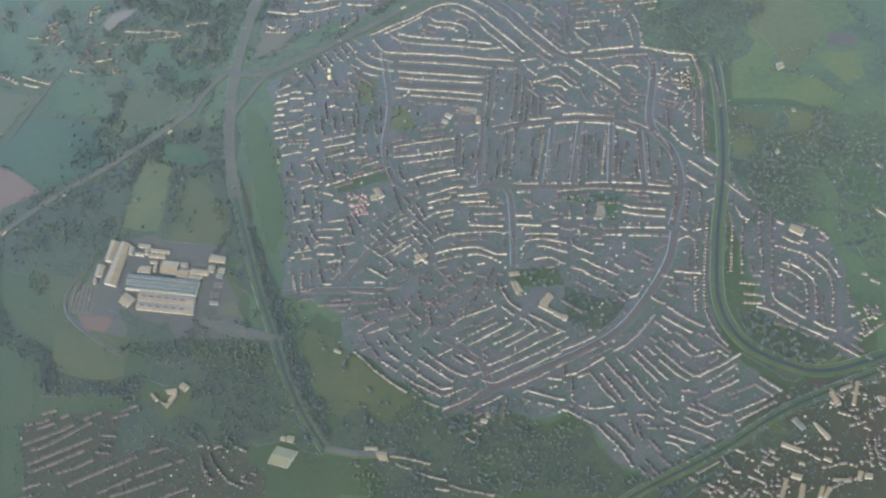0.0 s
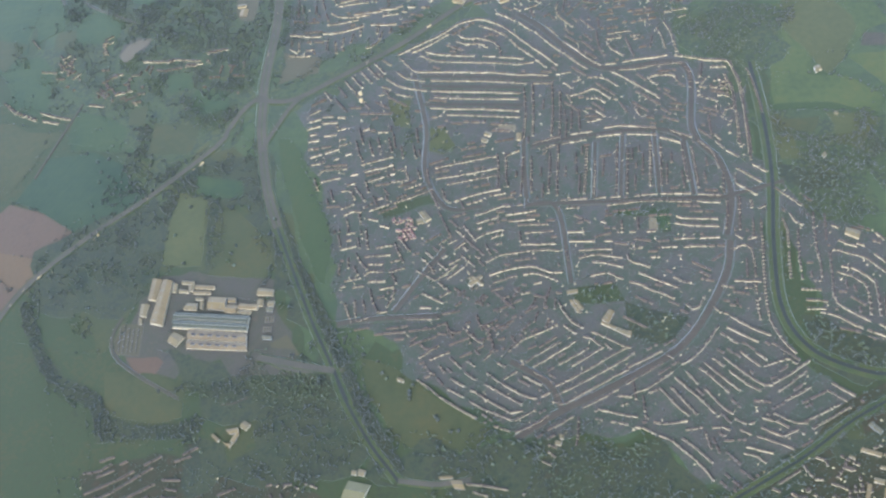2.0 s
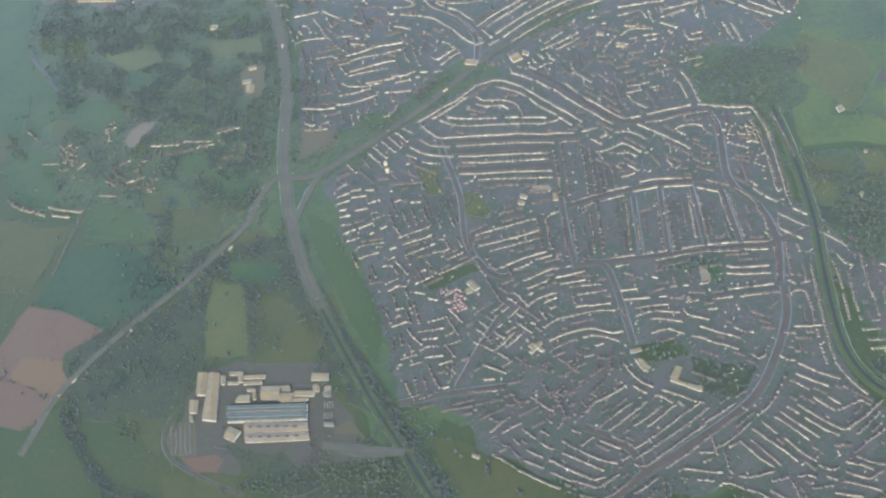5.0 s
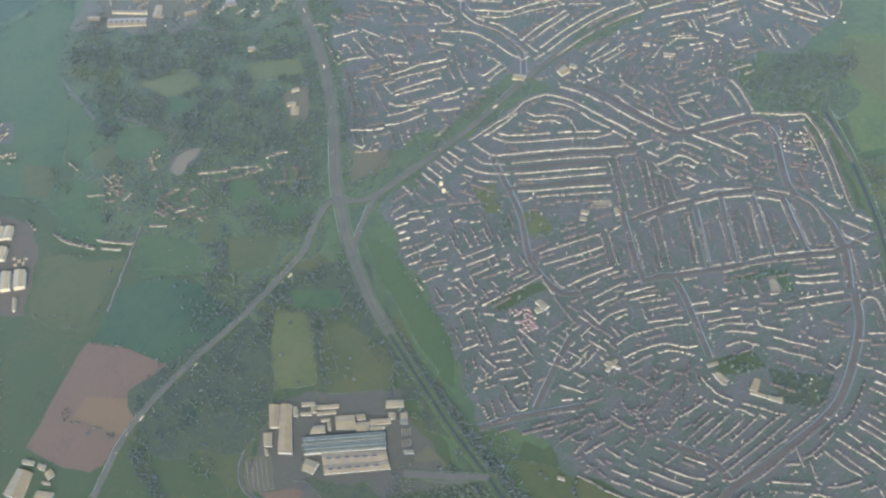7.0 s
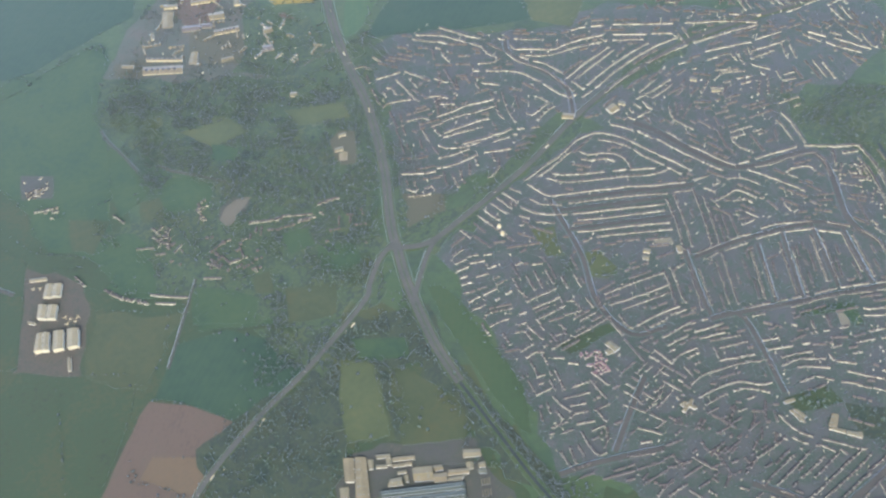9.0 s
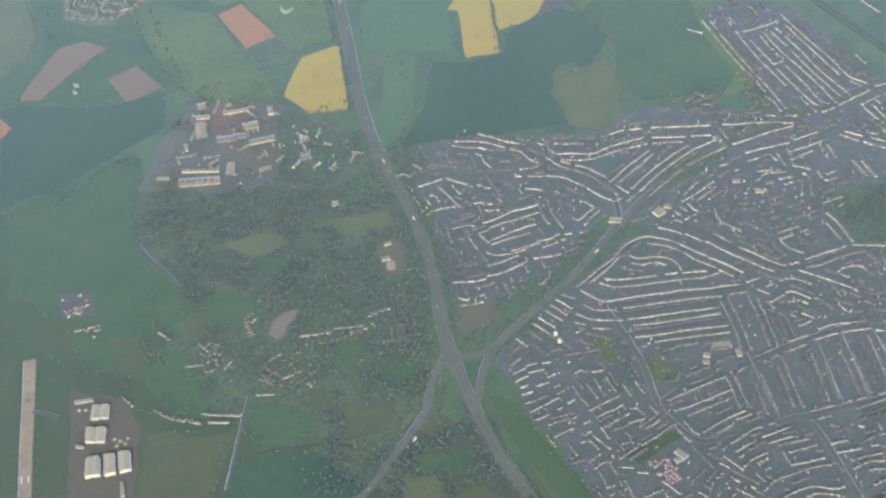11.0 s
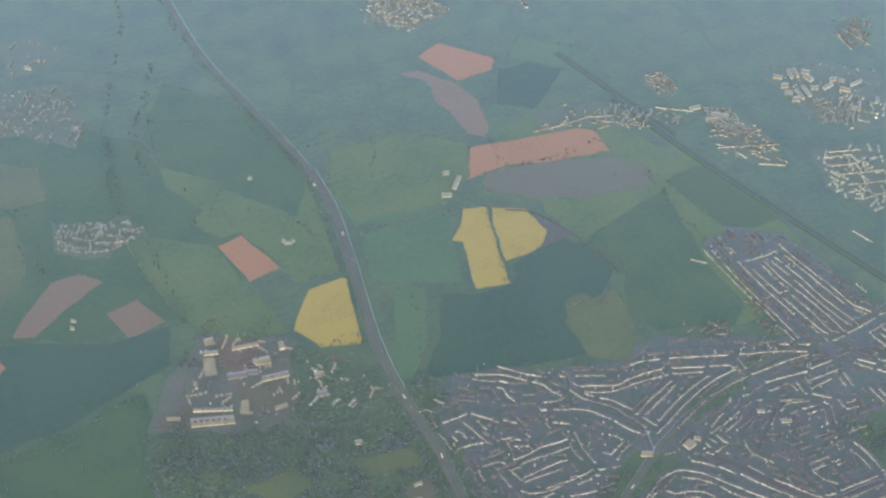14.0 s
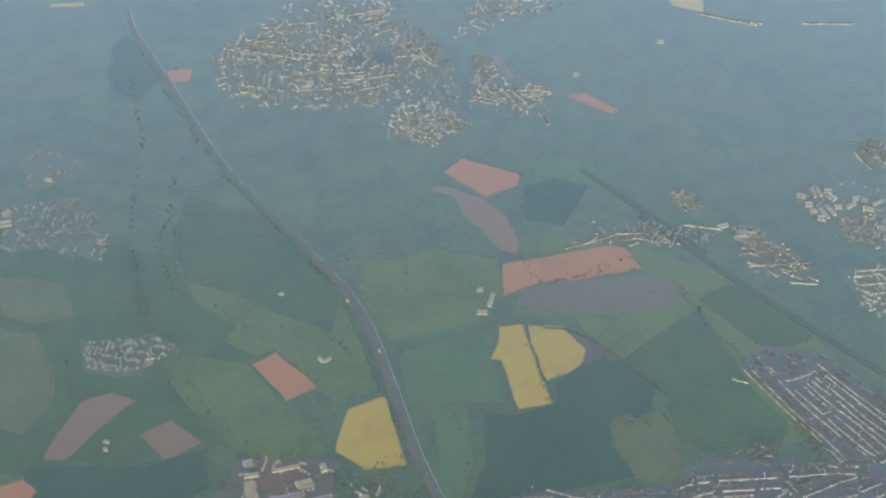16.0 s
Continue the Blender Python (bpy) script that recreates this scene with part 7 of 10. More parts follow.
terrace("m", (-136.5, 272.9), (-129.6, 269.8))
terrace("w", (-410.7, 581.9), (-403.6, 578.8), (-392.8, 574.5))
terrace("w", (-407.7, 574.8), (-398.8, 571.5))
terrace("s", (-439.5, 595.4), (-430.8, 587.2), (-414.9, 577.7))
terrace("w", (-378.6, 584.0), (-366.0, 579.9))
terrace("m", (-361.1, 590.3), (-347.8, 590.6))
terrace("v", (-371.7, 593.2), (-366.6, 588.4))
terrace("v", (-347.0, 580.6), (-344.6, 576.6))

terrace("d", (-357.5, 299.5), (-346.7, 303.0), (-331.9, 308.3), (-314.1, 316.3))
terrace("d", (-352.2, 295.6), (-343.9, 297.5), (-331.1, 303.7), (-319.0, 309.9))
terrace("d", (-352.3, 286.9), (-344.2, 289.8), (-332.8, 293.9), (-315.0, 300.8))
terrace("d", (-350.6, 281.6), (-339.9, 285.4), (-328.6, 289.5), (-314.2, 295.4))
terrace("d", (-352.8, 271.8), (-343.0, 274.6))
terrace("d", (-333.8, 280.2), (-324.0, 282.6), (-312.7, 286.7))
terrace("d", (-325.6, 272.1), (-316.1, 275.9), (-300.2, 282.4))
terrace("d", (-298.5, 282.3), (-287.4, 287.0))
terrace("d", (-279.2, 288.9), (-267.9, 291.9))
terrace("d", (-307.1, 266.6), (-295.1, 271.2), (-282.5, 276.1), (-269.7, 280.4), (-259.4, 283.1))
terrace("d", (-299.0, 263.8), (-284.6, 267.9), (-268.7, 272.6))
terrace("d", (-269.5, 261.3), (-261.0, 264.1), (-252.5, 266.5))
terrace("d", (-358.1, 264.0), (-345.3, 268.3))
terrace("d", (-330.0, 259.0), (-314.1, 264.0))
terrace("d", (-350.9, 309.0), (-342.9, 311.3))
terrace("d", (-358.9, 312.1), (-348.5, 312.8), (-341.2, 316.9))
terrace("d", (-337.3, 314.8), (-333.3, 316.3))
terrace("d", (-349.5, 318.3), (-342.7, 319.6))
terrace("d", (-248.8, 285.8), (-246.2, 277.8))
terrace("d", (-243.1, 285.4), (-240.6, 280.1))
terrace("d", (-243.7, 273.0), (-238.8, 270.0))
terrace("d", (-251.1, 291.1), (-247.8, 291.5))
terrace("d", (-241.0, 290.4), (-238.3, 290.2))
terrace("d", (-300.1, 315.7), (-292.6, 318.7))
terrace("d", (-304.8, 312.4), (-296.5, 314.3))
terrace("d", (-311.9, 302.3), (-303.1, 301.0))
terrace("d", (-309.3, 296.8), (-302.1, 294.6))
terrace("d", (-311.9, 291.8), (-303.1, 290.2))
terrace("w", (22.5, 257.0), (35.2, 263.3))
terrace("w", (36.8, 265.4), (39.1, 259.9), (42.5, 256.9), (45.9, 257.3))
terrace("w", (43.5, 269.0), (47.9, 266.5), (48.5, 264.6))
terrace("w", (48.4, 254.0), (51.9, 252.3))
terrace("w", (56.4, 261.6), (59.8, 259.5))
terrace("m", (18.5, 255.0), (21.2, 253.3))

# rows further off
far_terrace("w", (161.2, 820.7), (187.3, 814.7))
far_terrace("m", (158.1, 812.4), (190.8, 804.1))
far_terrace("w", (159.8, 799.1), (196.8, 789.7))
far_terrace("m", (161.5, 786.1), (192.4, 777.7))
far_terrace("w", (164.9, 768.2), (184.4, 766.9))
far_terrace("m", (198.5, 878.9), (213.9, 880.4))
far_terrace("w", (0.9, 765.2), (10.5, 756.6))
far_terrace("w", (-458.6, 614.0), (-453.2, 604.2))
far_terrace("m", (-441.7, 597.6), (-432.8, 587.8), (-415.2, 576.9))
far_terrace("w", (-413.7, 583.9), (-393.9, 574.7))
far_terrace("w", (-411.6, 576.8), (-403.4, 573.2))
far_terrace("w", (-378.8, 584.3), (-370.4, 581.1))
far_terrace("m", (-340.9, 615.4), (-328.5, 612.4), (-322.6, 612.9))
far_terrace("m", (-320.7, 613.0), (-301.2, 607.8))
far_terrace("w", (-295.3, 614.7), (-283.8, 614.9))
far_terrace("m", (-311.6, 604.9), (-304.2, 604.3))
far_terrace("m", (-374.5, 594.4), (-368.4, 589.0))
far_terrace("m", (-361.0, 589.2), (-353.4, 589.8))
far_terrace("m", (-416.7, 620.8), (-404.4, 617.4))
far_terrace("m", (-403.3, 622.4), (-395.3, 624.7))
far_terrace("m", (-427.0, 652.1), (-421.2, 643.8))
far_terrace("w", (-207.7, 1337.2), (-186.2, 1323.3), (-145.2, 1290.7))
far_terrace("m", (-210.0, 1321.7), (-176.9, 1300.0))
far_terrace("m", (-118.5, 1253.5), (-97.4, 1247.2))
far_terrace("w", (-110.2, 1327.1), (-90.4, 1308.0), (-87.8, 1284.6))
far_terrace("w", (-40.6, 1294.2), (-34.5, 1252.6), (-21.4, 1227.9))
far_terrace("m", (-42.2, 1283.5), (-37.6, 1259.3), (-37.7, 1232.2))
far_terrace("w", (-79.4, 1350.2), (-55.2, 1347.9), (-31.6, 1343.6))
far_terrace("m", (-101.9, 1236.4), (-68.3, 1231.5))
far_terrace("w", (25.3, 1167.2), (28.4, 1138.5))
far_terrace("m", (4.4, 1168.3), (21.8, 1166.5), (55.0, 1153.3))
far_terrace("w", (31.7, 1122.2), (31.2, 1104.8))
far_terrace("w", (281.3, 1216.3), (300.3, 1196.7), (326.8, 1178.0))
far_terrace("m", (369.5, 1161.4), (421.1, 1141.3))
far_terrace("m", (-180.2, 1340.9), (-140.6, 1318.7))
far_terrace("m", (-160.3, 1346.7), (-139.0, 1355.7), (-105.0, 1348.3))
far_terrace("m", (-159.0, 1269.5), (-120.6, 1262.8))
far_terrace("m", (-215.5, 1271.1), (-179.0, 1246.4))
far_terrace("m", (-126.1, 1220.3), (-85.5, 1219.5))
far_terrace("m", (-59.8, 1307.4), (-34.0, 1309.0))
far_terrace("m", (-74.7, 1164.9), (-61.7, 1130.7))
far_terrace("m", (-99.1, 1136.4), (-60.8, 1144.7))
far_terrace("m", (-12.9, 1170.1), (10.5, 1150.7))
far_terrace("w", (275.2, 961.7), (271.4, 932.9))
far_terrace("m", (291.0, 964.7), (289.6, 932.7))
far_terrace("w", (169.9, 824.7), (193.0, 818.1))
far_terrace("m", (160.8, 810.0), (181.9, 804.8))
far_terrace("m", (-42.1, 943.3), (-10.3, 941.8), (12.4, 942.6))
far_terrace("m", (13.7, 935.7), (45.3, 914.8))
far_terrace("w", (67.4, 931.0), (91.6, 915.4))
far_terrace("w", (105.2, 909.8), (120.2, 898.0))
far_terrace("m", (90.3, 880.6), (134.7, 869.9))
far_terrace("m", (90.7, 865.2), (136.9, 849.8))
far_terrace("w", (108.7, 835.4), (126.9, 825.6))
far_terrace("m", (78.8, 966.0), (86.3, 946.2))
far_terrace("m", (90.2, 969.9), (97.6, 949.9))
far_terrace("w", (-195.4, 729.6), (-178.8, 722.7), (-169.0, 714.8), (-163.5, 710.3))
far_terrace("m", (-178.1, 730.3), (-170.1, 723.1), (-162.2, 715.9), (-153.8, 710.2))
far_terrace("w", (-161.7, 708.5), (-157.0, 704.3))
far_terrace("m", (-198.4, 726.9), (-188.1, 720.4), (-180.8, 717.4))
far_terrace("w", (-180.8, 717.4), (-176.7, 713.5))
far_terrace("w", (-185.5, 713.8), (-182.5, 710.4), (-182.4, 703.9), (-179.8, 697.4))
far_terrace("w", (-154.8, 702.3), (-153.2, 695.7), (-148.9, 690.6))
far_terrace("m", (-162.1, 689.0), (-152.5, 686.7), (-147.8, 688.0))
far_terrace("w", (-141.6, 705.7), (-137.8, 702.5))
far_terrace("m", (-131.9, 701.2), (-111.9, 692.9))
far_terrace("w", (-135.8, 696.7), (-133.4, 692.4), (-124.3, 688.7), (-109.9, 682.7), (-103.3, 683.3), (-96.6, 683.9), (-85.9, 683.9), (-74.6, 682.5))
far_terrace("m", (-132.4, 686.6), (-121.2, 680.9), (-109.7, 678.3), (-98.9, 678.8), (-86.4, 678.0), (-72.1, 676.5))
far_terrace("w", (-133.0, 685.2), (-128.0, 679.9), (-118.6, 672.3), (-113.4, 664.8), (-109.9, 660.2))
far_terrace("w", (-140.9, 691.7), (-135.8, 681.5), (-129.7, 675.7), (-120.9, 666.8), (-116.3, 658.0), (-109.1, 644.1))
far_terrace("w", (-166.4, 688.7), (-166.8, 684.5), (-162.5, 682.7))
far_terrace("m", (-158.9, 681.3), (-144.5, 675.4), (-136.2, 670.4), (-132.1, 665.0), (-127.9, 660.1))
far_terrace("w", (-125.3, 656.4), (-120.7, 647.8), (-115.2, 641.4))
far_terrace("w", (-232.5, 701.2), (-224.3, 701.1), (-215.9, 701.4))
far_terrace("w", (-211.9, 700.8), (-207.3, 696.3), (-201.1, 690.6))
far_terrace("m", (-219.8, 696.1), (-216.4, 688.3), (-214.4, 682.3))
far_terrace("m", (-210.3, 693.8), (-208.1, 685.0))
far_terrace("u", (-237.9, 706.1), (-237.9, 699.8))
far_terrace("w", (-237.8, 693.9), (-236.9, 688.3), (-236.2, 680.8))
far_terrace("w", (-227.6, 691.4), (-224.2, 689.4), (-223.1, 683.2))
far_terrace("m", (-230.5, 688.9), (-230.1, 681.9))
far_terrace("m", (-235.1, 675.7), (-230.4, 677.4), (-222.3, 677.2), (-214.7, 675.7))
far_terrace("w", (-194.1, 687.2), (-186.1, 680.7))
far_terrace("w", (-202.0, 673.6), (-195.7, 671.6), (-190.9, 668.1))
far_terrace("m", (-185.8, 670.7), (-183.7, 667.7))
far_terrace("m", (-197.0, 664.9), (-187.5, 661.0))
far_terrace("w", (-201.7, 655.5), (-191.6, 655.5), (-180.7, 657.2), (-170.8, 656.3), (-160.8, 655.8))
far_terrace("m", (-199.7, 650.2), (-189.4, 650.5), (-177.5, 649.8), (-165.2, 649.9))
far_terrace("m", (-208.3, 648.6), (-200.2, 648.8))
far_terrace("w", (-201.4, 640.3), (-188.9, 641.3), (-176.6, 641.8), (-168.7, 641.1))
far_terrace("m", (-202.7, 636.9), (-190.6, 637.0), (-174.8, 636.1))
far_terrace("w", (-173.7, 628.6), (-166.4, 626.7), (-160.0, 627.6))
far_terrace("w", (-192.3, 627.3), (-182.5, 626.8), (-174.6, 626.5))
far_terrace("u", (-161.3, 652.4), (-162.2, 644.1), (-160.5, 638.3))
far_terrace("m", (-154.5, 659.0), (-155.3, 648.9), (-155.0, 639.6), (-153.5, 631.5))
far_terrace("w", (-154.4, 626.3), (-148.9, 625.1))
far_terrace("m", (-145.2, 624.1), (-140.4, 623.1))
far_terrace("m", (-158.6, 623.1), (-154.3, 621.8))
far_terrace("m", (-172.3, 622.2), (-160.4, 621.8))
far_terrace("w", (-144.7, 637.0), (-141.1, 634.0), (-133.4, 637.5), (-128.4, 639.6))
far_terrace("m", (-139.4, 628.3), (-133.5, 632.4), (-126.0, 635.5))
far_terrace("m", (-131.8, 646.1), (-128.0, 640.4))
far_terrace("m", (-168.9, 673.7), (-168.0, 668.6))
far_terrace("w", (-164.7, 672.0), (-156.1, 667.4))
far_terrace("m", (-229.9, 721.2), (-225.5, 715.6))
far_terrace("m", (-244.2, 715.7), (-238.1, 715.3), (-234.5, 711.1))
far_terrace("m", (-214.4, 682.3), (-212.5, 676.3), (-209.2, 671.9))
far_terrace("u", (-199.4, 669.4), (-199.8, 662.9))
far_terrace("m", (-222.9, 658.5), (-213.0, 658.1), (-208.0, 655.0))
far_terrace("m", (-206.9, 647.0), (-204.1, 638.4))
far_terrace("u", (-226.1, 657.3), (-226.5, 648.5))
far_terrace("m", (-214.7, 647.7), (-212.7, 636.9))
far_terrace("d", (-176.8, 694.5), (-167.7, 690.8))
far_terrace("d", (-185.7, 692.8), (-182.8, 673.1))
far_terrace("d", (-218.7, 717.1), (-204.9, 708.7))
far_terrace("w", (-92.1, 694.2), (-83.6, 694.0), (-71.8, 691.4))
far_terrace("w", (-63.4, 689.0), (-53.0, 685.3), (-41.9, 681.2), (-22.7, 674.4))
far_terrace("w", (-16.0, 672.2), (-6.0, 668.6))
far_terrace("w", (-4.7, 668.6), (10.2, 663.6), (27.9, 655.7))
far_terrace("w", (-66.2, 680.1), (-44.1, 672.1))
far_terrace("w", (-41.0, 671.4), (-28.2, 666.7))
far_terrace("m", (-68.3, 675.5), (-47.9, 668.7))
far_terrace("w", (-109.2, 655.1), (-96.7, 661.7), (-85.4, 666.2), (-73.4, 671.0))
far_terrace("m", (-103.9, 652.9), (-91.0, 658.3), (-69.7, 667.9))
far_terrace("w", (-98.3, 644.9), (-83.2, 652.4), (-65.1, 659.4), (-46.3, 664.8))
far_terrace("w", (-94.0, 640.5), (-78.9, 648.0), (-58.2, 656.1), (-43.6, 659.8), (-27.5, 662.0))
far_terrace("w", (-89.3, 634.4), (-76.1, 640.5), (-58.3, 647.0), (-41.5, 650.8), (-23.3, 653.1))
far_terrace("w", (-17.9, 653.6), (-3.6, 653.7), (11.7, 654.0), (26.4, 653.0))
far_terrace("w", (-13.1, 643.5), (1.3, 642.4), (17.6, 640.6))
far_terrace("m", (-14.8, 636.1), (0.3, 636.3), (3.0, 629.3))
far_terrace("m", (6.3, 635.5), (6.4, 623.6))
far_terrace("m", (14.5, 636.4), (14.6, 629.4))
far_terrace("w", (22.4, 641.4), (31.1, 641.6), (40.0, 641.8))
far_terrace("w", (15.8, 633.2), (28.5, 632.8), (39.8, 633.6))
far_terrace("m", (12.3, 626.6), (30.4, 628.3))
far_terrace("m", (-19.6, 669.2), (-18.8, 657.8))
far_terrace("m", (-24.8, 664.7), (-23.7, 656.6))
far_terrace("m", (-68.1, 626.3), (-58.1, 631.6), (-54.1, 633.7))
far_terrace("m", (-71.4, 622.0), (-58.4, 624.9), (-43.2, 630.2))
far_terrace("m", (-62.0, 619.2), (-49.7, 623.0), (-44.1, 625.9))
far_terrace("w", (-105.1, 636.2), (-99.1, 638.5))
far_terrace("m", (-114.4, 638.5), (-107.4, 640.3))
far_terrace("w", (-106.7, 651.4), (-102.5, 644.0))
far_terrace("m", (-74.7, 618.7), (-71.1, 613.2))
far_terrace("w", (-68.4, 618.7), (-66.5, 612.4), (-62.9, 611.4))
far_terrace("w", (-79.0, 616.4), (-77.6, 610.8))
far_terrace("w", (-34.2, 639.8), (-30.0, 639.7))
far_terrace("m", (-27.2, 632.6), (-23.2, 632.1))
far_terrace("w", (-31.8, 626.1), (-28.5, 624.2))
far_terrace("m", (-13.6, 626.0), (1.3, 622.0))
far_terrace("m", (-17.4, 618.6), (-9.2, 622.1), (5.6, 618.1))
far_terrace("w", (-2.8, 614.2), (7.3, 613.3))
far_terrace("m", (-2.1, 609.2), (5.0, 609.0))
far_terrace("m", (-12.6, 614.1), (-7.2, 613.9))
far_terrace("w", (-22.3, 613.3), (-16.4, 610.9))
far_terrace("u", (-20.9, 620.1), (-30.6, 611.0))
far_terrace("w", (11.2, 622.2), (19.7, 615.0))
far_terrace("w", (13.9, 613.7), (15.5, 610.4))
far_terrace("u", (17.2, 609.7), (11.7, 596.4))
far_terrace("u", (11.6, 609.4), (4.7, 596.7))
far_terrace("m", (24.0, 611.2), (24.2, 605.3))
far_terrace("w", (27.8, 606.4), (35.4, 606.5))
far_terrace("w", (25.2, 601.8), (32.6, 601.3))
far_terrace("m", (36.8, 632.1), (35.7, 622.3))
far_terrace("m", (41.6, 629.1), (40.8, 615.9))
far_terrace("w", (-237.4, 617.8), (-230.3, 615.9), (-225.1, 613.9))
far_terrace("w", (-222.2, 613.2), (-217.7, 612.8))
far_terrace("w", (-237.3, 605.1), (-233.4, 602.1))
far_terrace("m", (-231.4, 609.7), (-231.0, 601.1))
far_terrace("m", (-226.5, 601.7), (-221.8, 601.7), (-220.7, 599.4))
far_terrace("m", (-238.2, 599.4), (-229.3, 597.2), (-223.0, 596.5))
far_terrace("w", (-207.9, 631.6), (-202.3, 627.4), (-191.2, 624.9), (-183.2, 625.1))
far_terrace("m", (-211.2, 621.7), (-200.6, 621.3), (-188.3, 622.2))
far_terrace("w", (-214.2, 614.7), (-205.7, 613.2), (-197.5, 613.8), (-187.8, 615.2))
far_terrace("m", (-206.0, 605.3), (-205.8, 600.5), (-205.2, 594.1))
far_terrace("u", (-211.0, 609.6), (-211.7, 600.5))
far_terrace("u", (-199.9, 607.6), (-201.3, 601.0))
far_terrace("u", (-193.2, 609.7), (-195.3, 602.4))
far_terrace("m", (-188.1, 612.5), (-188.1, 607.6))
far_terrace("m", (-180.8, 615.8), (-175.3, 614.6))
far_terrace("w", (-174.7, 614.3), (-164.2, 612.5))
far_terrace("m", (-185.0, 595.5), (-180.6, 596.5), (-175.9, 600.4), (-173.8, 606.7))
far_terrace("u", (-176.2, 612.5), (-177.0, 605.6))
far_terrace("w", (15.4, 769.5), (16.6, 751.4), (18.7, 732.6), (20.9, 714.7), (23.8, 702.8), (24.6, 691.3))
far_terrace("w", (20.8, 767.3), (21.7, 752.3), (23.5, 728.7), (26.9, 704.4), (29.9, 684.4), (30.9, 669.7))
far_terrace("w", (33.1, 749.4), (33.7, 737.9), (35.9, 717.4), (38.7, 701.3), (41.0, 688.6))
far_terrace("w", (38.6, 737.7), (40.3, 725.9), (42.5, 712.8))
far_terrace("w", (42.0, 710.1), (51.3, 709.7))
far_terrace("m", (47.1, 739.1), (48.2, 726.3), (50.2, 714.4))
far_terrace("w", (71.5, 752.1), (75.8, 728.2), (80.7, 707.7), (83.9, 693.0))
far_terrace("m", (69.4, 740.3), (72.6, 722.1))
far_terrace("w", (73.6, 719.8), (77.6, 698.1), (80.8, 681.9))
far_terrace("w", (61.0, 741.9), (66.1, 718.7), (70.2, 692.8), (76.0, 671.0), (78.0, 662.6))
far_terrace("w", (56.5, 739.5), (60.8, 717.3), (65.0, 691.5), (68.3, 677.1), (72.4, 662.1))
far_terrace("w", (50.9, 741.9), (53.9, 718.9), (59.2, 697.4), (62.8, 679.4), (65.2, 661.1))
far_terrace("m", (50.0, 705.5), (54.2, 684.2), (56.3, 665.9), (60.8, 661.2))
far_terrace("w", (43.1, 705.4), (46.4, 686.3), (50.2, 668.5), (53.3, 662.1))
far_terrace("m", (45.0, 675.3), (48.9, 658.2))
far_terrace("m", (37.6, 747.5), (50.8, 746.3), (67.6, 747.4))
far_terrace("m", (32.8, 765.3), (32.7, 755.9))
far_terrace("m", (34.7, 764.5), (35.9, 753.2))
far_terrace("w", (53.5, 769.4), (56.2, 756.7))
far_terrace("w", (84.1, 689.4), (86.8, 678.2), (93.2, 669.6))
far_terrace("m", (84.7, 674.4), (91.0, 665.9))
far_terrace("w", (66.4, 657.8), (78.5, 659.6), (93.3, 662.0))
far_terrace("w", (52.3, 656.2), (61.5, 656.9))
far_terrace("w", (98.5, 663.3), (106.7, 663.4))
far_terrace("m", (80.7, 651.8), (96.0, 655.1))
far_terrace("w", (81.2, 648.8), (83.8, 638.1))
far_terrace("w", (87.9, 648.8), (90.2, 635.4))
far_terrace("w", (92.3, 652.7), (94.2, 642.2))
far_terrace("m", (23.2, 684.3), (25.6, 678.7))
far_terrace("m", (26.2, 677.4), (26.8, 668.5))
far_terrace("w", (15.1, 668.9), (20.3, 666.1))
far_terrace("w", (27.5, 663.2), (34.4, 659.7))
far_terrace("w", (100.9, 694.9), (102.8, 686.3))
far_terrace("w", (132.5, 742.1), (137.9, 727.0))
far_terrace("w", (31.4, 541.4), (38.3, 539.4), (45.9, 537.4), (48.2, 532.4))
far_terrace("v", (48.1, 530.3), (49.6, 520.9), (49.6, 502.9), (46.5, 464.2))
far_terrace("v", (42.4, 527.9), (44.6, 514.8), (44.2, 499.2))
far_terrace("u", (56.5, 529.2), (58.5, 515.2), (59.6, 492.7))
far_terrace("m", (35.8, 534.3), (40.3, 534.1))
far_terrace("m", (142.7, 440.5), (144.8, 438.3))
far_terrace("w", (58.1, 634.9), (65.5, 628.1))
far_terrace("w", (53.7, 633.7), (62.1, 624.4))
far_terrace("w", (65.0, 621.9), (73.7, 613.6), (81.1, 607.4))
far_terrace("w", (71.8, 623.7), (80.4, 615.4), (88.9, 607.2))
far_terrace("m", (82.8, 625.9), (87.3, 615.3))
far_terrace("m", (90.6, 620.4), (92.0, 609.4), (95.6, 605.6))
far_terrace("v", (104.9, 617.7), (99.3, 609.1))
far_terrace("v", (55.5, 607.3), (57.3, 591.9))
far_terrace("v", (50.2, 610.8), (52.5, 594.5))
far_terrace("v", (98.8, 598.9), (102.5, 602.8))
far_terrace("s", (-342.2, 615.4), (-323.6, 611.6))
far_terrace("w", (-311.1, 606.2), (-299.8, 604.9))
far_terrace("s", (-296.5, 613.7), (-280.9, 614.4))
far_terrace("v", (-296.3, 607.9), (-294.5, 604.9))
far_terrace("w", (-393.4, 609.5), (-389.2, 612.8))
far_terrace("m", (-362.7, 607.0), (-355.1, 606.8))
far_terrace("m", (-349.8, 603.7), (-346.0, 603.9))
far_terrace("w", (71.3, 629.2), (78.1, 623.5))
far_terrace("m", (-18.7, 703.9), (-14.7, 698.6))
far_terrace("m", (-21.9, 694.9), (-16.4, 692.5))
far_terrace("m", (-205.5, 1334.4), (-192.0, 1322.5), (-180.5, 1313.6))
far_terrace("m", (-180.5, 1310.0), (-174.6, 1296.9))
far_terrace("m", (-184.5, 1345.2), (-161.7, 1334.0))
far_terrace("m", (-179.2, 1334.1), (-168.0, 1324.1))
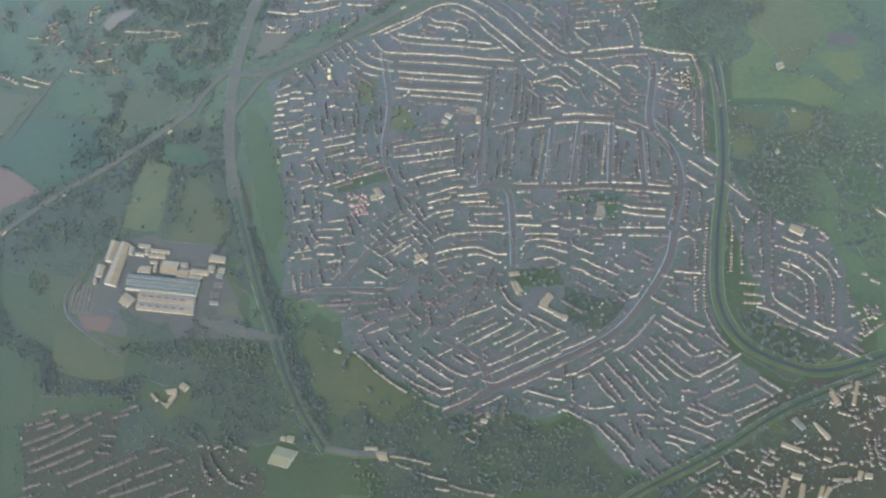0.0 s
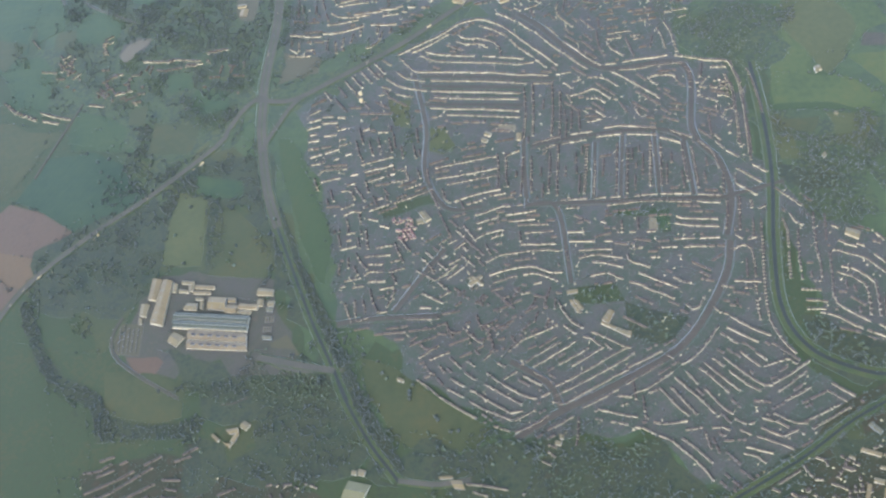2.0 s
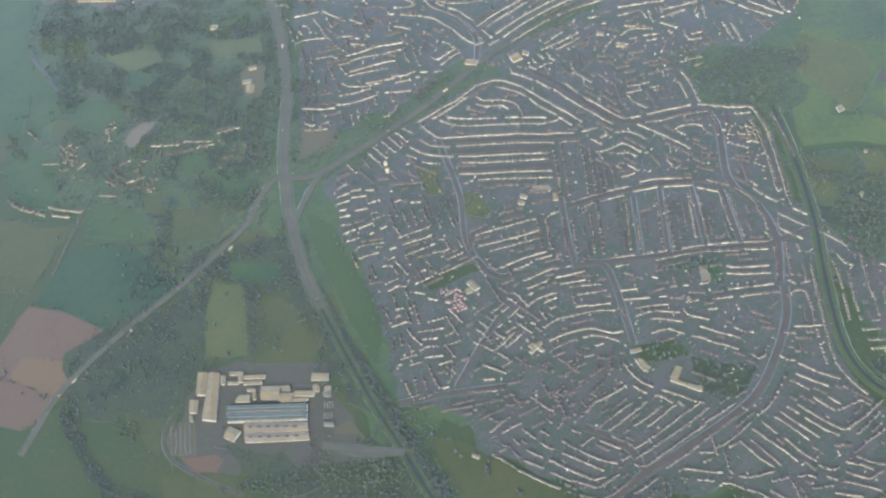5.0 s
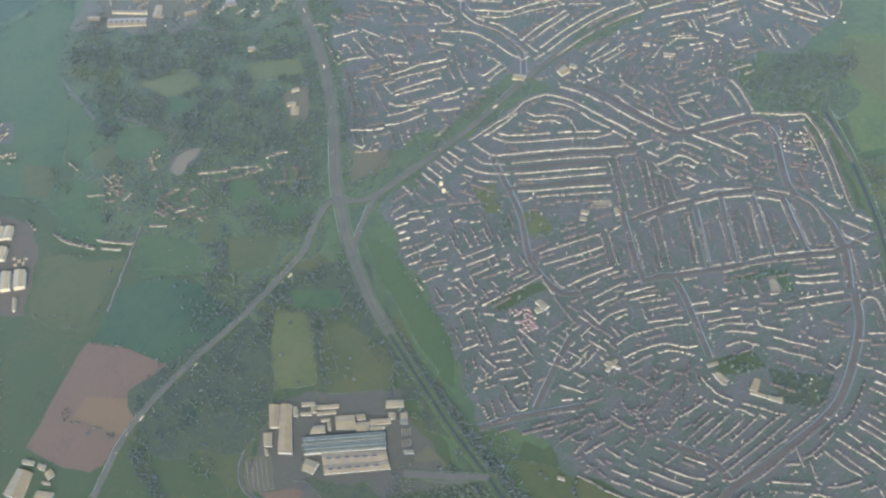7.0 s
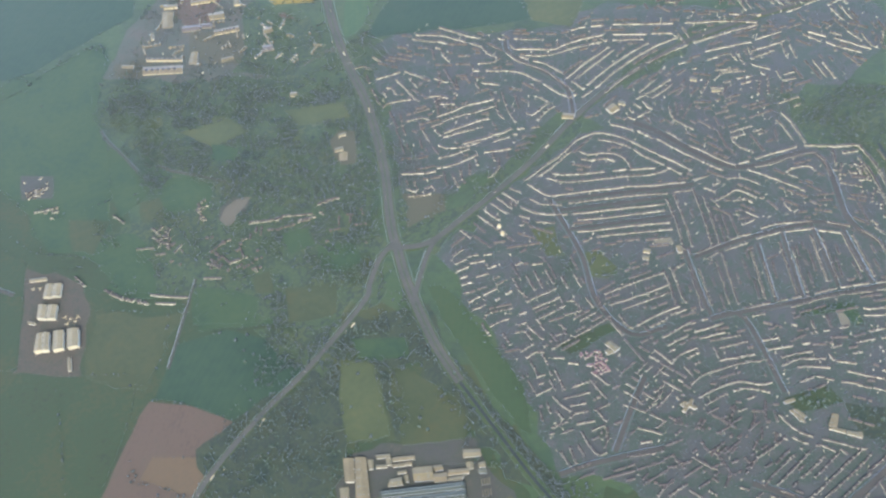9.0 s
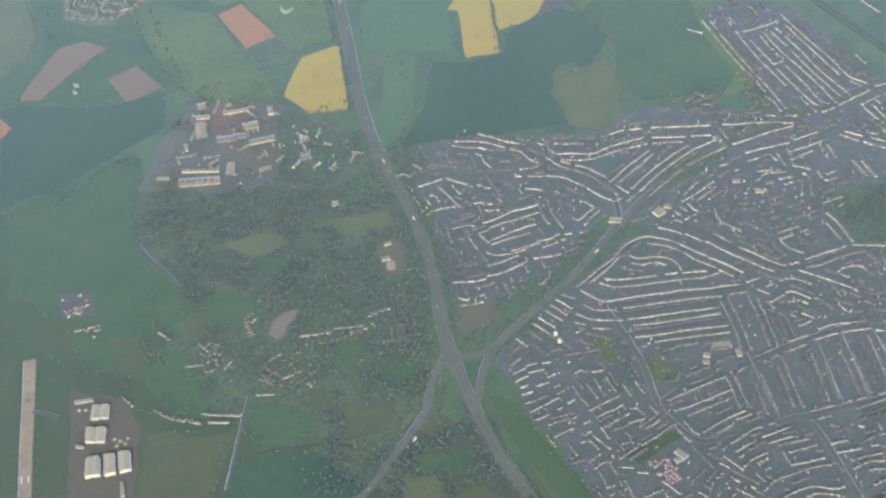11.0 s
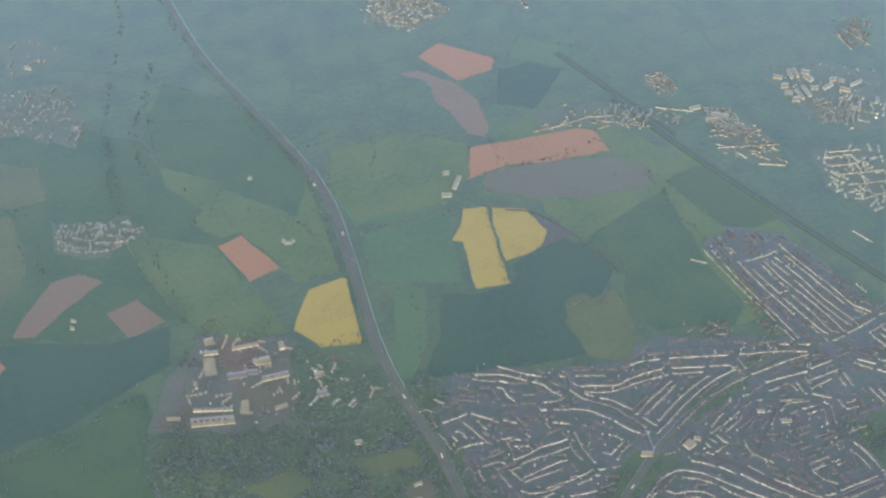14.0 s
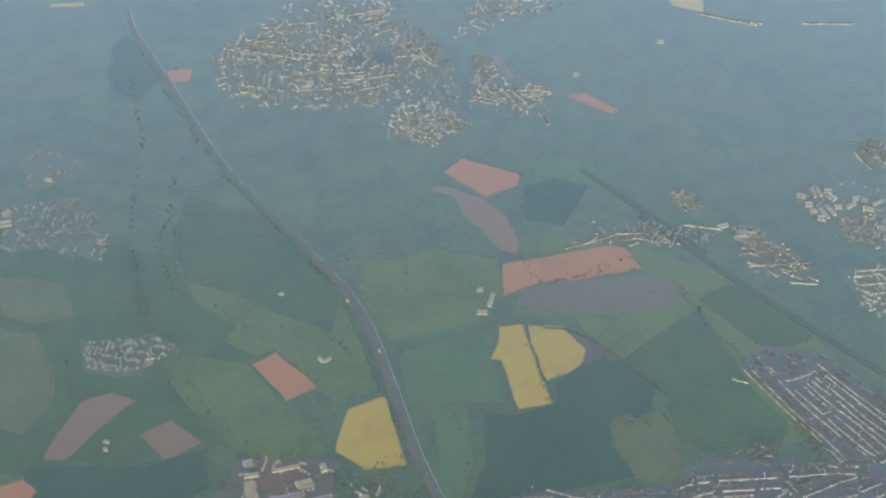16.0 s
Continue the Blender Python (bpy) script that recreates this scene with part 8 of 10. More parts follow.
far_terrace("m", (-152.1, 1319.0), (-141.2, 1300.4), (-111.3, 1285.4))
far_terrace("m", (-148.2, 1297.7), (-130.1, 1283.0))
far_terrace("m", (-107.2, 1326.0), (-95.2, 1309.9), (-91.3, 1297.1))
far_terrace("w", (-117.6, 1255.7), (-97.2, 1247.6))
far_terrace("m", (-116.9, 1242.8), (-101.8, 1236.8))
far_terrace("v", (-34.0, 1280.0), (-32.1, 1256.9), (-26.3, 1229.6))
far_terrace("v", (-42.4, 1289.0), (-37.3, 1259.0))
far_terrace("v", (-27.3, 1260.6), (-22.4, 1231.3))
far_terrace("w", (-53.5, 1229.9), (-48.5, 1218.4))
far_terrace("v", (26.8, 1169.4), (27.3, 1143.7))
far_terrace("m", (29.7, 1163.8), (34.5, 1149.6), (45.3, 1152.5))
far_terrace("v", (17.0, 1168.2), (19.5, 1126.9))
far_terrace("w", (25.8, 1134.6), (33.0, 1136.7))
far_terrace("v", (31.2, 1117.2), (29.5, 1103.3))
far_terrace("w", (47.4, 1151.5), (57.5, 1150.6))
far_terrace("v", (-20.0, 1162.8), (-8.3, 1168.2))
far_terrace("m", (-11.8, 1160.0), (1.1, 1149.8))
far_terrace("m", (-2.3, 1173.5), (13.3, 1168.3))
far_terrace("m", (11.2, 941.2), (30.2, 935.7))
far_terrace("m", (38.4, 929.7), (44.4, 917.0))
far_terrace("m", (9.9, 925.8), (18.5, 926.2))
far_terrace("m", (271.6, 956.5), (271.7, 932.6))
far_terrace("m", (282.4, 961.7), (289.0, 937.7))
far_terrace("m", (289.7, 962.6), (298.7, 943.1))
far_terrace("w", (-393.0, 954.4), (-381.9, 952.9))
far_terrace("s", (278.7, 1217.6), (299.9, 1196.0), (322.2, 1176.5))
far_terrace("s", (372.3, 1160.6), (420.2, 1140.8))
far_rows_done()

# loose houses
cluster(170, "grey", "wall_m", (159.3, 829.7), (190.9, 827.4), (227.2, 807.8), (192.1, 746.5), (159.7, 753.6), (142.3, 789.3))
cluster(60, "grey", "wall_m", (221.1, 886.3), (255.6, 863.0), (246.9, 826.5), (201.4, 842.2))
cluster(26, "grey", "wall_d", (-427.2, 1237.0), (-396.1, 1241.7), (-377.9, 1206.6), (-398.3, 1180.5), (-427.0, 1184.4))
cluster(620, "grey", "wall_m", (-205.9, 1342.9), (-163.5, 1371.9), (-110.5, 1399.3), (-16.6, 1363.1), (-29.3, 1319.7), (-19.3, 1258.6), (-21.9, 1226.8), (-54.8, 1208.1), (-84.2, 1169.4), (-119.9, 1193.6), (-160.7, 1205.0), (-199.6, 1220.5), (-232.0, 1238.4), (-234.6, 1289.8), (-217.4, 1325.4))
cluster(150, "grey", "wall_m", (-95.3, 1183.7), (-52.8, 1186.8), (-44.8, 1153.7), (-40.0, 1127.5), (-65.2, 1123.4), (-82.2, 1111.7), (-102.4, 1129.1), (-109.7, 1150.8))
cluster(110, "grey", "wall_m", (6.6, 1215.5), (29.5, 1217.3), (26.7, 1175.7), (57.5, 1163.5), (58.2, 1147.7), (17.5, 1123.8), (6.2, 1148.1), (-11.8, 1160.3))
cluster(110, "grey", "wall_m", (67.3, 1330.8), (152.1, 1298.1), (123.9, 1284.3), (85.1, 1287.2), (42.6, 1268.4), (10.9, 1269.2))
cluster(90, "tile", "wall_m", (95.0, 887.0), (130.7, 887.9), (135.2, 854.9), (130.8, 826.8), (104.8, 837.6), (87.0, 859.9))
cluster(40, "tile", "wall_m", (81.3, 974.2), (97.5, 971.9), (98.1, 946.2), (82.5, 936.1), (75.2, 951.4))
cluster(50, "tile", "wall_m", (-27.4, 969.2), (23.3, 960.4), (67.0, 930.3), (46.2, 907.3), (10.3, 929.9), (-37.4, 942.0))
cluster(34, "tile", "wall_m", (88.5, 308.1), (126.0, 311.7), (120.8, 281.2), (100.9, 276.3))
cluster(46, "tile", "wall_m", (42.8, 267.7), (72.4, 275.2), (93.9, 267.3), (119.2, 271.8), (114.1, 241.6), (29.2, 246.9))
cluster(12, "tile", "wall_m", (-483.2, 705.2), (-464.7, 698.9), (-464.6, 681.3), (-483.7, 687.0))
cluster(18, "tile", "wall_m", (-404.5, 634.9), (-392.1, 630.6), (-395.2, 609.8), (-406.4, 613.6))
cluster(24, "tile", "wall_d", (-371.0, 618.1), (-337.9, 606.6), (-340.5, 578.3), (-371.2, 585.2))
cluster(16, "tile", "wall_d", (-296.7, 611.5), (-266.7, 599.6), (-272.6, 573.9), (-299.7, 584.6))
cluster(14, "tile", "wall_m", (-372.8, 645.3), (-361.8, 641.4), (-364.8, 623.4), (-375.7, 627.2))
cluster(14, "tile", "wall_m", (-482.8, 697.1), (-461.5, 688.7), (-459.4, 659.9), (-483.0, 673.8))
cluster(36, "tan", "wall_d", (-362.0, 835.0), (-306.1, 808.1), (-290.9, 775.9), (-306.2, 754.8), (-354.0, 759.1), (-388.9, 779.4), (-376.2, 812.5))
cluster(26, "tan", "wall_d", (-361.5, 839.3), (-318.7, 821.4), (-327.3, 756.6), (-372.2, 775.0))
cluster(14, "brick_roof", "wall_m", (-309.9, 806.0), (-264.0, 786.9), (-279.0, 736.8), (-327.3, 756.6))
cluster(12, "tan", "wall_d", (-289.3, 780.9), (-248.3, 741.0), (-287.6, 736.2), (-309.2, 745.4))
cluster(60, "tile", "wall_d", (-167.4, 382.9), (-89.7, 377.4), (-79.9, 370.8), (-112.8, 351.5), (-139.4, 359.4), (-163.1, 363.4))
cluster(40, "tile", "wall_d", (-140.6, 399.9), (-72.9, 391.1), (-76.5, 374.3), (-119.7, 380.3))
cluster(40, "tile", "wall_m", (24.8, 529.7), (43.5, 522.4), (41.0, 478.3), (23.6, 493.7))
cluster(26, "tile", "wall_m", (112.2, 349.1), (132.1, 347.2), (129.2, 330.1), (115.4, 331.3))
cluster(24, "tile", "wall_m", (115.2, 294.5), (123.0, 293.9), (116.1, 253.5), (103.0, 254.4))
cluster(30, "tile", "wall_m", (24.1, 253.3), (63.5, 250.8), (62.4, 241.8), (26.0, 244.0))
cluster(20, "tile", "wall_m", (-248.3, 294.5), (-221.3, 289.2), (-222.0, 262.5), (-248.1, 264.1))
cluster(14, "tile", "wall_d", (-403.0, 624.4), (-384.4, 618.4), (-390.7, 597.2), (-408.6, 607.5))
cluster(16, "tile", "wall_d", (-374.2, 608.1), (-347.9, 604.2), (-354.9, 581.2), (-373.5, 582.6))
cluster(12, "tile", "wall_d", (-342.0, 618.8), (-301.7, 605.7), (-325.7, 599.4), (-340.3, 604.1))
cluster(30, "tile", "wall_d", (-205.5, 694.6), (-167.8, 681.5), (-182.2, 654.9), (-209.2, 658.9))
cluster(36, "tile", "wall_d", (15.0, 714.4), (26.3, 709.6), (27.9, 673.3), (9.5, 681.2))
cluster(30, "tile", "wall_d", (-39.4, 716.9), (-7.2, 700.1), (-14.2, 679.9), (-40.9, 697.1))
cluster(26, "tile", "wall_d", (44.0, 781.5), (68.4, 764.2), (52.2, 745.2), (30.5, 757.8))
cluster(22, "tan", "wall_d", (-313.8, 797.0), (-289.3, 780.9), (-295.3, 750.2), (-328.0, 764.2))
cluster(1100, "grey", "wall_d", (-225.1, 1328.4), (-151.2, 1355.5), (-96.7, 1369.7), (-26.7, 1354.7), (-5.9, 1287.3), (-7.1, 1231.8), (-30.9, 1158.0), (-75.1, 1216.2), (-110.0, 1189.6), (-222.3, 1234.5))
cluster(230, "grey", "wall_d", (-95.9, 1169.2), (-44.8, 1153.7), (-37.6, 1126.5), (-80.3, 1115.6), (-110.2, 1136.9))
cluster(120, "grey", "wall_d", (15.7, 1233.7), (28.9, 1228.5), (3.3, 1154.3), (-18.9, 1158.1))
cluster(150, "grey", "wall_d", (103.3, 915.3), (123.8, 902.8), (126.3, 866.3), (99.6, 877.4))
cluster(60, "grey", "wall_d", (74.9, 959.9), (95.3, 968.5), (97.9, 954.6), (77.6, 946.3))
cluster(130, "grey", "wall_d", (-456.4, 1169.9), (-388.4, 1158.3), (-381.5, 1092.3), (-395.9, 1072.2), (-441.4, 1109.6), (-467.5, 1113.0))
cluster(130, "grey", "wall_d", (-429.5, 990.1), (-378.6, 971.9), (-370.4, 955.5), (-399.6, 942.9), (-436.4, 961.7))
cluster(130, "grey", "wall_d", (195.1, 885.6), (241.1, 874.9), (215.7, 844.8), (184.8, 857.6))
cluster(60, "grey", "wall_d", (281.9, 973.9), (319.7, 968.2), (284.5, 926.4), (271.5, 940.8))
cluster(90, "grey", "wall_d", (39.8, 1329.0), (154.9, 1290.8), (107.5, 1266.6), (41.5, 1292.2))
cluster(90, "grey", "wall_d", (21.4, 957.2), (94.4, 910.9), (76.9, 902.3), (10.3, 929.9))
cluster(30, "red_tile", "wall_m", (-172.7, 454.8), (-160.0, 453.3), (-157.5, 436.2), (-168.2, 437.4))

# works, schools, barns and hangars
building("cream", 2.4, (-324.2, 435.8), (-318.3, 433.9), (-321.4, 420.0), (-326.5, 421.3))
building("cream", 2.72, (-317.4, 434.0), (-311.5, 432.1), (-316.6, 401.6), (-324.4, 404.4))
building("white", 1.92, (-310.8, 430.4), (-308.1, 429.3), (-309.2, 424.0), (-311.5, 424.6))
building("white", 1.76, (-305.5, 431.7), (-297.8, 430.0), (-297.9, 427.9), (-305.5, 429.6))
building("white", 1.76, (-300.5, 427.8), (-297.8, 427.1), (-298.3, 423.0), (-301.0, 423.7))
building("white", 1.76, (-307.2, 425.6), (-301.4, 424.1), (-301.2, 422.4), (-307.3, 423.9))
building("cream", 1.76, (-297.0, 427.0), (-284.4, 424.5), (-284.9, 422.4), (-297.1, 424.9))
building("cream", 1.6, (-298.0, 423.0), (-287.0, 421.1), (-287.2, 419.4), (-298.1, 421.4))
building("tan", 2.56, (-287.6, 417.2), (-276.7, 414.9), (-277.8, 406.4), (-288.8, 409.2))
building("tan", 2.08, (-275.8, 414.7), (-270.9, 413.8), (-270.9, 410.5), (-275.7, 411.4))
building("cream", 2.08, (-276.6, 409.9), (-269.5, 408.3), (-271.4, 403.3), (-277.8, 405.1))
building("cream", 2.08, (-268.2, 409.4), (-256.7, 406.7), (-257.8, 403.9), (-269.3, 406.3))
building("white", 1.76, (-269.2, 404.9), (-261.1, 403.2), (-262.7, 401.4), (-270.5, 403.4))
building("white", 2.08, (-301.5, 414.8), (-295.1, 413.8), (-295.6, 409.3), (-303.9, 411.0))
building("white", 1.6, (-293.2, 414.7), (-291.2, 414.1), (-291.8, 410.0), (-293.3, 410.2))
building("white", 1.6, (-296.2, 417.9), (-291.3, 417.0), (-291.5, 415.8), (-296.4, 416.7))
building("shed", 3.2, (-309.1, 409.2), (-261.9, 399.3), (-262.9, 395.0), (-309.9, 404.8))
building("shed", 3.2, (-309.8, 403.9), (-262.8, 394.1), (-263.6, 389.5), (-309.8, 399.1))
building("pink", 2.4, (-299.9, 396.6), (-263.8, 388.0), (-263.8, 382.5), (-300.4, 390.3))
building("pink", 1.92, (-300.5, 389.7), (-263.9, 382.0), (-263.7, 376.9), (-300.8, 384.2))
building("white", 2.08, (-309.1, 396.5), (-302.6, 391.8), (-307.6, 386.3), (-312.9, 390.4))
building("white", 1.92, (-256.6, 418.6), (-247.2, 416.0), (-247.9, 412.0), (-257.9, 414.2))
building("white", 1.6, (-257.3, 410.7), (-253.6, 409.9), (-254.2, 405.9), (-257.9, 406.7))
building("white", 1.76, (-250.5, 408.3), (-246.8, 407.9), (-247.6, 404.7), (-251.2, 405.5))
building("grey", 1.28, (-252.0, 404.7), (-247.6, 403.8), (-248.1, 401.0), (-252.1, 402.2))
building("white", 1.92, (-330.7, 418.7), (-325.7, 417.8), (-327.4, 409.7), (-331.7, 410.9))
building("grey", 1.76, (-254.1, 385.5), (-248.6, 384.2), (-248.8, 382.2), (-254.2, 383.5))
building("white", 1.44, (-332.0, 409.2), (-330.1, 408.6), (-330.2, 404.9), (-331.8, 405.5))
building("cream", 2.08, (-50.5, 371.3), (-47.7, 369.5), (-51.8, 362.9), (-55.3, 365.4))
building("cream", 1.92, (-55.0, 364.4), (-47.8, 359.6), (-48.5, 358.2), (-56.0, 363.4))
building("white", 1.92, (-46.8, 359.2), (-40.3, 354.9), (-41.3, 352.8), (-47.9, 357.4))
building("white", 1.6, (-41.8, 356.7), (-39.6, 355.8), (-40.7, 352.9), (-42.9, 353.5))
building("cream", 1.6, (-71.9, 381.2), (-69.9, 380.3), (-66.5, 373.1), (-68.8, 373.0))
building("tan", 1.6, (-69.6, 381.0), (-67.6, 380.4), (-64.5, 374.4), (-66.5, 373.9))
building("tan", 1.6, (-72.8, 387.4), (-66.8, 387.6), (-66.5, 385.7), (-72.5, 385.5))
building("cream", 2.4, (-127.2, 405.4), (-125.4, 405.2), (-120.6, 399.5), (-122.3, 398.9))
building("cream", 2.08, (-129.5, 400.6), (-128.1, 399.3), (-120.7, 404.5), (-122.1, 405.8))
building("white", 1.76, (-129.0, 404.8), (-127.3, 405.4), (-124.8, 401.6), (-126.5, 400.9))
building("white", 2.4, (89.4, 403.2), (96.6, 399.3), (94.5, 395.3), (88.0, 399.9))
building("white", 1.76, (-174.2, 346.3), (-170.8, 344.2), (-171.4, 342.8), (-174.8, 344.9))
building("cream", 1.76, (-283.4, 325.3), (-282.1, 325.9), (-278.5, 322.0), (-279.7, 320.7))
building("cream", 1.76, (-276.5, 320.1), (-274.3, 319.2), (-270.9, 318.9), (-272.6, 316.2))
building("tan", 1.92, (-274.7, 327.5), (-267.9, 328.0), (-267.5, 325.1), (-272.9, 324.8))
building("tan", 1.76, (-269.5, 324.6), (-267.1, 324.4), (-269.8, 318.9), (-272.1, 320.1))
building("white", 1.92, (-264.2, 331.7), (-260.4, 328.9), (-263.1, 325.8), (-266.6, 328.6))
building("olive", 2.08, (-204.2, 287.8), (-192.2, 283.6), (-197.6, 274.3), (-208.9, 278.0))
building("white", 1.6, (-202.2, 293.6), (-199.5, 292.8), (-200.0, 290.4), (-202.6, 291.3))
building("white", 1.6, (-198.3, 293.7), (-194.6, 292.4), (-195.7, 289.1), (-199.0, 290.4))
building("tan", 1.92, (-148.4, 280.7), (-142.0, 279.6), (-140.9, 274.5), (-146.3, 275.9))
building("tan", 1.6, (-154.3, 283.5), (-147.0, 283.0), (-146.9, 281.7), (-154.2, 282.2))
building("cream", 1.76, (-91.0, 505.1), (-88.5, 504.8), (-88.5, 499.8), (-91.4, 500.2))
building("white", 1.92, (-110.2, 510.3), (-106.6, 508.0), (-108.0, 505.9), (-111.3, 508.1))
building("white", 1.6, (-112.8, 505.8), (-109.2, 504.0), (-110.2, 501.9), (-113.5, 503.7))
building("white", 2.08, (-89.3, 295.8), (-86.2, 294.9), (-86.9, 292.9), (-90.0, 293.8))
building("white", 1.92, (-86.9, 299.0), (-84.7, 298.5), (-85.0, 296.2), (-86.9, 296.7))
building("white", 2.08, (-156.0, 455.7), (-152.5, 456.6), (-148.7, 450.6), (-152.2, 448.9))
building("white", 1.6, (-157.8, 451.5), (-154.2, 452.0), (-153.4, 448.9), (-157.3, 448.5))
building("cream", 1.92, (67.5, 270.9), (76.8, 266.4), (76.0, 264.6), (66.7, 269.3))
building("cream", 2.08, (66.0, 250.7), (67.6, 250.3), (63.2, 237.9), (61.0, 238.4))
building("cream", 2.08, (73.6, 247.5), (75.7, 246.8), (73.0, 236.7), (70.6, 237.5))
building("white", 2.08, (70.0, 253.8), (74.8, 252.0), (73.9, 249.9), (69.2, 251.7))
building("cream", 1.92, (84.4, 280.4), (86.1, 280.3), (91.7, 272.3), (90.1, 270.8))
building("tan", 1.92, (94.8, 297.1), (97.4, 297.2), (99.8, 290.2), (96.8, 289.2))
building("cream", 1.76, (100.6, 299.0), (106.6, 300.8), (106.7, 299.5), (100.7, 297.7))
building("cream", 2.08, (109.3, 302.1), (110.8, 302.0), (106.7, 289.0), (105.1, 289.7))
building("tan", 1.76, (89.7, 249.6), (98.6, 248.5), (98.2, 247.3), (89.3, 248.5))
building("white", 1.76, (87.3, 261.4), (90.7, 259.7), (89.9, 258.5), (86.6, 260.3))
building("white", 2.08, (105.7, 251.2), (109.1, 250.7), (108.5, 248.3), (105.0, 248.8))
building("white", 1.92, (102.6, 252.7), (104.7, 251.9), (103.6, 248.7), (101.5, 249.4))
building("grey", 1.76, (75.8, 284.3), (80.2, 278.6), (78.3, 277.1), (73.9, 282.9))
building("cream", 1.92, (83.3, 245.7), (84.9, 245.3), (82.7, 239.8), (80.9, 240.2))
building("cream", 1.92, (86.6, 245.2), (88.4, 244.5), (84.8, 239.1), (83.3, 239.7))
building("white", 1.6, (74.5, 259.9), (77.1, 258.8), (76.7, 257.6), (74.0, 258.7))
building("white", 1.6, (60.5, 267.7), (63.2, 266.0), (62.8, 265.0), (60.1, 266.8))
building("tan", 1.76, (118.5, 293.4), (122.5, 292.1), (121.5, 289.3), (118.8, 290.4))
building("white", 1.44, (89.5, 457.5), (89.8, 455.0), (88.0, 453.5), (87.4, 456.1))
building("white", 1.76, (96.4, 521.7), (99.9, 522.5), (100.8, 519.2), (96.9, 517.5))
building("white", 1.28, (101.1, 485.9), (103.1, 485.6), (102.9, 483.9), (100.9, 484.2))
building("cream", 2.24, (-87.8, 623.2), (-85.4, 617.6), (-91.8, 615.8), (-93.9, 620.7))
building("white", 1.92, (-83.7, 623.7), (-80.0, 621.1), (-81.1, 619.0), (-84.8, 621.6))
building("cream", 1.92, (-121.6, 627.2), (-114.6, 623.7), (-117.0, 620.7), (-124.0, 624.2))
building("white", 1.76, (-22.3, 611.5), (-17.0, 609.7), (-17.6, 607.9), (-22.9, 609.7))
building("white", 1.76, (-32.3, 625.2), (-28.1, 623.3), (-28.8, 621.5), (-32.9, 623.4))
building("white", 1.76, (-487.5, 621.7), (-476.4, 619.5), (-476.4, 617.4), (-487.5, 619.6))
building("hangar", 3.45, (-477.0, 613.0), (-472.9, 612.2), (-475.3, 603.0), (-480.0, 604.5))
building("hangar", 3.45, (-471.9, 611.8), (-467.1, 610.4), (-469.5, 601.6), (-474.9, 603.3))
building("hangar", 3.91, (-483.4, 599.3), (-478.4, 597.4), (-480.8, 588.0), (-485.8, 590.0))
building("hangar", 3.91, (-477.7, 597.1), (-472.0, 595.3), (-474.8, 586.1), (-480.2, 587.8))
building("hangar", 4.6, (-487.1, 577.7), (-483.6, 577.9), (-485.8, 566.0), (-490.3, 566.1))
building("hangar", 4.6, (-482.9, 577.7), (-479.3, 576.6), (-481.5, 564.7), (-485.5, 565.5))
building("hangar", 4.6, (-476.5, 576.4), (-470.5, 575.2), (-472.5, 562.8), (-479.0, 563.4))
building("hangar", 4.6, (-468.0, 575.1), (-461.3, 573.7), (-463.0, 561.6), (-469.9, 562.2))
building("white", 1.76, (-471.1, 556.3), (-469.1, 555.6), (-470.2, 546.6), (-472.2, 547.0))
building("white", 1.76, (-492.2, 590.9), (-487.7, 588.4), (-488.3, 587.0), (-492.2, 588.9))
building("cream", 2.72, (-475.7, 438.6), (-467.3, 433.2), (-475.1, 417.9), (-485.3, 424.8))
building("tan", 1.92, (-465.4, 421.5), (-455.7, 417.3), (-459.5, 412.0), (-468.1, 416.3))
building("white", 1.76, (-472.4, 443.5), (-465.8, 440.5), (-466.6, 438.2), (-473.2, 441.2))
building("white", 1.76, (-463.2, 438.3), (-459.3, 436.0), (-460.6, 433.1), (-464.1, 435.2))
building("tan", 1.76, (-460.4, 430.9), (-456.2, 432.6), (-454.5, 428.5), (-458.7, 426.1))
building("white", 1.6, (-462.1, 426.4), (-457.6, 424.4), (-458.0, 423.1), (-462.3, 425.0))
building("white", 2.24, (-361.9, 822.5), (-352.5, 820.2), (-353.2, 817.6), (-362.6, 820.0))
building("white", 2.4, (-311.4, 810.5), (-307.9, 809.6), (-308.5, 803.5), (-312.5, 804.1))
building("cream", 1.92, (-342.8, 819.2), (-324.7, 816.1), (-324.9, 813.9), (-343.0, 817.0))
building("white", 1.92, (-375.8, 800.0), (-374.0, 799.2), (-375.1, 793.6), (-376.5, 794.2))
building("brick", 2.08, (-352.9, 797.8), (-340.0, 795.1), (-340.6, 790.3), (-353.4, 793.0))
building("brick", 2.08, (-339.1, 795.3), (-332.2, 793.4), (-332.5, 789.6), (-339.4, 791.5))
building("tan", 2.4, (-351.0, 770.9), (-346.4, 770.0), (-349.1, 759.3), (-354.8, 761.8))
building("pink", 2.24, (-382.8, 777.6), (-358.3, 768.2), (-358.8, 766.3), (-383.4, 775.7))
building("pink", 2.08, (-386.7, 770.8), (-359.2, 762.3), (-360.6, 756.0), (-388.0, 764.0))
building("tan", 1.92, (-358.9, 834.3), (-352.6, 833.9), (-352.5, 828.0), (-359.1, 828.6))
building("white", 1.76, (-269.4, 663.3), (-264.2, 663.5), (-264.5, 661.7), (-269.7, 661.5))
building("white", 1.92, (-274.6, 652.8), (-268.8, 652.3), (-269.3, 650.1), (-275.0, 650.6))
building("white", 1.76, (-292.2, 710.5), (-287.6, 709.6), (-288.0, 706.1), (-292.9, 707.2))
building("tan", 1.92, (-331.7, 757.7), (-323.3, 757.3), (-323.1, 755.1), (-332.1, 755.1))
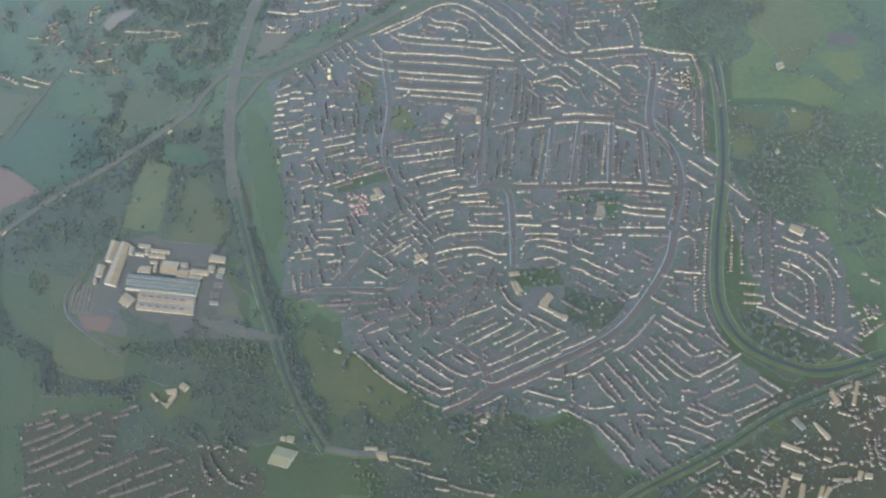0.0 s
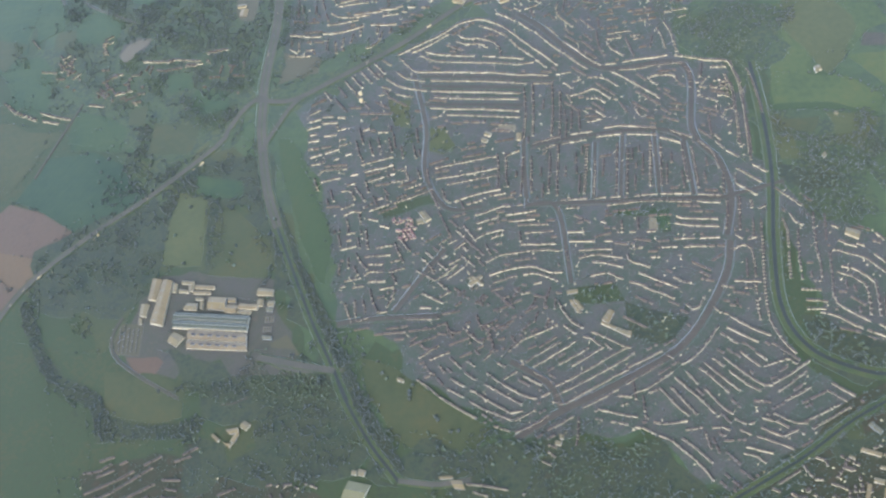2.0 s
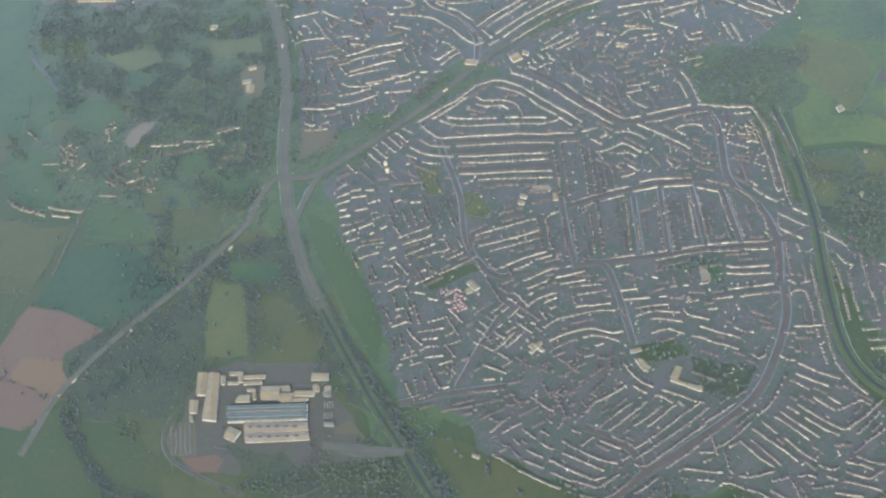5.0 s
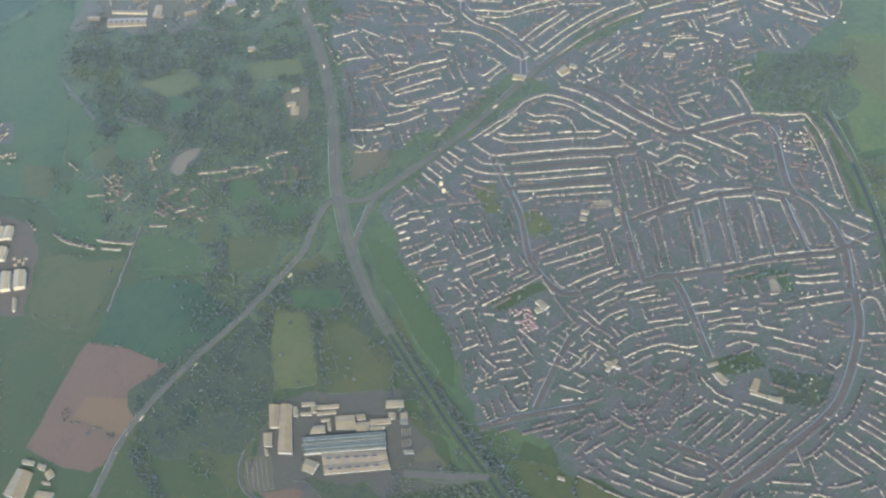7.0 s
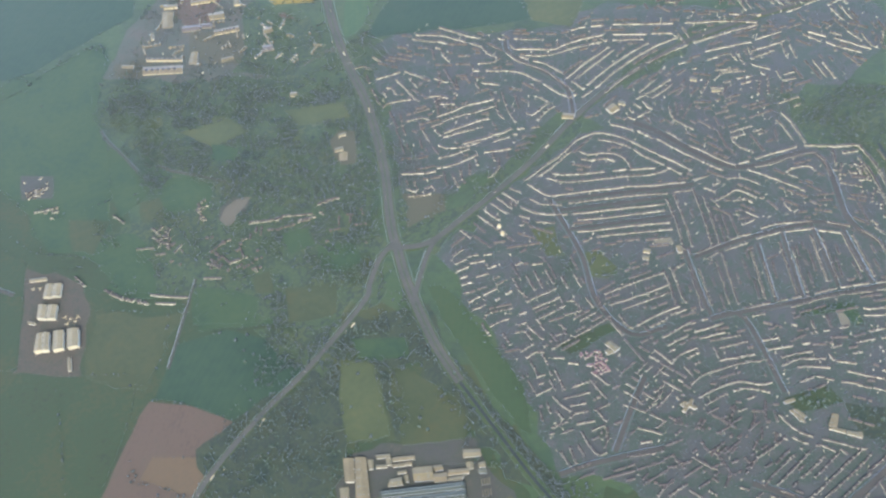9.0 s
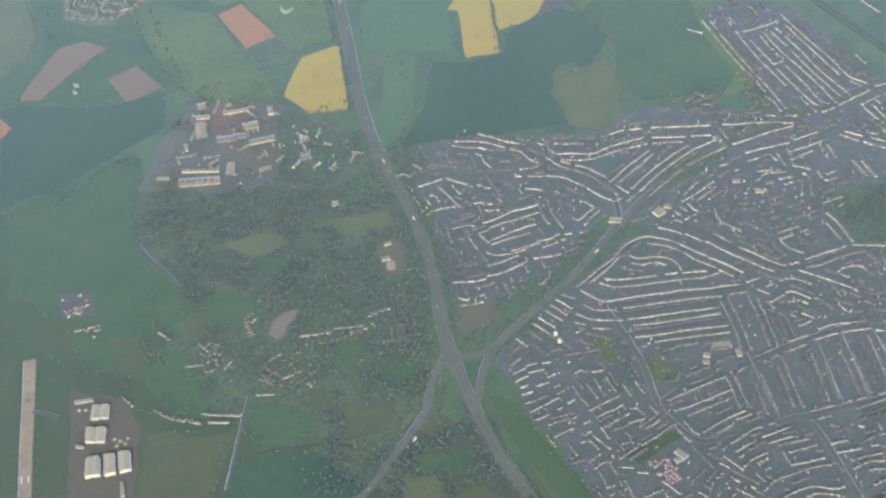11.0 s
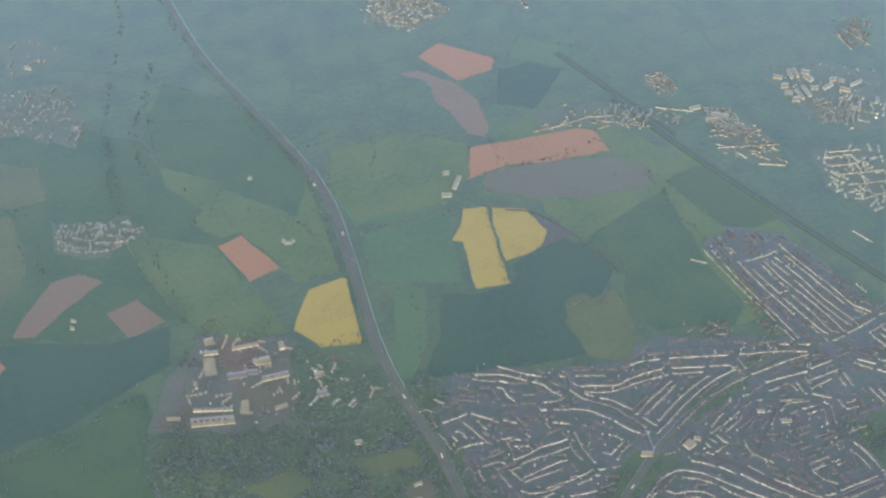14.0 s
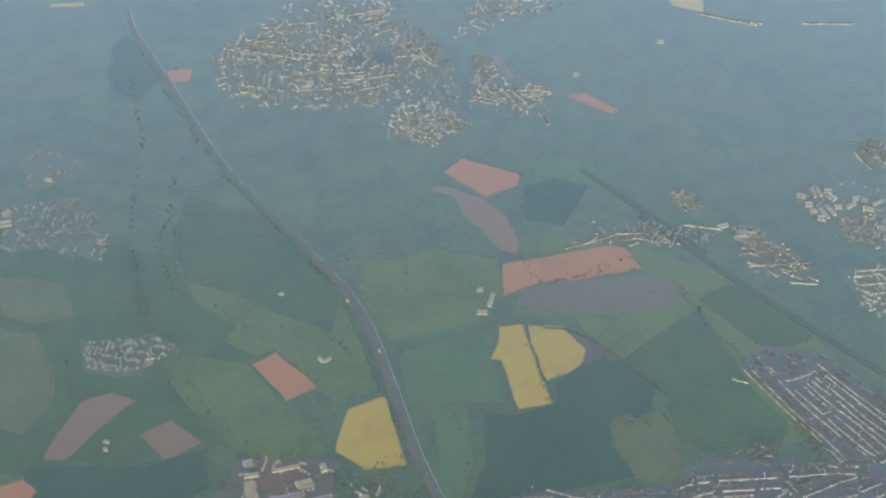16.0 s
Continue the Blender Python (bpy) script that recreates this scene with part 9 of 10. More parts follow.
building("tan", 1.92, (-364.3, 817.0), (-356.6, 814.8), (-359.2, 800.6), (-367.0, 802.3))
building("cream", 1.92, (-332.6, 803.4), (-321.3, 801.9), (-321.6, 795.2), (-332.2, 797.5))
building("tan", 1.76, (-401.0, 777.7), (-392.9, 774.8), (-393.4, 772.9), (-401.4, 775.8))
building("pink", 1.76, (-331.5, 786.1), (-313.4, 784.0), (-313.8, 779.7), (-331.9, 781.9))
building("tan", 1.76, (-297.5, 774.4), (-291.2, 774.5), (-291.0, 769.9), (-297.7, 770.0))
building("brick", 1.76, (-301.3, 758.9), (-294.1, 758.0), (-295.0, 752.9), (-302.0, 754.3))
building("tan", 1.76, (-272.5, 648.7), (-267.1, 647.4), (-268.7, 641.4), (-273.7, 642.6))
building("white", 1.76, (-131.7, 927.5), (-127.3, 926.3), (-128.5, 923.2), (-132.9, 924.4))
building("cream", 1.92, (-123.5, 918.7), (-121.1, 916.2), (-131.2, 904.7), (-132.9, 907.6))
building("white", 1.76, (-143.1, 905.2), (-135.9, 901.3), (-137.6, 898.5), (-144.5, 901.5))
building("white", 1.6, (-274.7, 907.0), (-272.8, 901.5), (-274.3, 899.5), (-276.2, 905.0))
building("white", 1.6, (-272.4, 901.3), (-267.3, 903.1), (-267.0, 901.0), (-272.1, 899.2))
building("white", 1.6, (-442.7, 883.6), (-440.1, 881.9), (-440.5, 879.7), (-443.1, 881.4))
building("white", 1.6, (-475.1, 691.6), (-471.6, 689.3), (-472.6, 684.7), (-476.5, 686.8))
building("cream", 2.24, (199.3, 928.9), (201.7, 928.8), (198.8, 917.9), (196.0, 917.4))
building("cream", 2.24, (204.6, 928.5), (206.5, 927.7), (204.1, 916.6), (201.7, 916.8))
building("white", 2.24, (211.6, 923.9), (216.8, 920.0), (214.2, 916.8), (208.5, 920.0))
building("cream", 2.24, (207.4, 916.1), (211.8, 916.9), (213.8, 908.4), (208.9, 907.0))
building("white", 2.24, (184.8, 927.9), (190.4, 922.2), (187.9, 919.8), (182.4, 924.7))
building("cream", 2.08, (184.1, 914.8), (189.7, 912.5), (187.2, 908.5), (181.1, 910.2))
building("tan", 2.08, (181.5, 905.8), (187.0, 902.7), (184.1, 897.3), (178.0, 899.8))
building("cream", 2.08, (189.9, 903.2), (191.8, 902.4), (190.8, 889.5), (188.5, 889.7))
building("cream", 2.08, (198.0, 904.9), (199.9, 904.1), (198.9, 890.4), (196.5, 890.5))
building("white", 2.08, (182.6, 895.4), (188.6, 893.8), (185.2, 888.6), (179.2, 891.1))
building("white", 2.08, (205.5, 901.0), (211.6, 899.3), (209.5, 896.0), (203.4, 897.6))
building("cream", 2.08, (214.3, 896.5), (225.5, 898.7), (224.8, 895.6), (214.2, 893.2))
building("white", 2.08, (227.7, 904.6), (233.9, 902.9), (231.3, 899.7), (225.6, 901.2))
building("tan", 2.08, (234.3, 901.0), (238.4, 896.8), (233.8, 892.7), (230.1, 895.9))
building("cream", 2.08, (228.4, 890.7), (235.2, 883.8), (232.6, 881.5), (225.8, 887.6))
building("white", 2.08, (239.0, 890.6), (251.2, 891.6), (250.1, 889.5), (237.8, 887.7))
building("white", 1.92, (106.7, 905.8), (116.7, 898.5), (114.9, 896.0), (104.9, 903.3))
building("tan", 1.92, (98.7, 901.1), (110.9, 896.9), (109.1, 893.7), (96.6, 896.5))
building("white", 1.92, (-80.8, 1352.9), (-73.5, 1352.5), (-75.9, 1345.1), (-82.8, 1346.6))
building("cream", 1.92, (-48.4, 1347.5), (-30.6, 1344.3), (-32.9, 1339.1), (-50.1, 1343.4))
building("cream", 1.92, (-160.3, 1245.9), (-152.2, 1241.7), (-153.2, 1236.0), (-161.7, 1239.3))
building("white", 1.92, (-152.9, 1250.2), (-146.7, 1249.8), (-148.0, 1245.1), (-154.0, 1244.4))
building("cream", 1.92, (-459.7, 1151.4), (-451.6, 1150.5), (-452.0, 1144.3), (-460.8, 1145.7))
building("tan", 1.92, (-456.5, 1162.7), (-450.1, 1162.5), (-450.6, 1155.5), (-456.8, 1156.5))
building("white", 1.76, (-390.8, 1098.5), (-388.5, 1098.3), (-390.8, 1093.2), (-392.4, 1093.9))
building("white", 1.76, (-278.5, 982.4), (-275.4, 983.2), (-275.2, 981.0), (-278.3, 980.2))
building("white", 1.6, (-440.7, 890.2), (-437.4, 887.7), (-438.3, 885.9), (-441.2, 888.2))
building("white", 1.76, (-380.3, 972.6), (-377.8, 972.2), (-378.3, 970.5), (-380.8, 970.9))
building("white", 1.92, (93.4, 918.5), (103.3, 917.7), (102.0, 914.1), (92.2, 915.0))
building("white", 1.76, (222.5, 865.4), (228.4, 860.6), (225.9, 857.6), (220.5, 862.2))
building("white", 1.76, (-413.0, 1195.9), (-408.1, 1192.2), (-408.7, 1189.1), (-413.7, 1192.8))
building("white", 1.76, (94.8, 1168.1), (100.0, 1166.1), (98.0, 1162.6), (92.8, 1164.6))
building("white", 1.76, (205.5, 1189.0), (211.5, 1185.5), (209.7, 1182.7), (203.7, 1186.2))
storage_tank(-189.8, 556.7, 1.2, 1.92)
storage_tank(-189.4, 550.8, 1.28, 1.92)

# woods, hedges and gardens
glade("stubble", "pale bare quarry ground", (-359.4, 624.5), (-355.0, 631.2), (-349.5, 634.8), (-341.4, 637.0), (-335.9, 634.2), (-342.6, 628.6), (-348.2, 624.7), (-351.7, 618.2), (-356.8, 618.0))
glade("fallow", "pale worn yard ground", (-276.5, 661.2), (-267.2, 668.3), (-258.3, 662.7), (-260.8, 643.3), (-265.2, 636.3), (-274.7, 638.0), (-277.5, 648.9))
glade("moor", "dull olive meadow", (-331.7, 560.3), (-299.5, 552.3), (-304.9, 532.1), (-321.6, 530.9), (-333.8, 534.7))
glade("lush", "lush green pasture field", (-299.6, 510.5), (-282.3, 506.8), (-269.2, 499.8), (-269.5, 487.5), (-285.3, 491.1), (-298.6, 496.4))
glade("olive", "olive rough-grass field", (-311.0, 497.4), (-290.8, 489.9), (-292.5, 468.2), (-294.8, 441.6), (-318.4, 444.8), (-319.1, 464.5))
glade("moor", "dull olive meadow", (-284.5, 485.9), (-270.5, 475.6), (-259.2, 462.1), (-249.3, 443.3), (-251.7, 424.9), (-289.3, 434.2))
glade("lush", "lush green pasture field", (-382.7, 667.4), (-360.6, 654.1), (-364.5, 635.8), (-392.6, 642.1), (-393.4, 660.0))
glade("lush", "lush green pasture field", (-423.6, 697.8), (-405.9, 681.7), (-402.7, 658.1), (-423.1, 649.2), (-426.3, 675.9))
glade("lush", "lush green pasture field", (-435.4, 606.0), (-419.9, 608.8), (-407.9, 606.4), (-410.5, 580.8), (-431.3, 587.4), (-439.7, 599.1))
glade("lush", "lush green pasture field", (-323.9, 598.8), (-306.7, 598.8), (-304.6, 584.2), (-321.4, 583.2))
glade("olive", "olive rough-grass field", (-372.5, 703.9), (-338.1, 703.8), (-327.3, 688.6), (-352.8, 683.8))
glade("olive", "olive rough-grass field", (-298.3, 698.7), (-259.4, 689.1), (-257.9, 675.5), (-292.3, 680.9))
glade("moor", "dull olive meadow", (-348.3, 574.5), (-336.9, 575.4), (-337.7, 557.8), (-350.2, 560.9))
glade("lush", "lush green pasture field", (-352.5, 686.8), (-335.8, 677.0), (-341.1, 667.6), (-355.6, 674.5))
note_taken()
thicket(0.9, (-411.7, 433.6), (-404.4, 432.2), (-389.7, 394.7), (-378.3, 375.9), (-353.7, 362.4), (-344.8, 346.6), (-341.1, 328.5), (-351.1, 330.2), (-358.5, 352.5), (-377.8, 364.9), (-392.4, 380.3), (-404.7, 408.9))
thicket(0.8, (-356.7, 348.6), (-332.9, 339.2), (-302.9, 335.8), (-292.9, 341.0), (-286.4, 336.4), (-296.4, 326.0), (-332.8, 328.8), (-352.9, 335.7))
thicket(0.6, (-293.0, 494.9), (-284.2, 493.1), (-279.4, 472.9), (-278.9, 447.9), (-286.2, 437.3), (-290.9, 438.2), (-291.2, 462.8), (-293.2, 480.0))
thicket(0.8, (-262.0, 530.4), (-252.7, 528.4), (-247.1, 483.2), (-232.7, 446.8), (-229.3, 414.3), (-239.6, 416.3), (-246.9, 445.6), (-258.0, 485.4))
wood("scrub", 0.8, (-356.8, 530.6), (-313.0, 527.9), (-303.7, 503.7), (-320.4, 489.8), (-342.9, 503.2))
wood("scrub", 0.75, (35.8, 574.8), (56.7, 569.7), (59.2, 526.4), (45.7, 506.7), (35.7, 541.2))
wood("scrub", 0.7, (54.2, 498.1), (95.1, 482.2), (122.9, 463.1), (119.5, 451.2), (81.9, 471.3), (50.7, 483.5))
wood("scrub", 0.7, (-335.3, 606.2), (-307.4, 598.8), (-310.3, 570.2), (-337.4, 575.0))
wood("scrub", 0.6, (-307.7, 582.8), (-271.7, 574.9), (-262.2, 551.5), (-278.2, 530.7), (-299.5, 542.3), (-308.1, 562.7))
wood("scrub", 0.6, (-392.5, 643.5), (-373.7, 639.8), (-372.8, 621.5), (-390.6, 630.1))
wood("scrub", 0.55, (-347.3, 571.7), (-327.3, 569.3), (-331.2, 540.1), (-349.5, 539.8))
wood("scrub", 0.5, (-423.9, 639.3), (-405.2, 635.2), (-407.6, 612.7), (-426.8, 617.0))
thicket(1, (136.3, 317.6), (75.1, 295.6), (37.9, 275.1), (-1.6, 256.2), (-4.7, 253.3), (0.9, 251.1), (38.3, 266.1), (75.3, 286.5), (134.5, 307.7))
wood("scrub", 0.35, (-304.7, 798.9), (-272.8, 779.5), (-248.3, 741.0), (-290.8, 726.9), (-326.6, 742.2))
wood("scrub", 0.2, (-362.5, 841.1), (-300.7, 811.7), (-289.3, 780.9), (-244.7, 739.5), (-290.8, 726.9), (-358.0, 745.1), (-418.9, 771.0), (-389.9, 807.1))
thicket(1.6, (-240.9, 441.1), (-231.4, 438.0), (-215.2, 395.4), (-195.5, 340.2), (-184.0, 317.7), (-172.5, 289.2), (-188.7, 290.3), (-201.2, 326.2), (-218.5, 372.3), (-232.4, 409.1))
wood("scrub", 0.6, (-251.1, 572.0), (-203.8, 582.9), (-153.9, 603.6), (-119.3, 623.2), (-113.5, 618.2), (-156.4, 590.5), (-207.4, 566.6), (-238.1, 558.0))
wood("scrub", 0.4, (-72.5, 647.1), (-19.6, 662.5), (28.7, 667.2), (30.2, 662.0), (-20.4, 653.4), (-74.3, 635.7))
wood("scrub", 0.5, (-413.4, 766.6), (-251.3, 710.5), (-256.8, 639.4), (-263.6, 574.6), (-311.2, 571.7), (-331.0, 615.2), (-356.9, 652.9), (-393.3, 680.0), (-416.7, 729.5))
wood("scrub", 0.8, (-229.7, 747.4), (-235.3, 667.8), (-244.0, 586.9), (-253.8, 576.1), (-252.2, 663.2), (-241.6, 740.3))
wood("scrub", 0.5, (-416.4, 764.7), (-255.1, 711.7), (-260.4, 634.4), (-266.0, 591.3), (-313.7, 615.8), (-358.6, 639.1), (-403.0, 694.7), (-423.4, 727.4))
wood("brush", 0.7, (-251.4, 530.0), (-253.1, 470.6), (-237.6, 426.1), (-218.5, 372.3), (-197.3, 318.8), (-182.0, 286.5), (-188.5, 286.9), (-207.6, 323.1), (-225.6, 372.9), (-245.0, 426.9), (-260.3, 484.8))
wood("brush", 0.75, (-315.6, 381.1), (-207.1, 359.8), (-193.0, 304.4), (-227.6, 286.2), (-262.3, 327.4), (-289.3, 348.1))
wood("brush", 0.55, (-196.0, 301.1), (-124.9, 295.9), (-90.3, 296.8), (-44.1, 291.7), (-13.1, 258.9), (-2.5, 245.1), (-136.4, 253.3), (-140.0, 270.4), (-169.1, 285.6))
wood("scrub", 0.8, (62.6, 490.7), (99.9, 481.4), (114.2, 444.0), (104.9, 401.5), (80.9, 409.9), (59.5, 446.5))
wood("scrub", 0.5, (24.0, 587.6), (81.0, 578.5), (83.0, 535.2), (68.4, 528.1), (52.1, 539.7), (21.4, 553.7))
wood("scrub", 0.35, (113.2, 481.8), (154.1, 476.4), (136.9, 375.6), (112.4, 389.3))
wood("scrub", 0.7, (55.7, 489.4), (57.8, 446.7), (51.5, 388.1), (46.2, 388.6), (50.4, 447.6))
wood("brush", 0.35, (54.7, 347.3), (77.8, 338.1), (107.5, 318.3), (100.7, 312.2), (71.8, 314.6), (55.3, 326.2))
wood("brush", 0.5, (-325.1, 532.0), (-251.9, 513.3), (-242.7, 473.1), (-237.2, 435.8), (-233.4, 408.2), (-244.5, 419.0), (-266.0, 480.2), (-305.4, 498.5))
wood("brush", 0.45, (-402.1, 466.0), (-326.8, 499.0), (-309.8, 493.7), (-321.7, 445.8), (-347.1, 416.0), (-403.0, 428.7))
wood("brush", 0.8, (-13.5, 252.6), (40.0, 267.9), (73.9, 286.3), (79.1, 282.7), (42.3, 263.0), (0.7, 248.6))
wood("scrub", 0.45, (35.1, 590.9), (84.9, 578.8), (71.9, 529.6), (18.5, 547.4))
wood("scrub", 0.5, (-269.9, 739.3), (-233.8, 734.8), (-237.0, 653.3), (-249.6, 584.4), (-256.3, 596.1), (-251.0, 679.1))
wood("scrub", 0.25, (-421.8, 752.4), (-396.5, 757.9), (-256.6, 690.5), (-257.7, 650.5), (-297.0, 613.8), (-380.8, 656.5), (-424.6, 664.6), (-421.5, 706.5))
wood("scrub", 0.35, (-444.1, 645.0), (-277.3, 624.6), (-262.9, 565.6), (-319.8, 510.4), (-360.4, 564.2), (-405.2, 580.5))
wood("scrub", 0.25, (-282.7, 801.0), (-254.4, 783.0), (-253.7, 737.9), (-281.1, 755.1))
wood("brush", 0.5, (-302.7, 319.7), (-274.3, 314.0), (-230.3, 314.2), (-208.4, 291.7), (-258.0, 291.8), (-292.0, 294.1))
wood("brush", 0.4, (-128.1, 299.6), (-87.2, 294.9), (-81.2, 276.2), (-124.6, 282.5))
patch("clearing", "brush", "dark scrub and rough grass", 5, (51.9, 271.8), (67.1, 278.7), (82.2, 284.0), (84.1, 277.5), (71.6, 268.9), (55.2, 263.7))
patch("clearing", "moor", "dull olive meadow", 5, (59.6, 283.1), (69.6, 286.6), (70.3, 276.9), (61.4, 274.4))
patch("clearing", "moor", "dull olive meadow", 5, (-354.0, 373.4), (-326.6, 371.3), (-300.1, 358.3), (-302.9, 339.3), (-329.6, 341.1), (-351.7, 351.3))
patch("clearing", "works", "brown-grey yard ground", 5, (-278.9, 374.4), (-261.6, 382.3), (-233.3, 374.1), (-235.8, 358.5), (-252.5, 358.7), (-272.4, 364.1))
patch("clearing", "works", "brown-grey yard ground", 5, (-483.2, 705.2), (-464.7, 698.9), (-464.6, 681.3), (-483.7, 687.0))
patch("clearing", "track", "pale bare quarry ground", 5, (-362.1, 623.4), (-357.4, 632.7), (-348.8, 637.9), (-336.7, 634.1), (-341.1, 627.0), (-352.7, 626.3), (-357.7, 620.0))
patch("clearing", "lush", "lush green pasture field", 5, (-391.6, 670.5), (-369.5, 665.7), (-363.2, 649.2), (-370.1, 638.1), (-390.1, 646.6))
patch("clearing", "lush", "lush green pasture field", 5, (-434.1, 615.8), (-414.1, 612.6), (-407.3, 598.9), (-411.9, 587.5), (-431.5, 595.0))
patch("clearing", "moor", "dull olive meadow", 5, (-329.0, 556.6), (-313.3, 555.7), (-300.9, 542.7), (-308.1, 528.0), (-329.9, 537.5))
patch("clearing", "lush", "lush green pasture field", 5, (-390.7, 577.6), (-367.6, 573.3), (-349.6, 559.3), (-355.1, 539.6), (-391.1, 553.8))
patch("clearing", "deep", "deep green pasture field", 5, (-295.0, 571.6), (-273.6, 566.5), (-270.1, 549.7), (-289.1, 547.4))
patch("clearing", "moor", "dull olive meadow", 5, (-407.9, 657.6), (-396.5, 656.0), (-396.9, 639.4), (-408.5, 639.6))
patch("clearing", "moor", "dull olive meadow", 5, (63.8, 492.7), (77.0, 484.4), (91.1, 484.8), (86.5, 474.6), (63.0, 478.9))
patch("clearing", "olive", "olive rough-grass field", 5, (62.5, 474.7), (75.9, 474.7), (77.1, 457.6), (64.6, 457.5))
patch("clearing", "olive", "olive rough-grass field", 5, (95.6, 486.3), (116.7, 483.5), (128.3, 473.4), (109.5, 456.1), (95.9, 463.6))
patch("clearing", "brush", "dark scrub and rough grass", 5, (58.7, 454.9), (73.1, 451.0), (94.7, 442.3), (90.0, 430.7), (67.7, 433.3), (59.0, 442.4))
patch("clearing", "lush", "lush green pasture field", 5, (119.9, 439.2), (137.9, 433.1), (144.5, 420.4), (129.2, 418.2))
patch("clearing", "lush", "lush green pasture field", 5, (-440.4, 634.4), (-423.2, 636.5), (-406.3, 620.9), (-415.2, 598.3), (-432.5, 594.4), (-442.9, 613.4))
patch("clearing", "moor", "dull olive meadow", 5, (-455.9, 658.5), (-432.2, 646.8), (-443.8, 626.8), (-458.3, 637.0))
patch("clearing", "lush", "lush green pasture field", 5, (-388.8, 670.6), (-368.5, 666.0), (-367.6, 640.9), (-392.4, 645.9))
patch("clearing", "olive", "olive rough-grass field", 5, (-358.7, 711.8), (-338.7, 706.9), (-325.7, 695.1), (-332.3, 688.2), (-354.0, 693.7))
patch("clearing", "suburb", "pale rough ground between trees", 5, (-287.2, 693.6), (-266.2, 692.0), (-267.2, 675.4), (-286.0, 676.8))
patch("clearing", "lush", "lush green pasture field", 5, (-302.8, 583.8), (-282.0, 578.0), (-279.7, 561.7), (-292.1, 557.8), (-304.2, 566.8))
patch("clearing", "olive", "olive rough-grass field", 5, (-398.2, 726.5), (-380.6, 724.7), (-381.1, 713.6), (-396.7, 714.7))
for kind, label, outline in GLADES:
    patch("clearing", kind, label, 3.0, *outline)
hedgerow((-268.3, 570.6), (-251.7, 630.7), (-248.7, 683.2), (-252.5, 731.9), (-251.5, 787.6), (-240.8, 862.5), (-233.1, 926.1), (-235.5, 981.1))
hedgerow((-249.0, 562.5), (-239.5, 625.6), (-238.2, 678.7), (-241.0, 732.4))
hedgerow((-235.2, 976.2), (-248.3, 1037.1), (-273.2, 1153.4), (-282.1, 1288.2))
hedgerow((59.0, 489.0), (59.5, 446.5), (52.1, 399.5), (49.3, 358.6))
hedgerow((-441.5, 472.0), (-446.3, 464.7), (-431.1, 453.7), (-418.5, 442.5))
hedgerow((-329.9, 502.0), (-365.4, 478.5), (-404.0, 449.4), (-431.8, 411.8))
hedgerow((-265.0, 565.9), (-259.8, 516.9), (-253.1, 470.6), (-244.4, 439.4))
hedgerow((-230.6, 513.1), (-215.4, 466.2), (-208.1, 427.1), (-210.8, 407.0))
hedgerow((-254.7, 571.8), (-277.0, 534.2), (-300.1, 528.5))
hedgerow((-117.9, 878.6), (-136.1, 798.2))
hedgerow((-247.8, 852.8), (-238.3, 907.7), (-236.5, 970.5), (-250.0, 1052.9))
hedgerow((-254.4, 783.0), (-239.9, 849.4))
hedgerow((-366.5, 1096.4), (-377.9, 1003.4), (-371.6, 952.2), (-367.2, 898.1), (-365.4, 854.3))
hedgerow((-85.3, 831.1), (-65.5, 812.5), (-55.2, 775.7))
hedgerow((19.0, 873.1), (18.9, 816.2), (21.8, 768.0))
hedgerow((-303.8, 1327.6), (-323.1, 1218.3), (-363.3, 1107.9), (-383.6, 1000.4), (-379.1, 898.3), (-364.9, 852.4))
hedgerow((-418.9, 771.0), (-421.7, 726.7), (-405.2, 686.2), (-409.5, 656.1))
hedgerow((-217.1, 888.4), (-142.5, 886.6))
hedgerow((-203.0, 827.1), (-226.5, 742.7))
hedgerow((-79.3, 914.8), (-43.9, 904.4), (-2.0, 912.3))
hedgerow((-239.1, 1003.2), (-174.6, 991.3), (-185.4, 944.7))
hedgerow((-190.2, 336.1), (-173.3, 302.9), (-131.2, 294.7))
hedgerow((64.5, 492.6), (100.5, 485.7), (129.0, 477.6))
hedgerow((104.9, 518.3), (134.5, 492.0), (148.4, 477.2))
hedgerow((146.3, 568.2), (155.2, 538.4), (158.4, 501.8))
hedgerow((-387.5, 371.8), (-361.9, 354.1), (-342.1, 344.9))
hedgerow((-321.7, 496.7), (-281.6, 487.4), (-255.0, 488.7))
hedgerow((-321.7, 445.8), (-312.5, 498.7), (-289.7, 495.8), (-266.0, 480.2), (-250.1, 439.7), (-253.3, 425.4))
hedgerow((-511.3, 788.7), (-480.6, 780.5), (-427.9, 803.4), (-408.4, 798.2))
hedgerow((-262.9, 932.2), (-250.3, 899.4))
hedgerow((-481.5, 1041.6), (-448.0, 1001.2), (-449.8, 940.2))
hedgerow((-328.3, 990.7), (-308.4, 955.3), (-267.1, 931.3), (-246.9, 890.5))
hedgerow((-362.9, 554.5), (-342.3, 527.4), (-315.1, 505.2))
hedgerow((-373.4, 498.4), (-335.2, 507.7), (-309.7, 523.3))
hedgerow((-80.0, 952.0), (-81.8, 934.0), (-83.5, 916.4))
hedgerow((-69.8, 912.8), (-50.5, 909.8), (-9.7, 915.2), (8.4, 909.2))
hedgerow((-309.5, 1159.6), (-329.2, 1109.6), (-345.8, 1077.5), (-353.0, 1029.0), (-348.6, 1013.1))
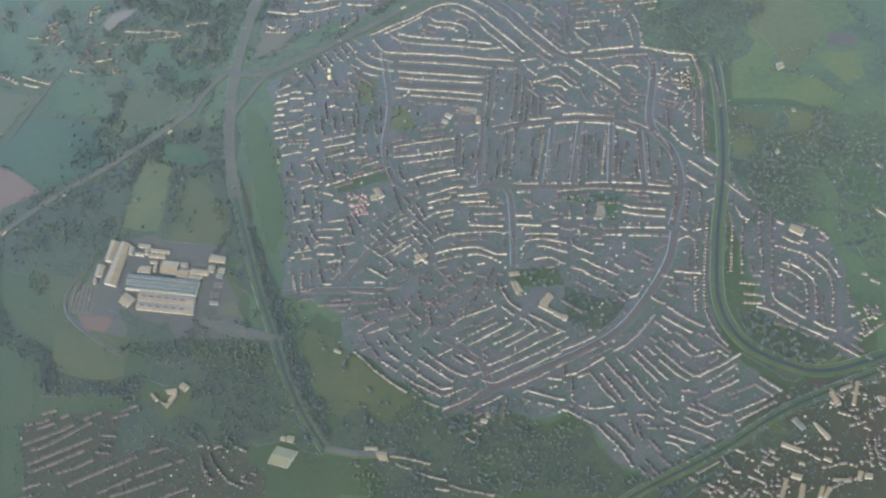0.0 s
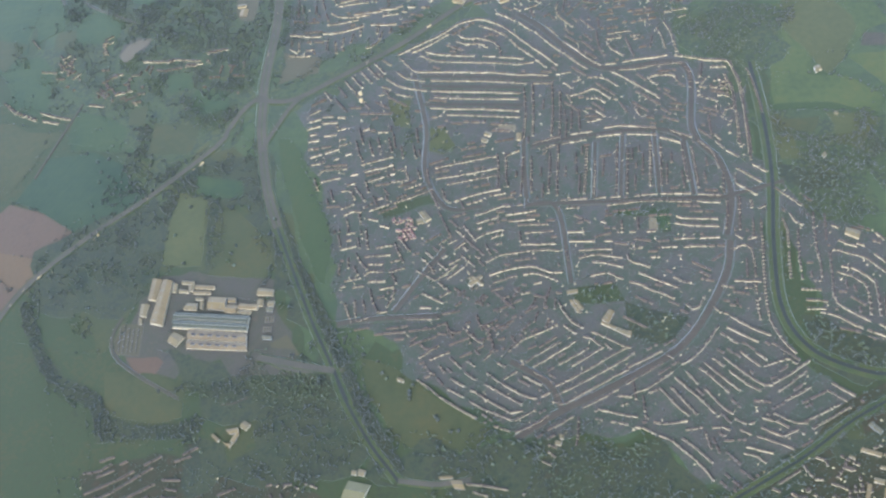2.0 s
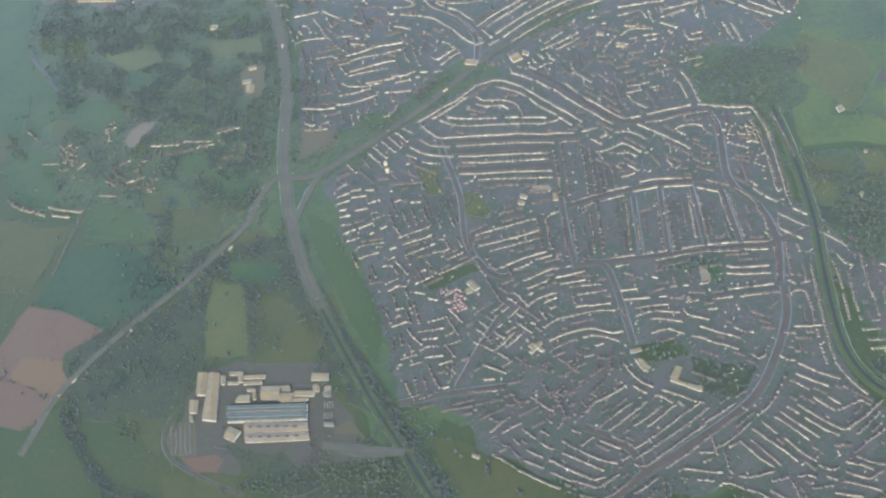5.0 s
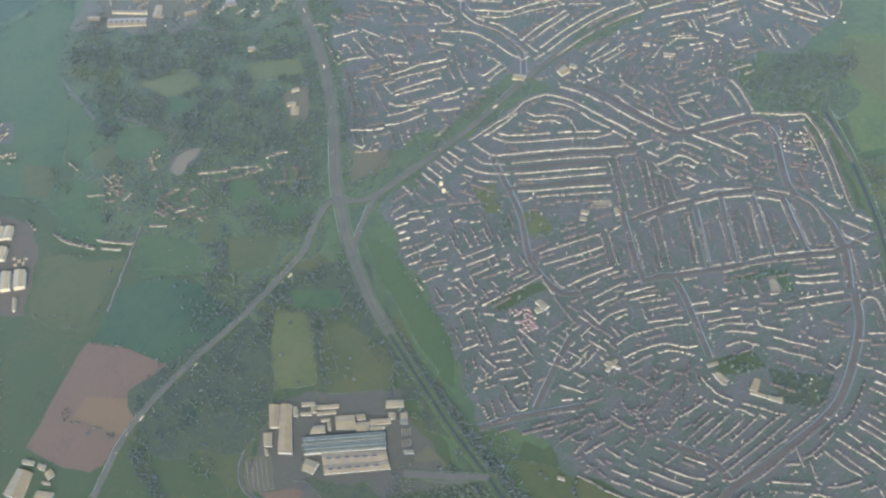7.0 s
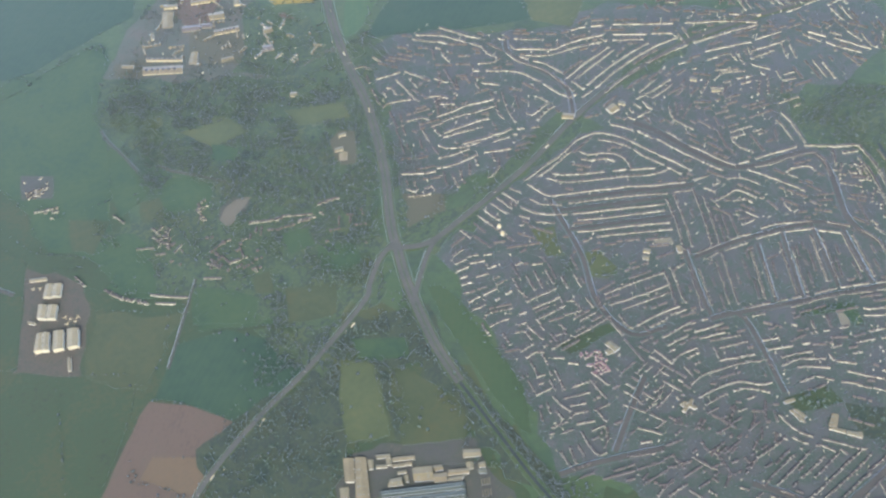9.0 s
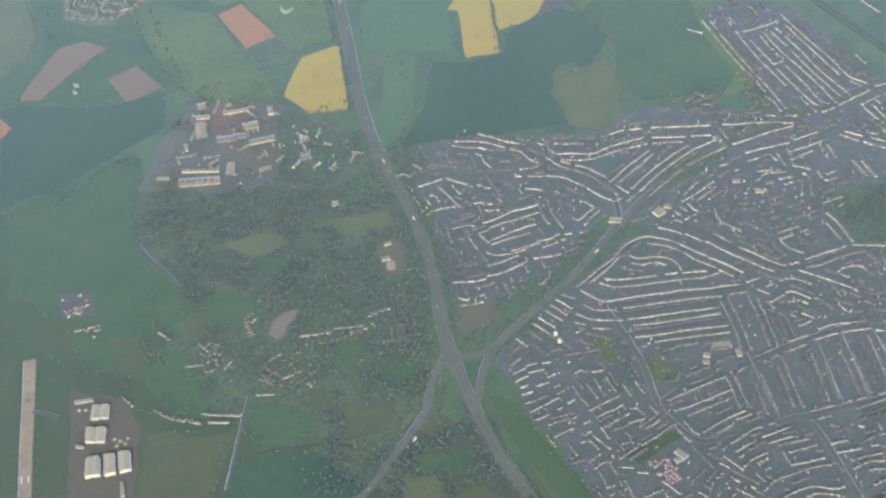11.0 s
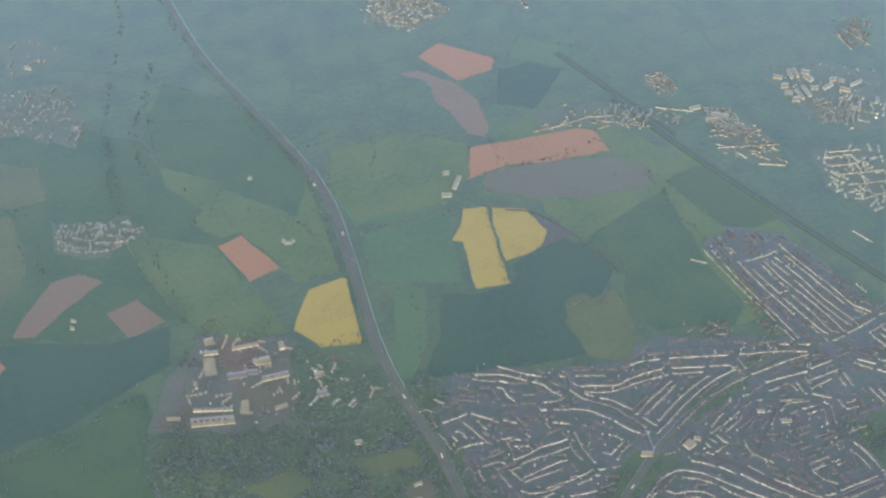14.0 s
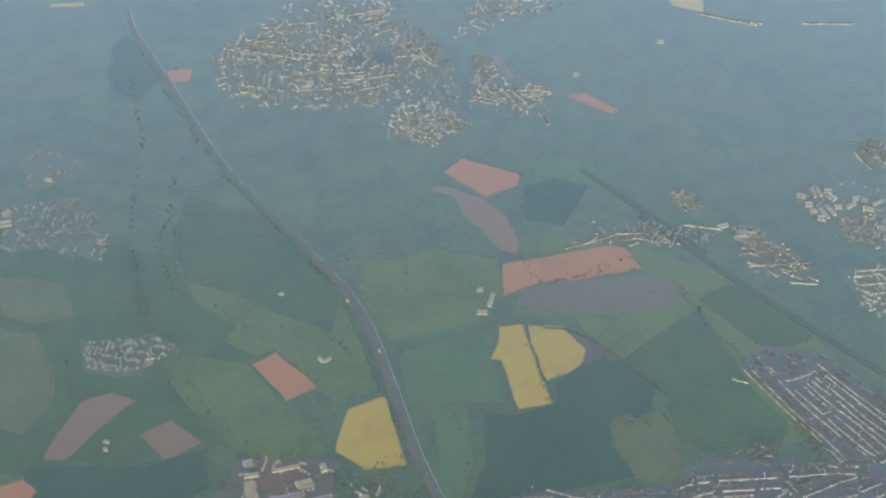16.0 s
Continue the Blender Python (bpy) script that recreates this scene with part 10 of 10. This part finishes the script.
back_rows(0.013, (-231.9, 551.4), (-200.1, 574.1), (-150.0, 594.4), (-115.1, 608.1), (-88.0, 606.4), (-57.2, 610.7), (17.5, 598.7), (17.3, 547.2), (48.6, 539.3), (52.0, 521.2), (48.8, 464.5), (62.2, 442.0), (81.7, 415.7), (107.4, 397.4), (114.4, 363.2), (116.1, 317.6), (102.2, 322.2), (63.8, 346.5), (64.2, 375.5), (56.0, 414.6), (47.1, 415.6), (40.2, 348.6), (49.0, 323.3), (75.4, 297.6), (34.6, 271.5), (-1.7, 255.0), (-12.7, 265.1), (-44.0, 295.0), (-90.3, 296.8), (-112.3, 303.5), (-165.6, 345.0), (-173.5, 368.2), (-205.7, 386.6), (-211.5, 415.1), (-210.1, 444.1), (-217.9, 497.7), (-226.3, 507.9))
gardens(0.22, 0.05, (-231.9, 551.4), (-200.1, 574.1), (-150.0, 594.4), (-115.1, 608.1), (-88.0, 606.4), (-57.2, 610.7), (17.5, 598.7), (17.3, 547.2), (48.6, 539.3), (52.0, 521.2), (48.8, 464.5), (62.2, 442.0), (81.7, 415.7), (107.4, 397.4), (114.4, 363.2), (116.1, 317.6), (102.2, 322.2), (63.8, 346.5), (64.2, 375.5), (56.0, 414.6), (47.1, 415.6), (40.2, 348.6), (49.0, 323.3), (75.4, 297.6), (34.6, 271.5), (-1.7, 255.0), (-12.7, 265.1), (-44.0, 295.0), (-90.3, 296.8), (-112.3, 303.5), (-165.6, 345.0), (-173.5, 368.2), (-205.7, 386.6), (-211.5, 415.1), (-210.1, 444.1), (-217.9, 497.7), (-226.3, 507.9))
back_rows(0.013, (-234.0, 715.4), (-206.6, 727.9), (-104.9, 703.3), (-61.5, 710.3), (107.6, 633.5), (99.5, 604.5), (57.5, 588.2), (31.6, 592.0), (13.0, 573.5), (15.9, 550.7), (-36.6, 552.5), (-62.1, 591.4), (-99.1, 610.4), (-124.9, 630.3), (-158.6, 606.6), (-216.2, 591.9), (-241.3, 600.1), (-235.3, 667.8))
gardens(0.22, 0.05, (-234.0, 715.4), (-206.6, 727.9), (-104.9, 703.3), (-61.5, 710.3), (107.6, 633.5), (99.5, 604.5), (57.5, 588.2), (31.6, 592.0), (13.0, 573.5), (15.9, 550.7), (-36.6, 552.5), (-62.1, 591.4), (-99.1, 610.4), (-124.9, 630.3), (-158.6, 606.6), (-216.2, 591.9), (-241.3, 600.1), (-235.3, 667.8))
back_rows(0.013, (17.4, 773.2), (45.6, 784.1), (80.1, 759.1), (95.5, 698.0), (116.1, 629.6), (100.9, 608.1), (43.4, 660.9), (29.3, 668.1))
gardens(0.22, 0.05, (17.4, 773.2), (45.6, 784.1), (80.1, 759.1), (95.5, 698.0), (116.1, 629.6), (100.9, 608.1), (43.4, 660.9), (29.3, 668.1))
back_rows(0.013, (-233.8, 734.8), (-189.7, 738.2), (-155.1, 717.7), (-106.6, 699.8), (-62.5, 690.4), (43.9, 661.8), (95.6, 627.1), (80.8, 605.7), (15.1, 644.8), (-69.1, 669.8), (-136.1, 693.0), (-174.2, 703.9))
gardens(0.22, 0.05, (-233.8, 734.8), (-189.7, 738.2), (-155.1, 717.7), (-106.6, 699.8), (-62.5, 690.4), (43.9, 661.8), (95.6, 627.1), (80.8, 605.7), (15.1, 644.8), (-69.1, 669.8), (-136.1, 693.0), (-174.2, 703.9))
gardens(0.22, 0.02, (-364.0, 309.8), (-314.7, 318.8), (-258.0, 291.8), (-234.9, 293.6), (-210.2, 275.0), (-208.3, 251.9), (-357.7, 260.9))
gardens(0.22, 0.05, (72.9, 301.1), (126.3, 313.4), (135.4, 312.6), (121.1, 232.3), (8.5, 239.0), (0.9, 251.7))
gardens(0.12, 0.02, (-362.5, 841.1), (-300.7, 811.7), (-289.3, 780.9), (-244.7, 739.5), (-290.8, 726.9), (-358.0, 745.1), (-418.9, 771.0), (-389.9, 807.1))
gardens(0.12, 0.14, (-225.1, 1328.4), (-151.2, 1355.5), (-106.4, 1410.2), (-6.3, 1371.6), (-5.9, 1287.3), (-7.1, 1231.8), (-30.9, 1158.0), (-37.1, 1121.6), (-82.9, 1110.1), (-116.7, 1134.9), (-111.8, 1185.4), (-223.8, 1230.2))
gardens(0.12, 0.14, (-456.4, 1169.9), (-388.4, 1158.3), (-381.5, 1092.3), (-395.9, 1072.2), (-441.4, 1109.6), (-467.5, 1113.0))
gardens(0.12, 0.14, (177.8, 943.3), (230.8, 930.5), (277.6, 893.8), (225.3, 833.0), (180.5, 867.3))
gardens(0.12, 0.14, (13.1, 1234.7), (31.2, 1233.1), (63.1, 1150.9), (28.6, 1099.9), (-25.9, 1156.0))
gardens(0.12, 0.14, (-432.6, 994.7), (-376.9, 977.7), (-366.5, 953.9), (-400.4, 940.2), (-437.1, 958.9))
park_trees(14, (-147.8, 520.9), (-129.1, 518.4), (-121.4, 496.9), (-143.4, 499.7))
park_trees(8, (-170.7, 547.8), (-156.9, 545.8), (-159.0, 522.4), (-168.6, 526.0))
park_trees(7, (-40.5, 376.5), (-31.1, 369.9), (-6.2, 360.2), (-19.7, 345.1), (-38.4, 352.2), (-41.1, 363.4))
park_trees(10, (-71.3, 389.0), (-44.9, 388.3), (-40.5, 376.5), (-56.8, 376.1), (-68.2, 379.1))
park_trees(40, (54.7, 347.3), (80.8, 337.9), (104.8, 320.3), (98.1, 314.1), (75.1, 317.7), (58.7, 329.4))
park_trees(10, (-39.6, 437.5), (-7.8, 434.7), (-6.3, 431.2), (-39.7, 434.2))
park_trees(18, (-125.0, 301.1), (-90.3, 296.8), (-81.2, 279.5), (-124.7, 285.8))
park_trees(16, (-311.2, 496.2), (-242.7, 473.1), (-253.3, 425.4), (-320.0, 445.3))
park_trees(12, (-186.5, 358.0), (-125.1, 307.9), (-131.3, 298.1), (-163.3, 297.0))
park_trees(14, (-171.7, 527.0), (-154.1, 523.6), (-161.3, 497.6), (-174.6, 501.8))
park_trees(14, (106.7, 482.7), (131.8, 475.1), (136.6, 425.3), (111.9, 428.1))
park_trees(16, (-382.3, 547.2), (-326.6, 530.2), (-325.0, 492.6), (-369.4, 497.9))
field_edges()


# ---- small things ----
def box(x0, x1, y0, y1, z0, z1):
    v = [(x, y, z) for z in (z0, z1) for x, y in ((x0, y0), (x1, y0), (x1, y1), (x0, y1))]
    return v, [(3, 2, 1, 0), (4, 5, 6, 7), (0, 1, 5, 4), (1, 2, 6, 5), (2, 3, 7, 6), (3, 0, 4, 7)]


def light_aircraft():
    """A parked aeroplane: tapered body, straight wing, tail plane and fin."""
    base = tagged(new("light_aircraft"), "small white parked propeller aeroplane", "aircraft", "aircraft parked on the apron")
    n, rings = 8, ((-1.25, 0.05, 0.5), (-0.9, 0.14, 0.46), (0.3, 0.24, 0.42), (0.95, 0.2, 0.4), (1.25, 0.09, 0.4))
    v = [(x, math.cos(2 * math.pi * k / n) * r, z + math.sin(2 * math.pi * k / n) * r) for x, r, z in rings for k in range(n)]
    f = [(j * n + k, j * n + (k + 1) % n, (j + 1) * n + (k + 1) % n, (j + 1) * n + k) for j in range(len(rings) - 1) for k in range(n)]
    part("fuselage", v, f + [tuple(range(n - 1, -1, -1)), tuple(range(len(v) - n, len(v)))], M["white"], base)
    for s in (1, -1):
        v = [(x, s * y, z) for z in (0.55, 0.6) for x, y in ((0.25, 0.1), (0.7, 0.1), (0.6, 1.55), (0.35, 1.55))]
        part("wing", v, [(3, 2, 1, 0), (4, 5, 6, 7), (0, 1, 5, 4), (1, 2, 6, 5), (2, 3, 7, 6), (3, 0, 4, 7)], M["white"], base)
        part("main_wheel", *box(0.35, 0.5, s * 0.3 - 0.03, s * 0.3 + 0.03, 0, 0.2), M["dark_opening"], base)
    part("tail_plane", *box(-1.2, -0.95, -0.5, 0.5, 0.5, 0.54), M["white"], base)
    part("tail_fin", *box(-1.25, -1.0, -0.03, 0.03, 0.5, 0.95), M["white"], base)
    part("nose_wheel", *box(0.95, 1.05, -0.03, 0.03, 0, 0.2), M["dark_opening"], base)
    return base


def lorry(body):
    base = tagged(new("lorry"), "articulated lorry with a pale box trailer", "lorry", "vehicles on the main roads")
    part("trailer", *box(-1.7, 1.1, -0.32, 0.32, 0.3, 1.05), M[body], base)
    part("cab", *box(1.2, 1.75, -0.3, 0.3, 0.12, 0.85), M["white"], base)
    for x in (-1.3, -0.9, 0.8, 1.45):
        part("axle", *box(x - 0.12, x + 0.12, -0.3, 0.3, 0, 0.28), M["dark_opening"], base)
    return base


def parked_trailer():
    base = tagged(new("parked_trailer"), "white box trailer parked in a yard", "trailer", "trailers in the works yard")
    part("box", *box(-2.0, 2.0, -0.24, 0.24, 0.3, 0.95), M["pale"], base)
    for x in (-1.5, 1.4):
        part("axle", *box(x - 0.2, x + 0.2, -0.3, 0.3, 0, 0.3), M["dark_opening"], base)
    return base


def car(paint):
    base = tagged(new("car"), {"white": "pale car on an asphalt road", "dark_opening": "dark car on an asphalt road", "red_tile": "red car on an asphalt road"}[paint], "car", "vehicles on the main roads")
    part("body", *box(-0.6, 0.6, -0.25, 0.25, 0.1, 0.32), M[paint], base)
    v = [(x, y, z) for z, a in ((0.32, 0.0), (0.5, 0.1)) for x, y in ((-0.4 + a, -0.22), (0.3 - a, -0.22), (0.3 - a, 0.22), (-0.4 + a, 0.22))]
    part("cabin", v, [(4, 5, 6, 7), (0, 1, 5, 4), (1, 2, 6, 5), (2, 3, 7, 6), (3, 0, 4, 7)], M["dark_opening"], base)
    for x in (-0.38, 0.38):
        for y in (-0.24, 0.24):
            part("wheel", *box(x - 0.1, x + 0.1, y - 0.04, y + 0.04, 0, 0.2), M["dark_opening"], base)
    return base


PROTO = {}


def support(x, y):
    """Height of the road, yard or grass at a spot."""
    i, j = int(x // 8), int(y // 8)
    tops = [z for p in (-1, 0, 1) for q in (-1, 0, 1) for a, b, w, z in TARMAC.get((i + p, j + q), ()) if (x - a) ** 2 + (y - b) ** 2 < w * w]
    return max(tops + [z for z, outline in LAID if inside((x, y), outline)] + [0.0])


def vehicle(kind, x, y, bearing):
    m = pose(x, y, support(x, y), 0, 0, bearing)
    if kind not in PROTO:
        PROTO[kind] = {"lorry": lambda: lorry("white"), "dull_lorry": lambda: lorry("grey"), "pale": lambda: car("white"), "dark": lambda: car("dark_opening"), "red": lambda: car("red_tile"),
                       "trailer": parked_trailer, "plane": light_aircraft}[kind]()
        PROTO[kind].matrix_world = m
    else:
        copy_thing(PROTO[kind], m)


# aircraft on the apron
vehicle("plane", -468.9, 586.1, -0)
vehicle("plane", -465.8, 583.7, -54)
vehicle("plane", -461.2, 583.5, 41)
vehicle("plane", -468.5, 581.0, -4)
vehicle("plane", -463.2, 581.0, -51)
vehicle("plane", -482.1, 612.9, -48)
vehicle("plane", -486.2, 614.1, -5)
# trailers in the works yard
vehicle("trailer", -252.3, 396.6, -99)
vehicle("trailer", -250.8, 396.5, -99)
vehicle("trailer", -249.3, 396.3, -99)
vehicle("trailer", -247.8, 396.2, -99)
vehicle("trailer", -253.7, 390.0, -99)
vehicle("trailer", -252.2, 389.8, -99)
vehicle("trailer", -250.7, 389.7, -99)
vehicle("trailer", -249.2, 389.6, -99)
# traffic
vehicle("lorry", -364.2, 474.9, -145)
vehicle("pale", -366.2, 472.8, -148)
vehicle("pale", -392.2, 452.4, -141)
vehicle("lorry", -399.9, 449.4, -140)
vehicle("pale", -410.0, 441.9, -140)
vehicle("dark", -385.5, 459.5, -145)
vehicle("pale", -302.2, 516.3, -139)
vehicle("lorry", -296.6, 519.3, -141)
vehicle("red", -318.0, 508.7, -145)
vehicle("pale", -332.3, 498.2, -149)
vehicle("dark", -342.2, 492.2, -145)
vehicle("pale", -417.6, 431.9, -134)
vehicle("lorry", -230.8, 894.3, 79)
vehicle("pale", -233.3, 865.7, 83)
vehicle("dark", -238.0, 842.2, 79)
vehicle("pale", -246.9, 774.1, 91)
vehicle("lorry", -247.9, 731.0, 95)
vehicle("pale", -246.5, 721.3, 95)
vehicle("dark", -246.0, 697.4, 91)
vehicle("lorry", -244.1, 676.2, 85)
vehicle("pale", -246.2, 640.3, 82)
vehicle("dark", -249.2, 620.4, 78)
vehicle("pale", -252.6, 603.5, 82)
vehicle("red", -249.2, 738.7, 93)
vehicle("lorry", -232.3, 954.1, 95)
vehicle("pale", -184.1, 582.8, 25)
vehicle("lorry", -140.8, 605.3, 25)
vehicle("pale", -87.1, 636.0, 20)
vehicle("dark", -55.5, 646.2, 12)
vehicle("pale", -9.3, 657.0, 3)
vehicle("lorry", 33.3, 659.5, 3)
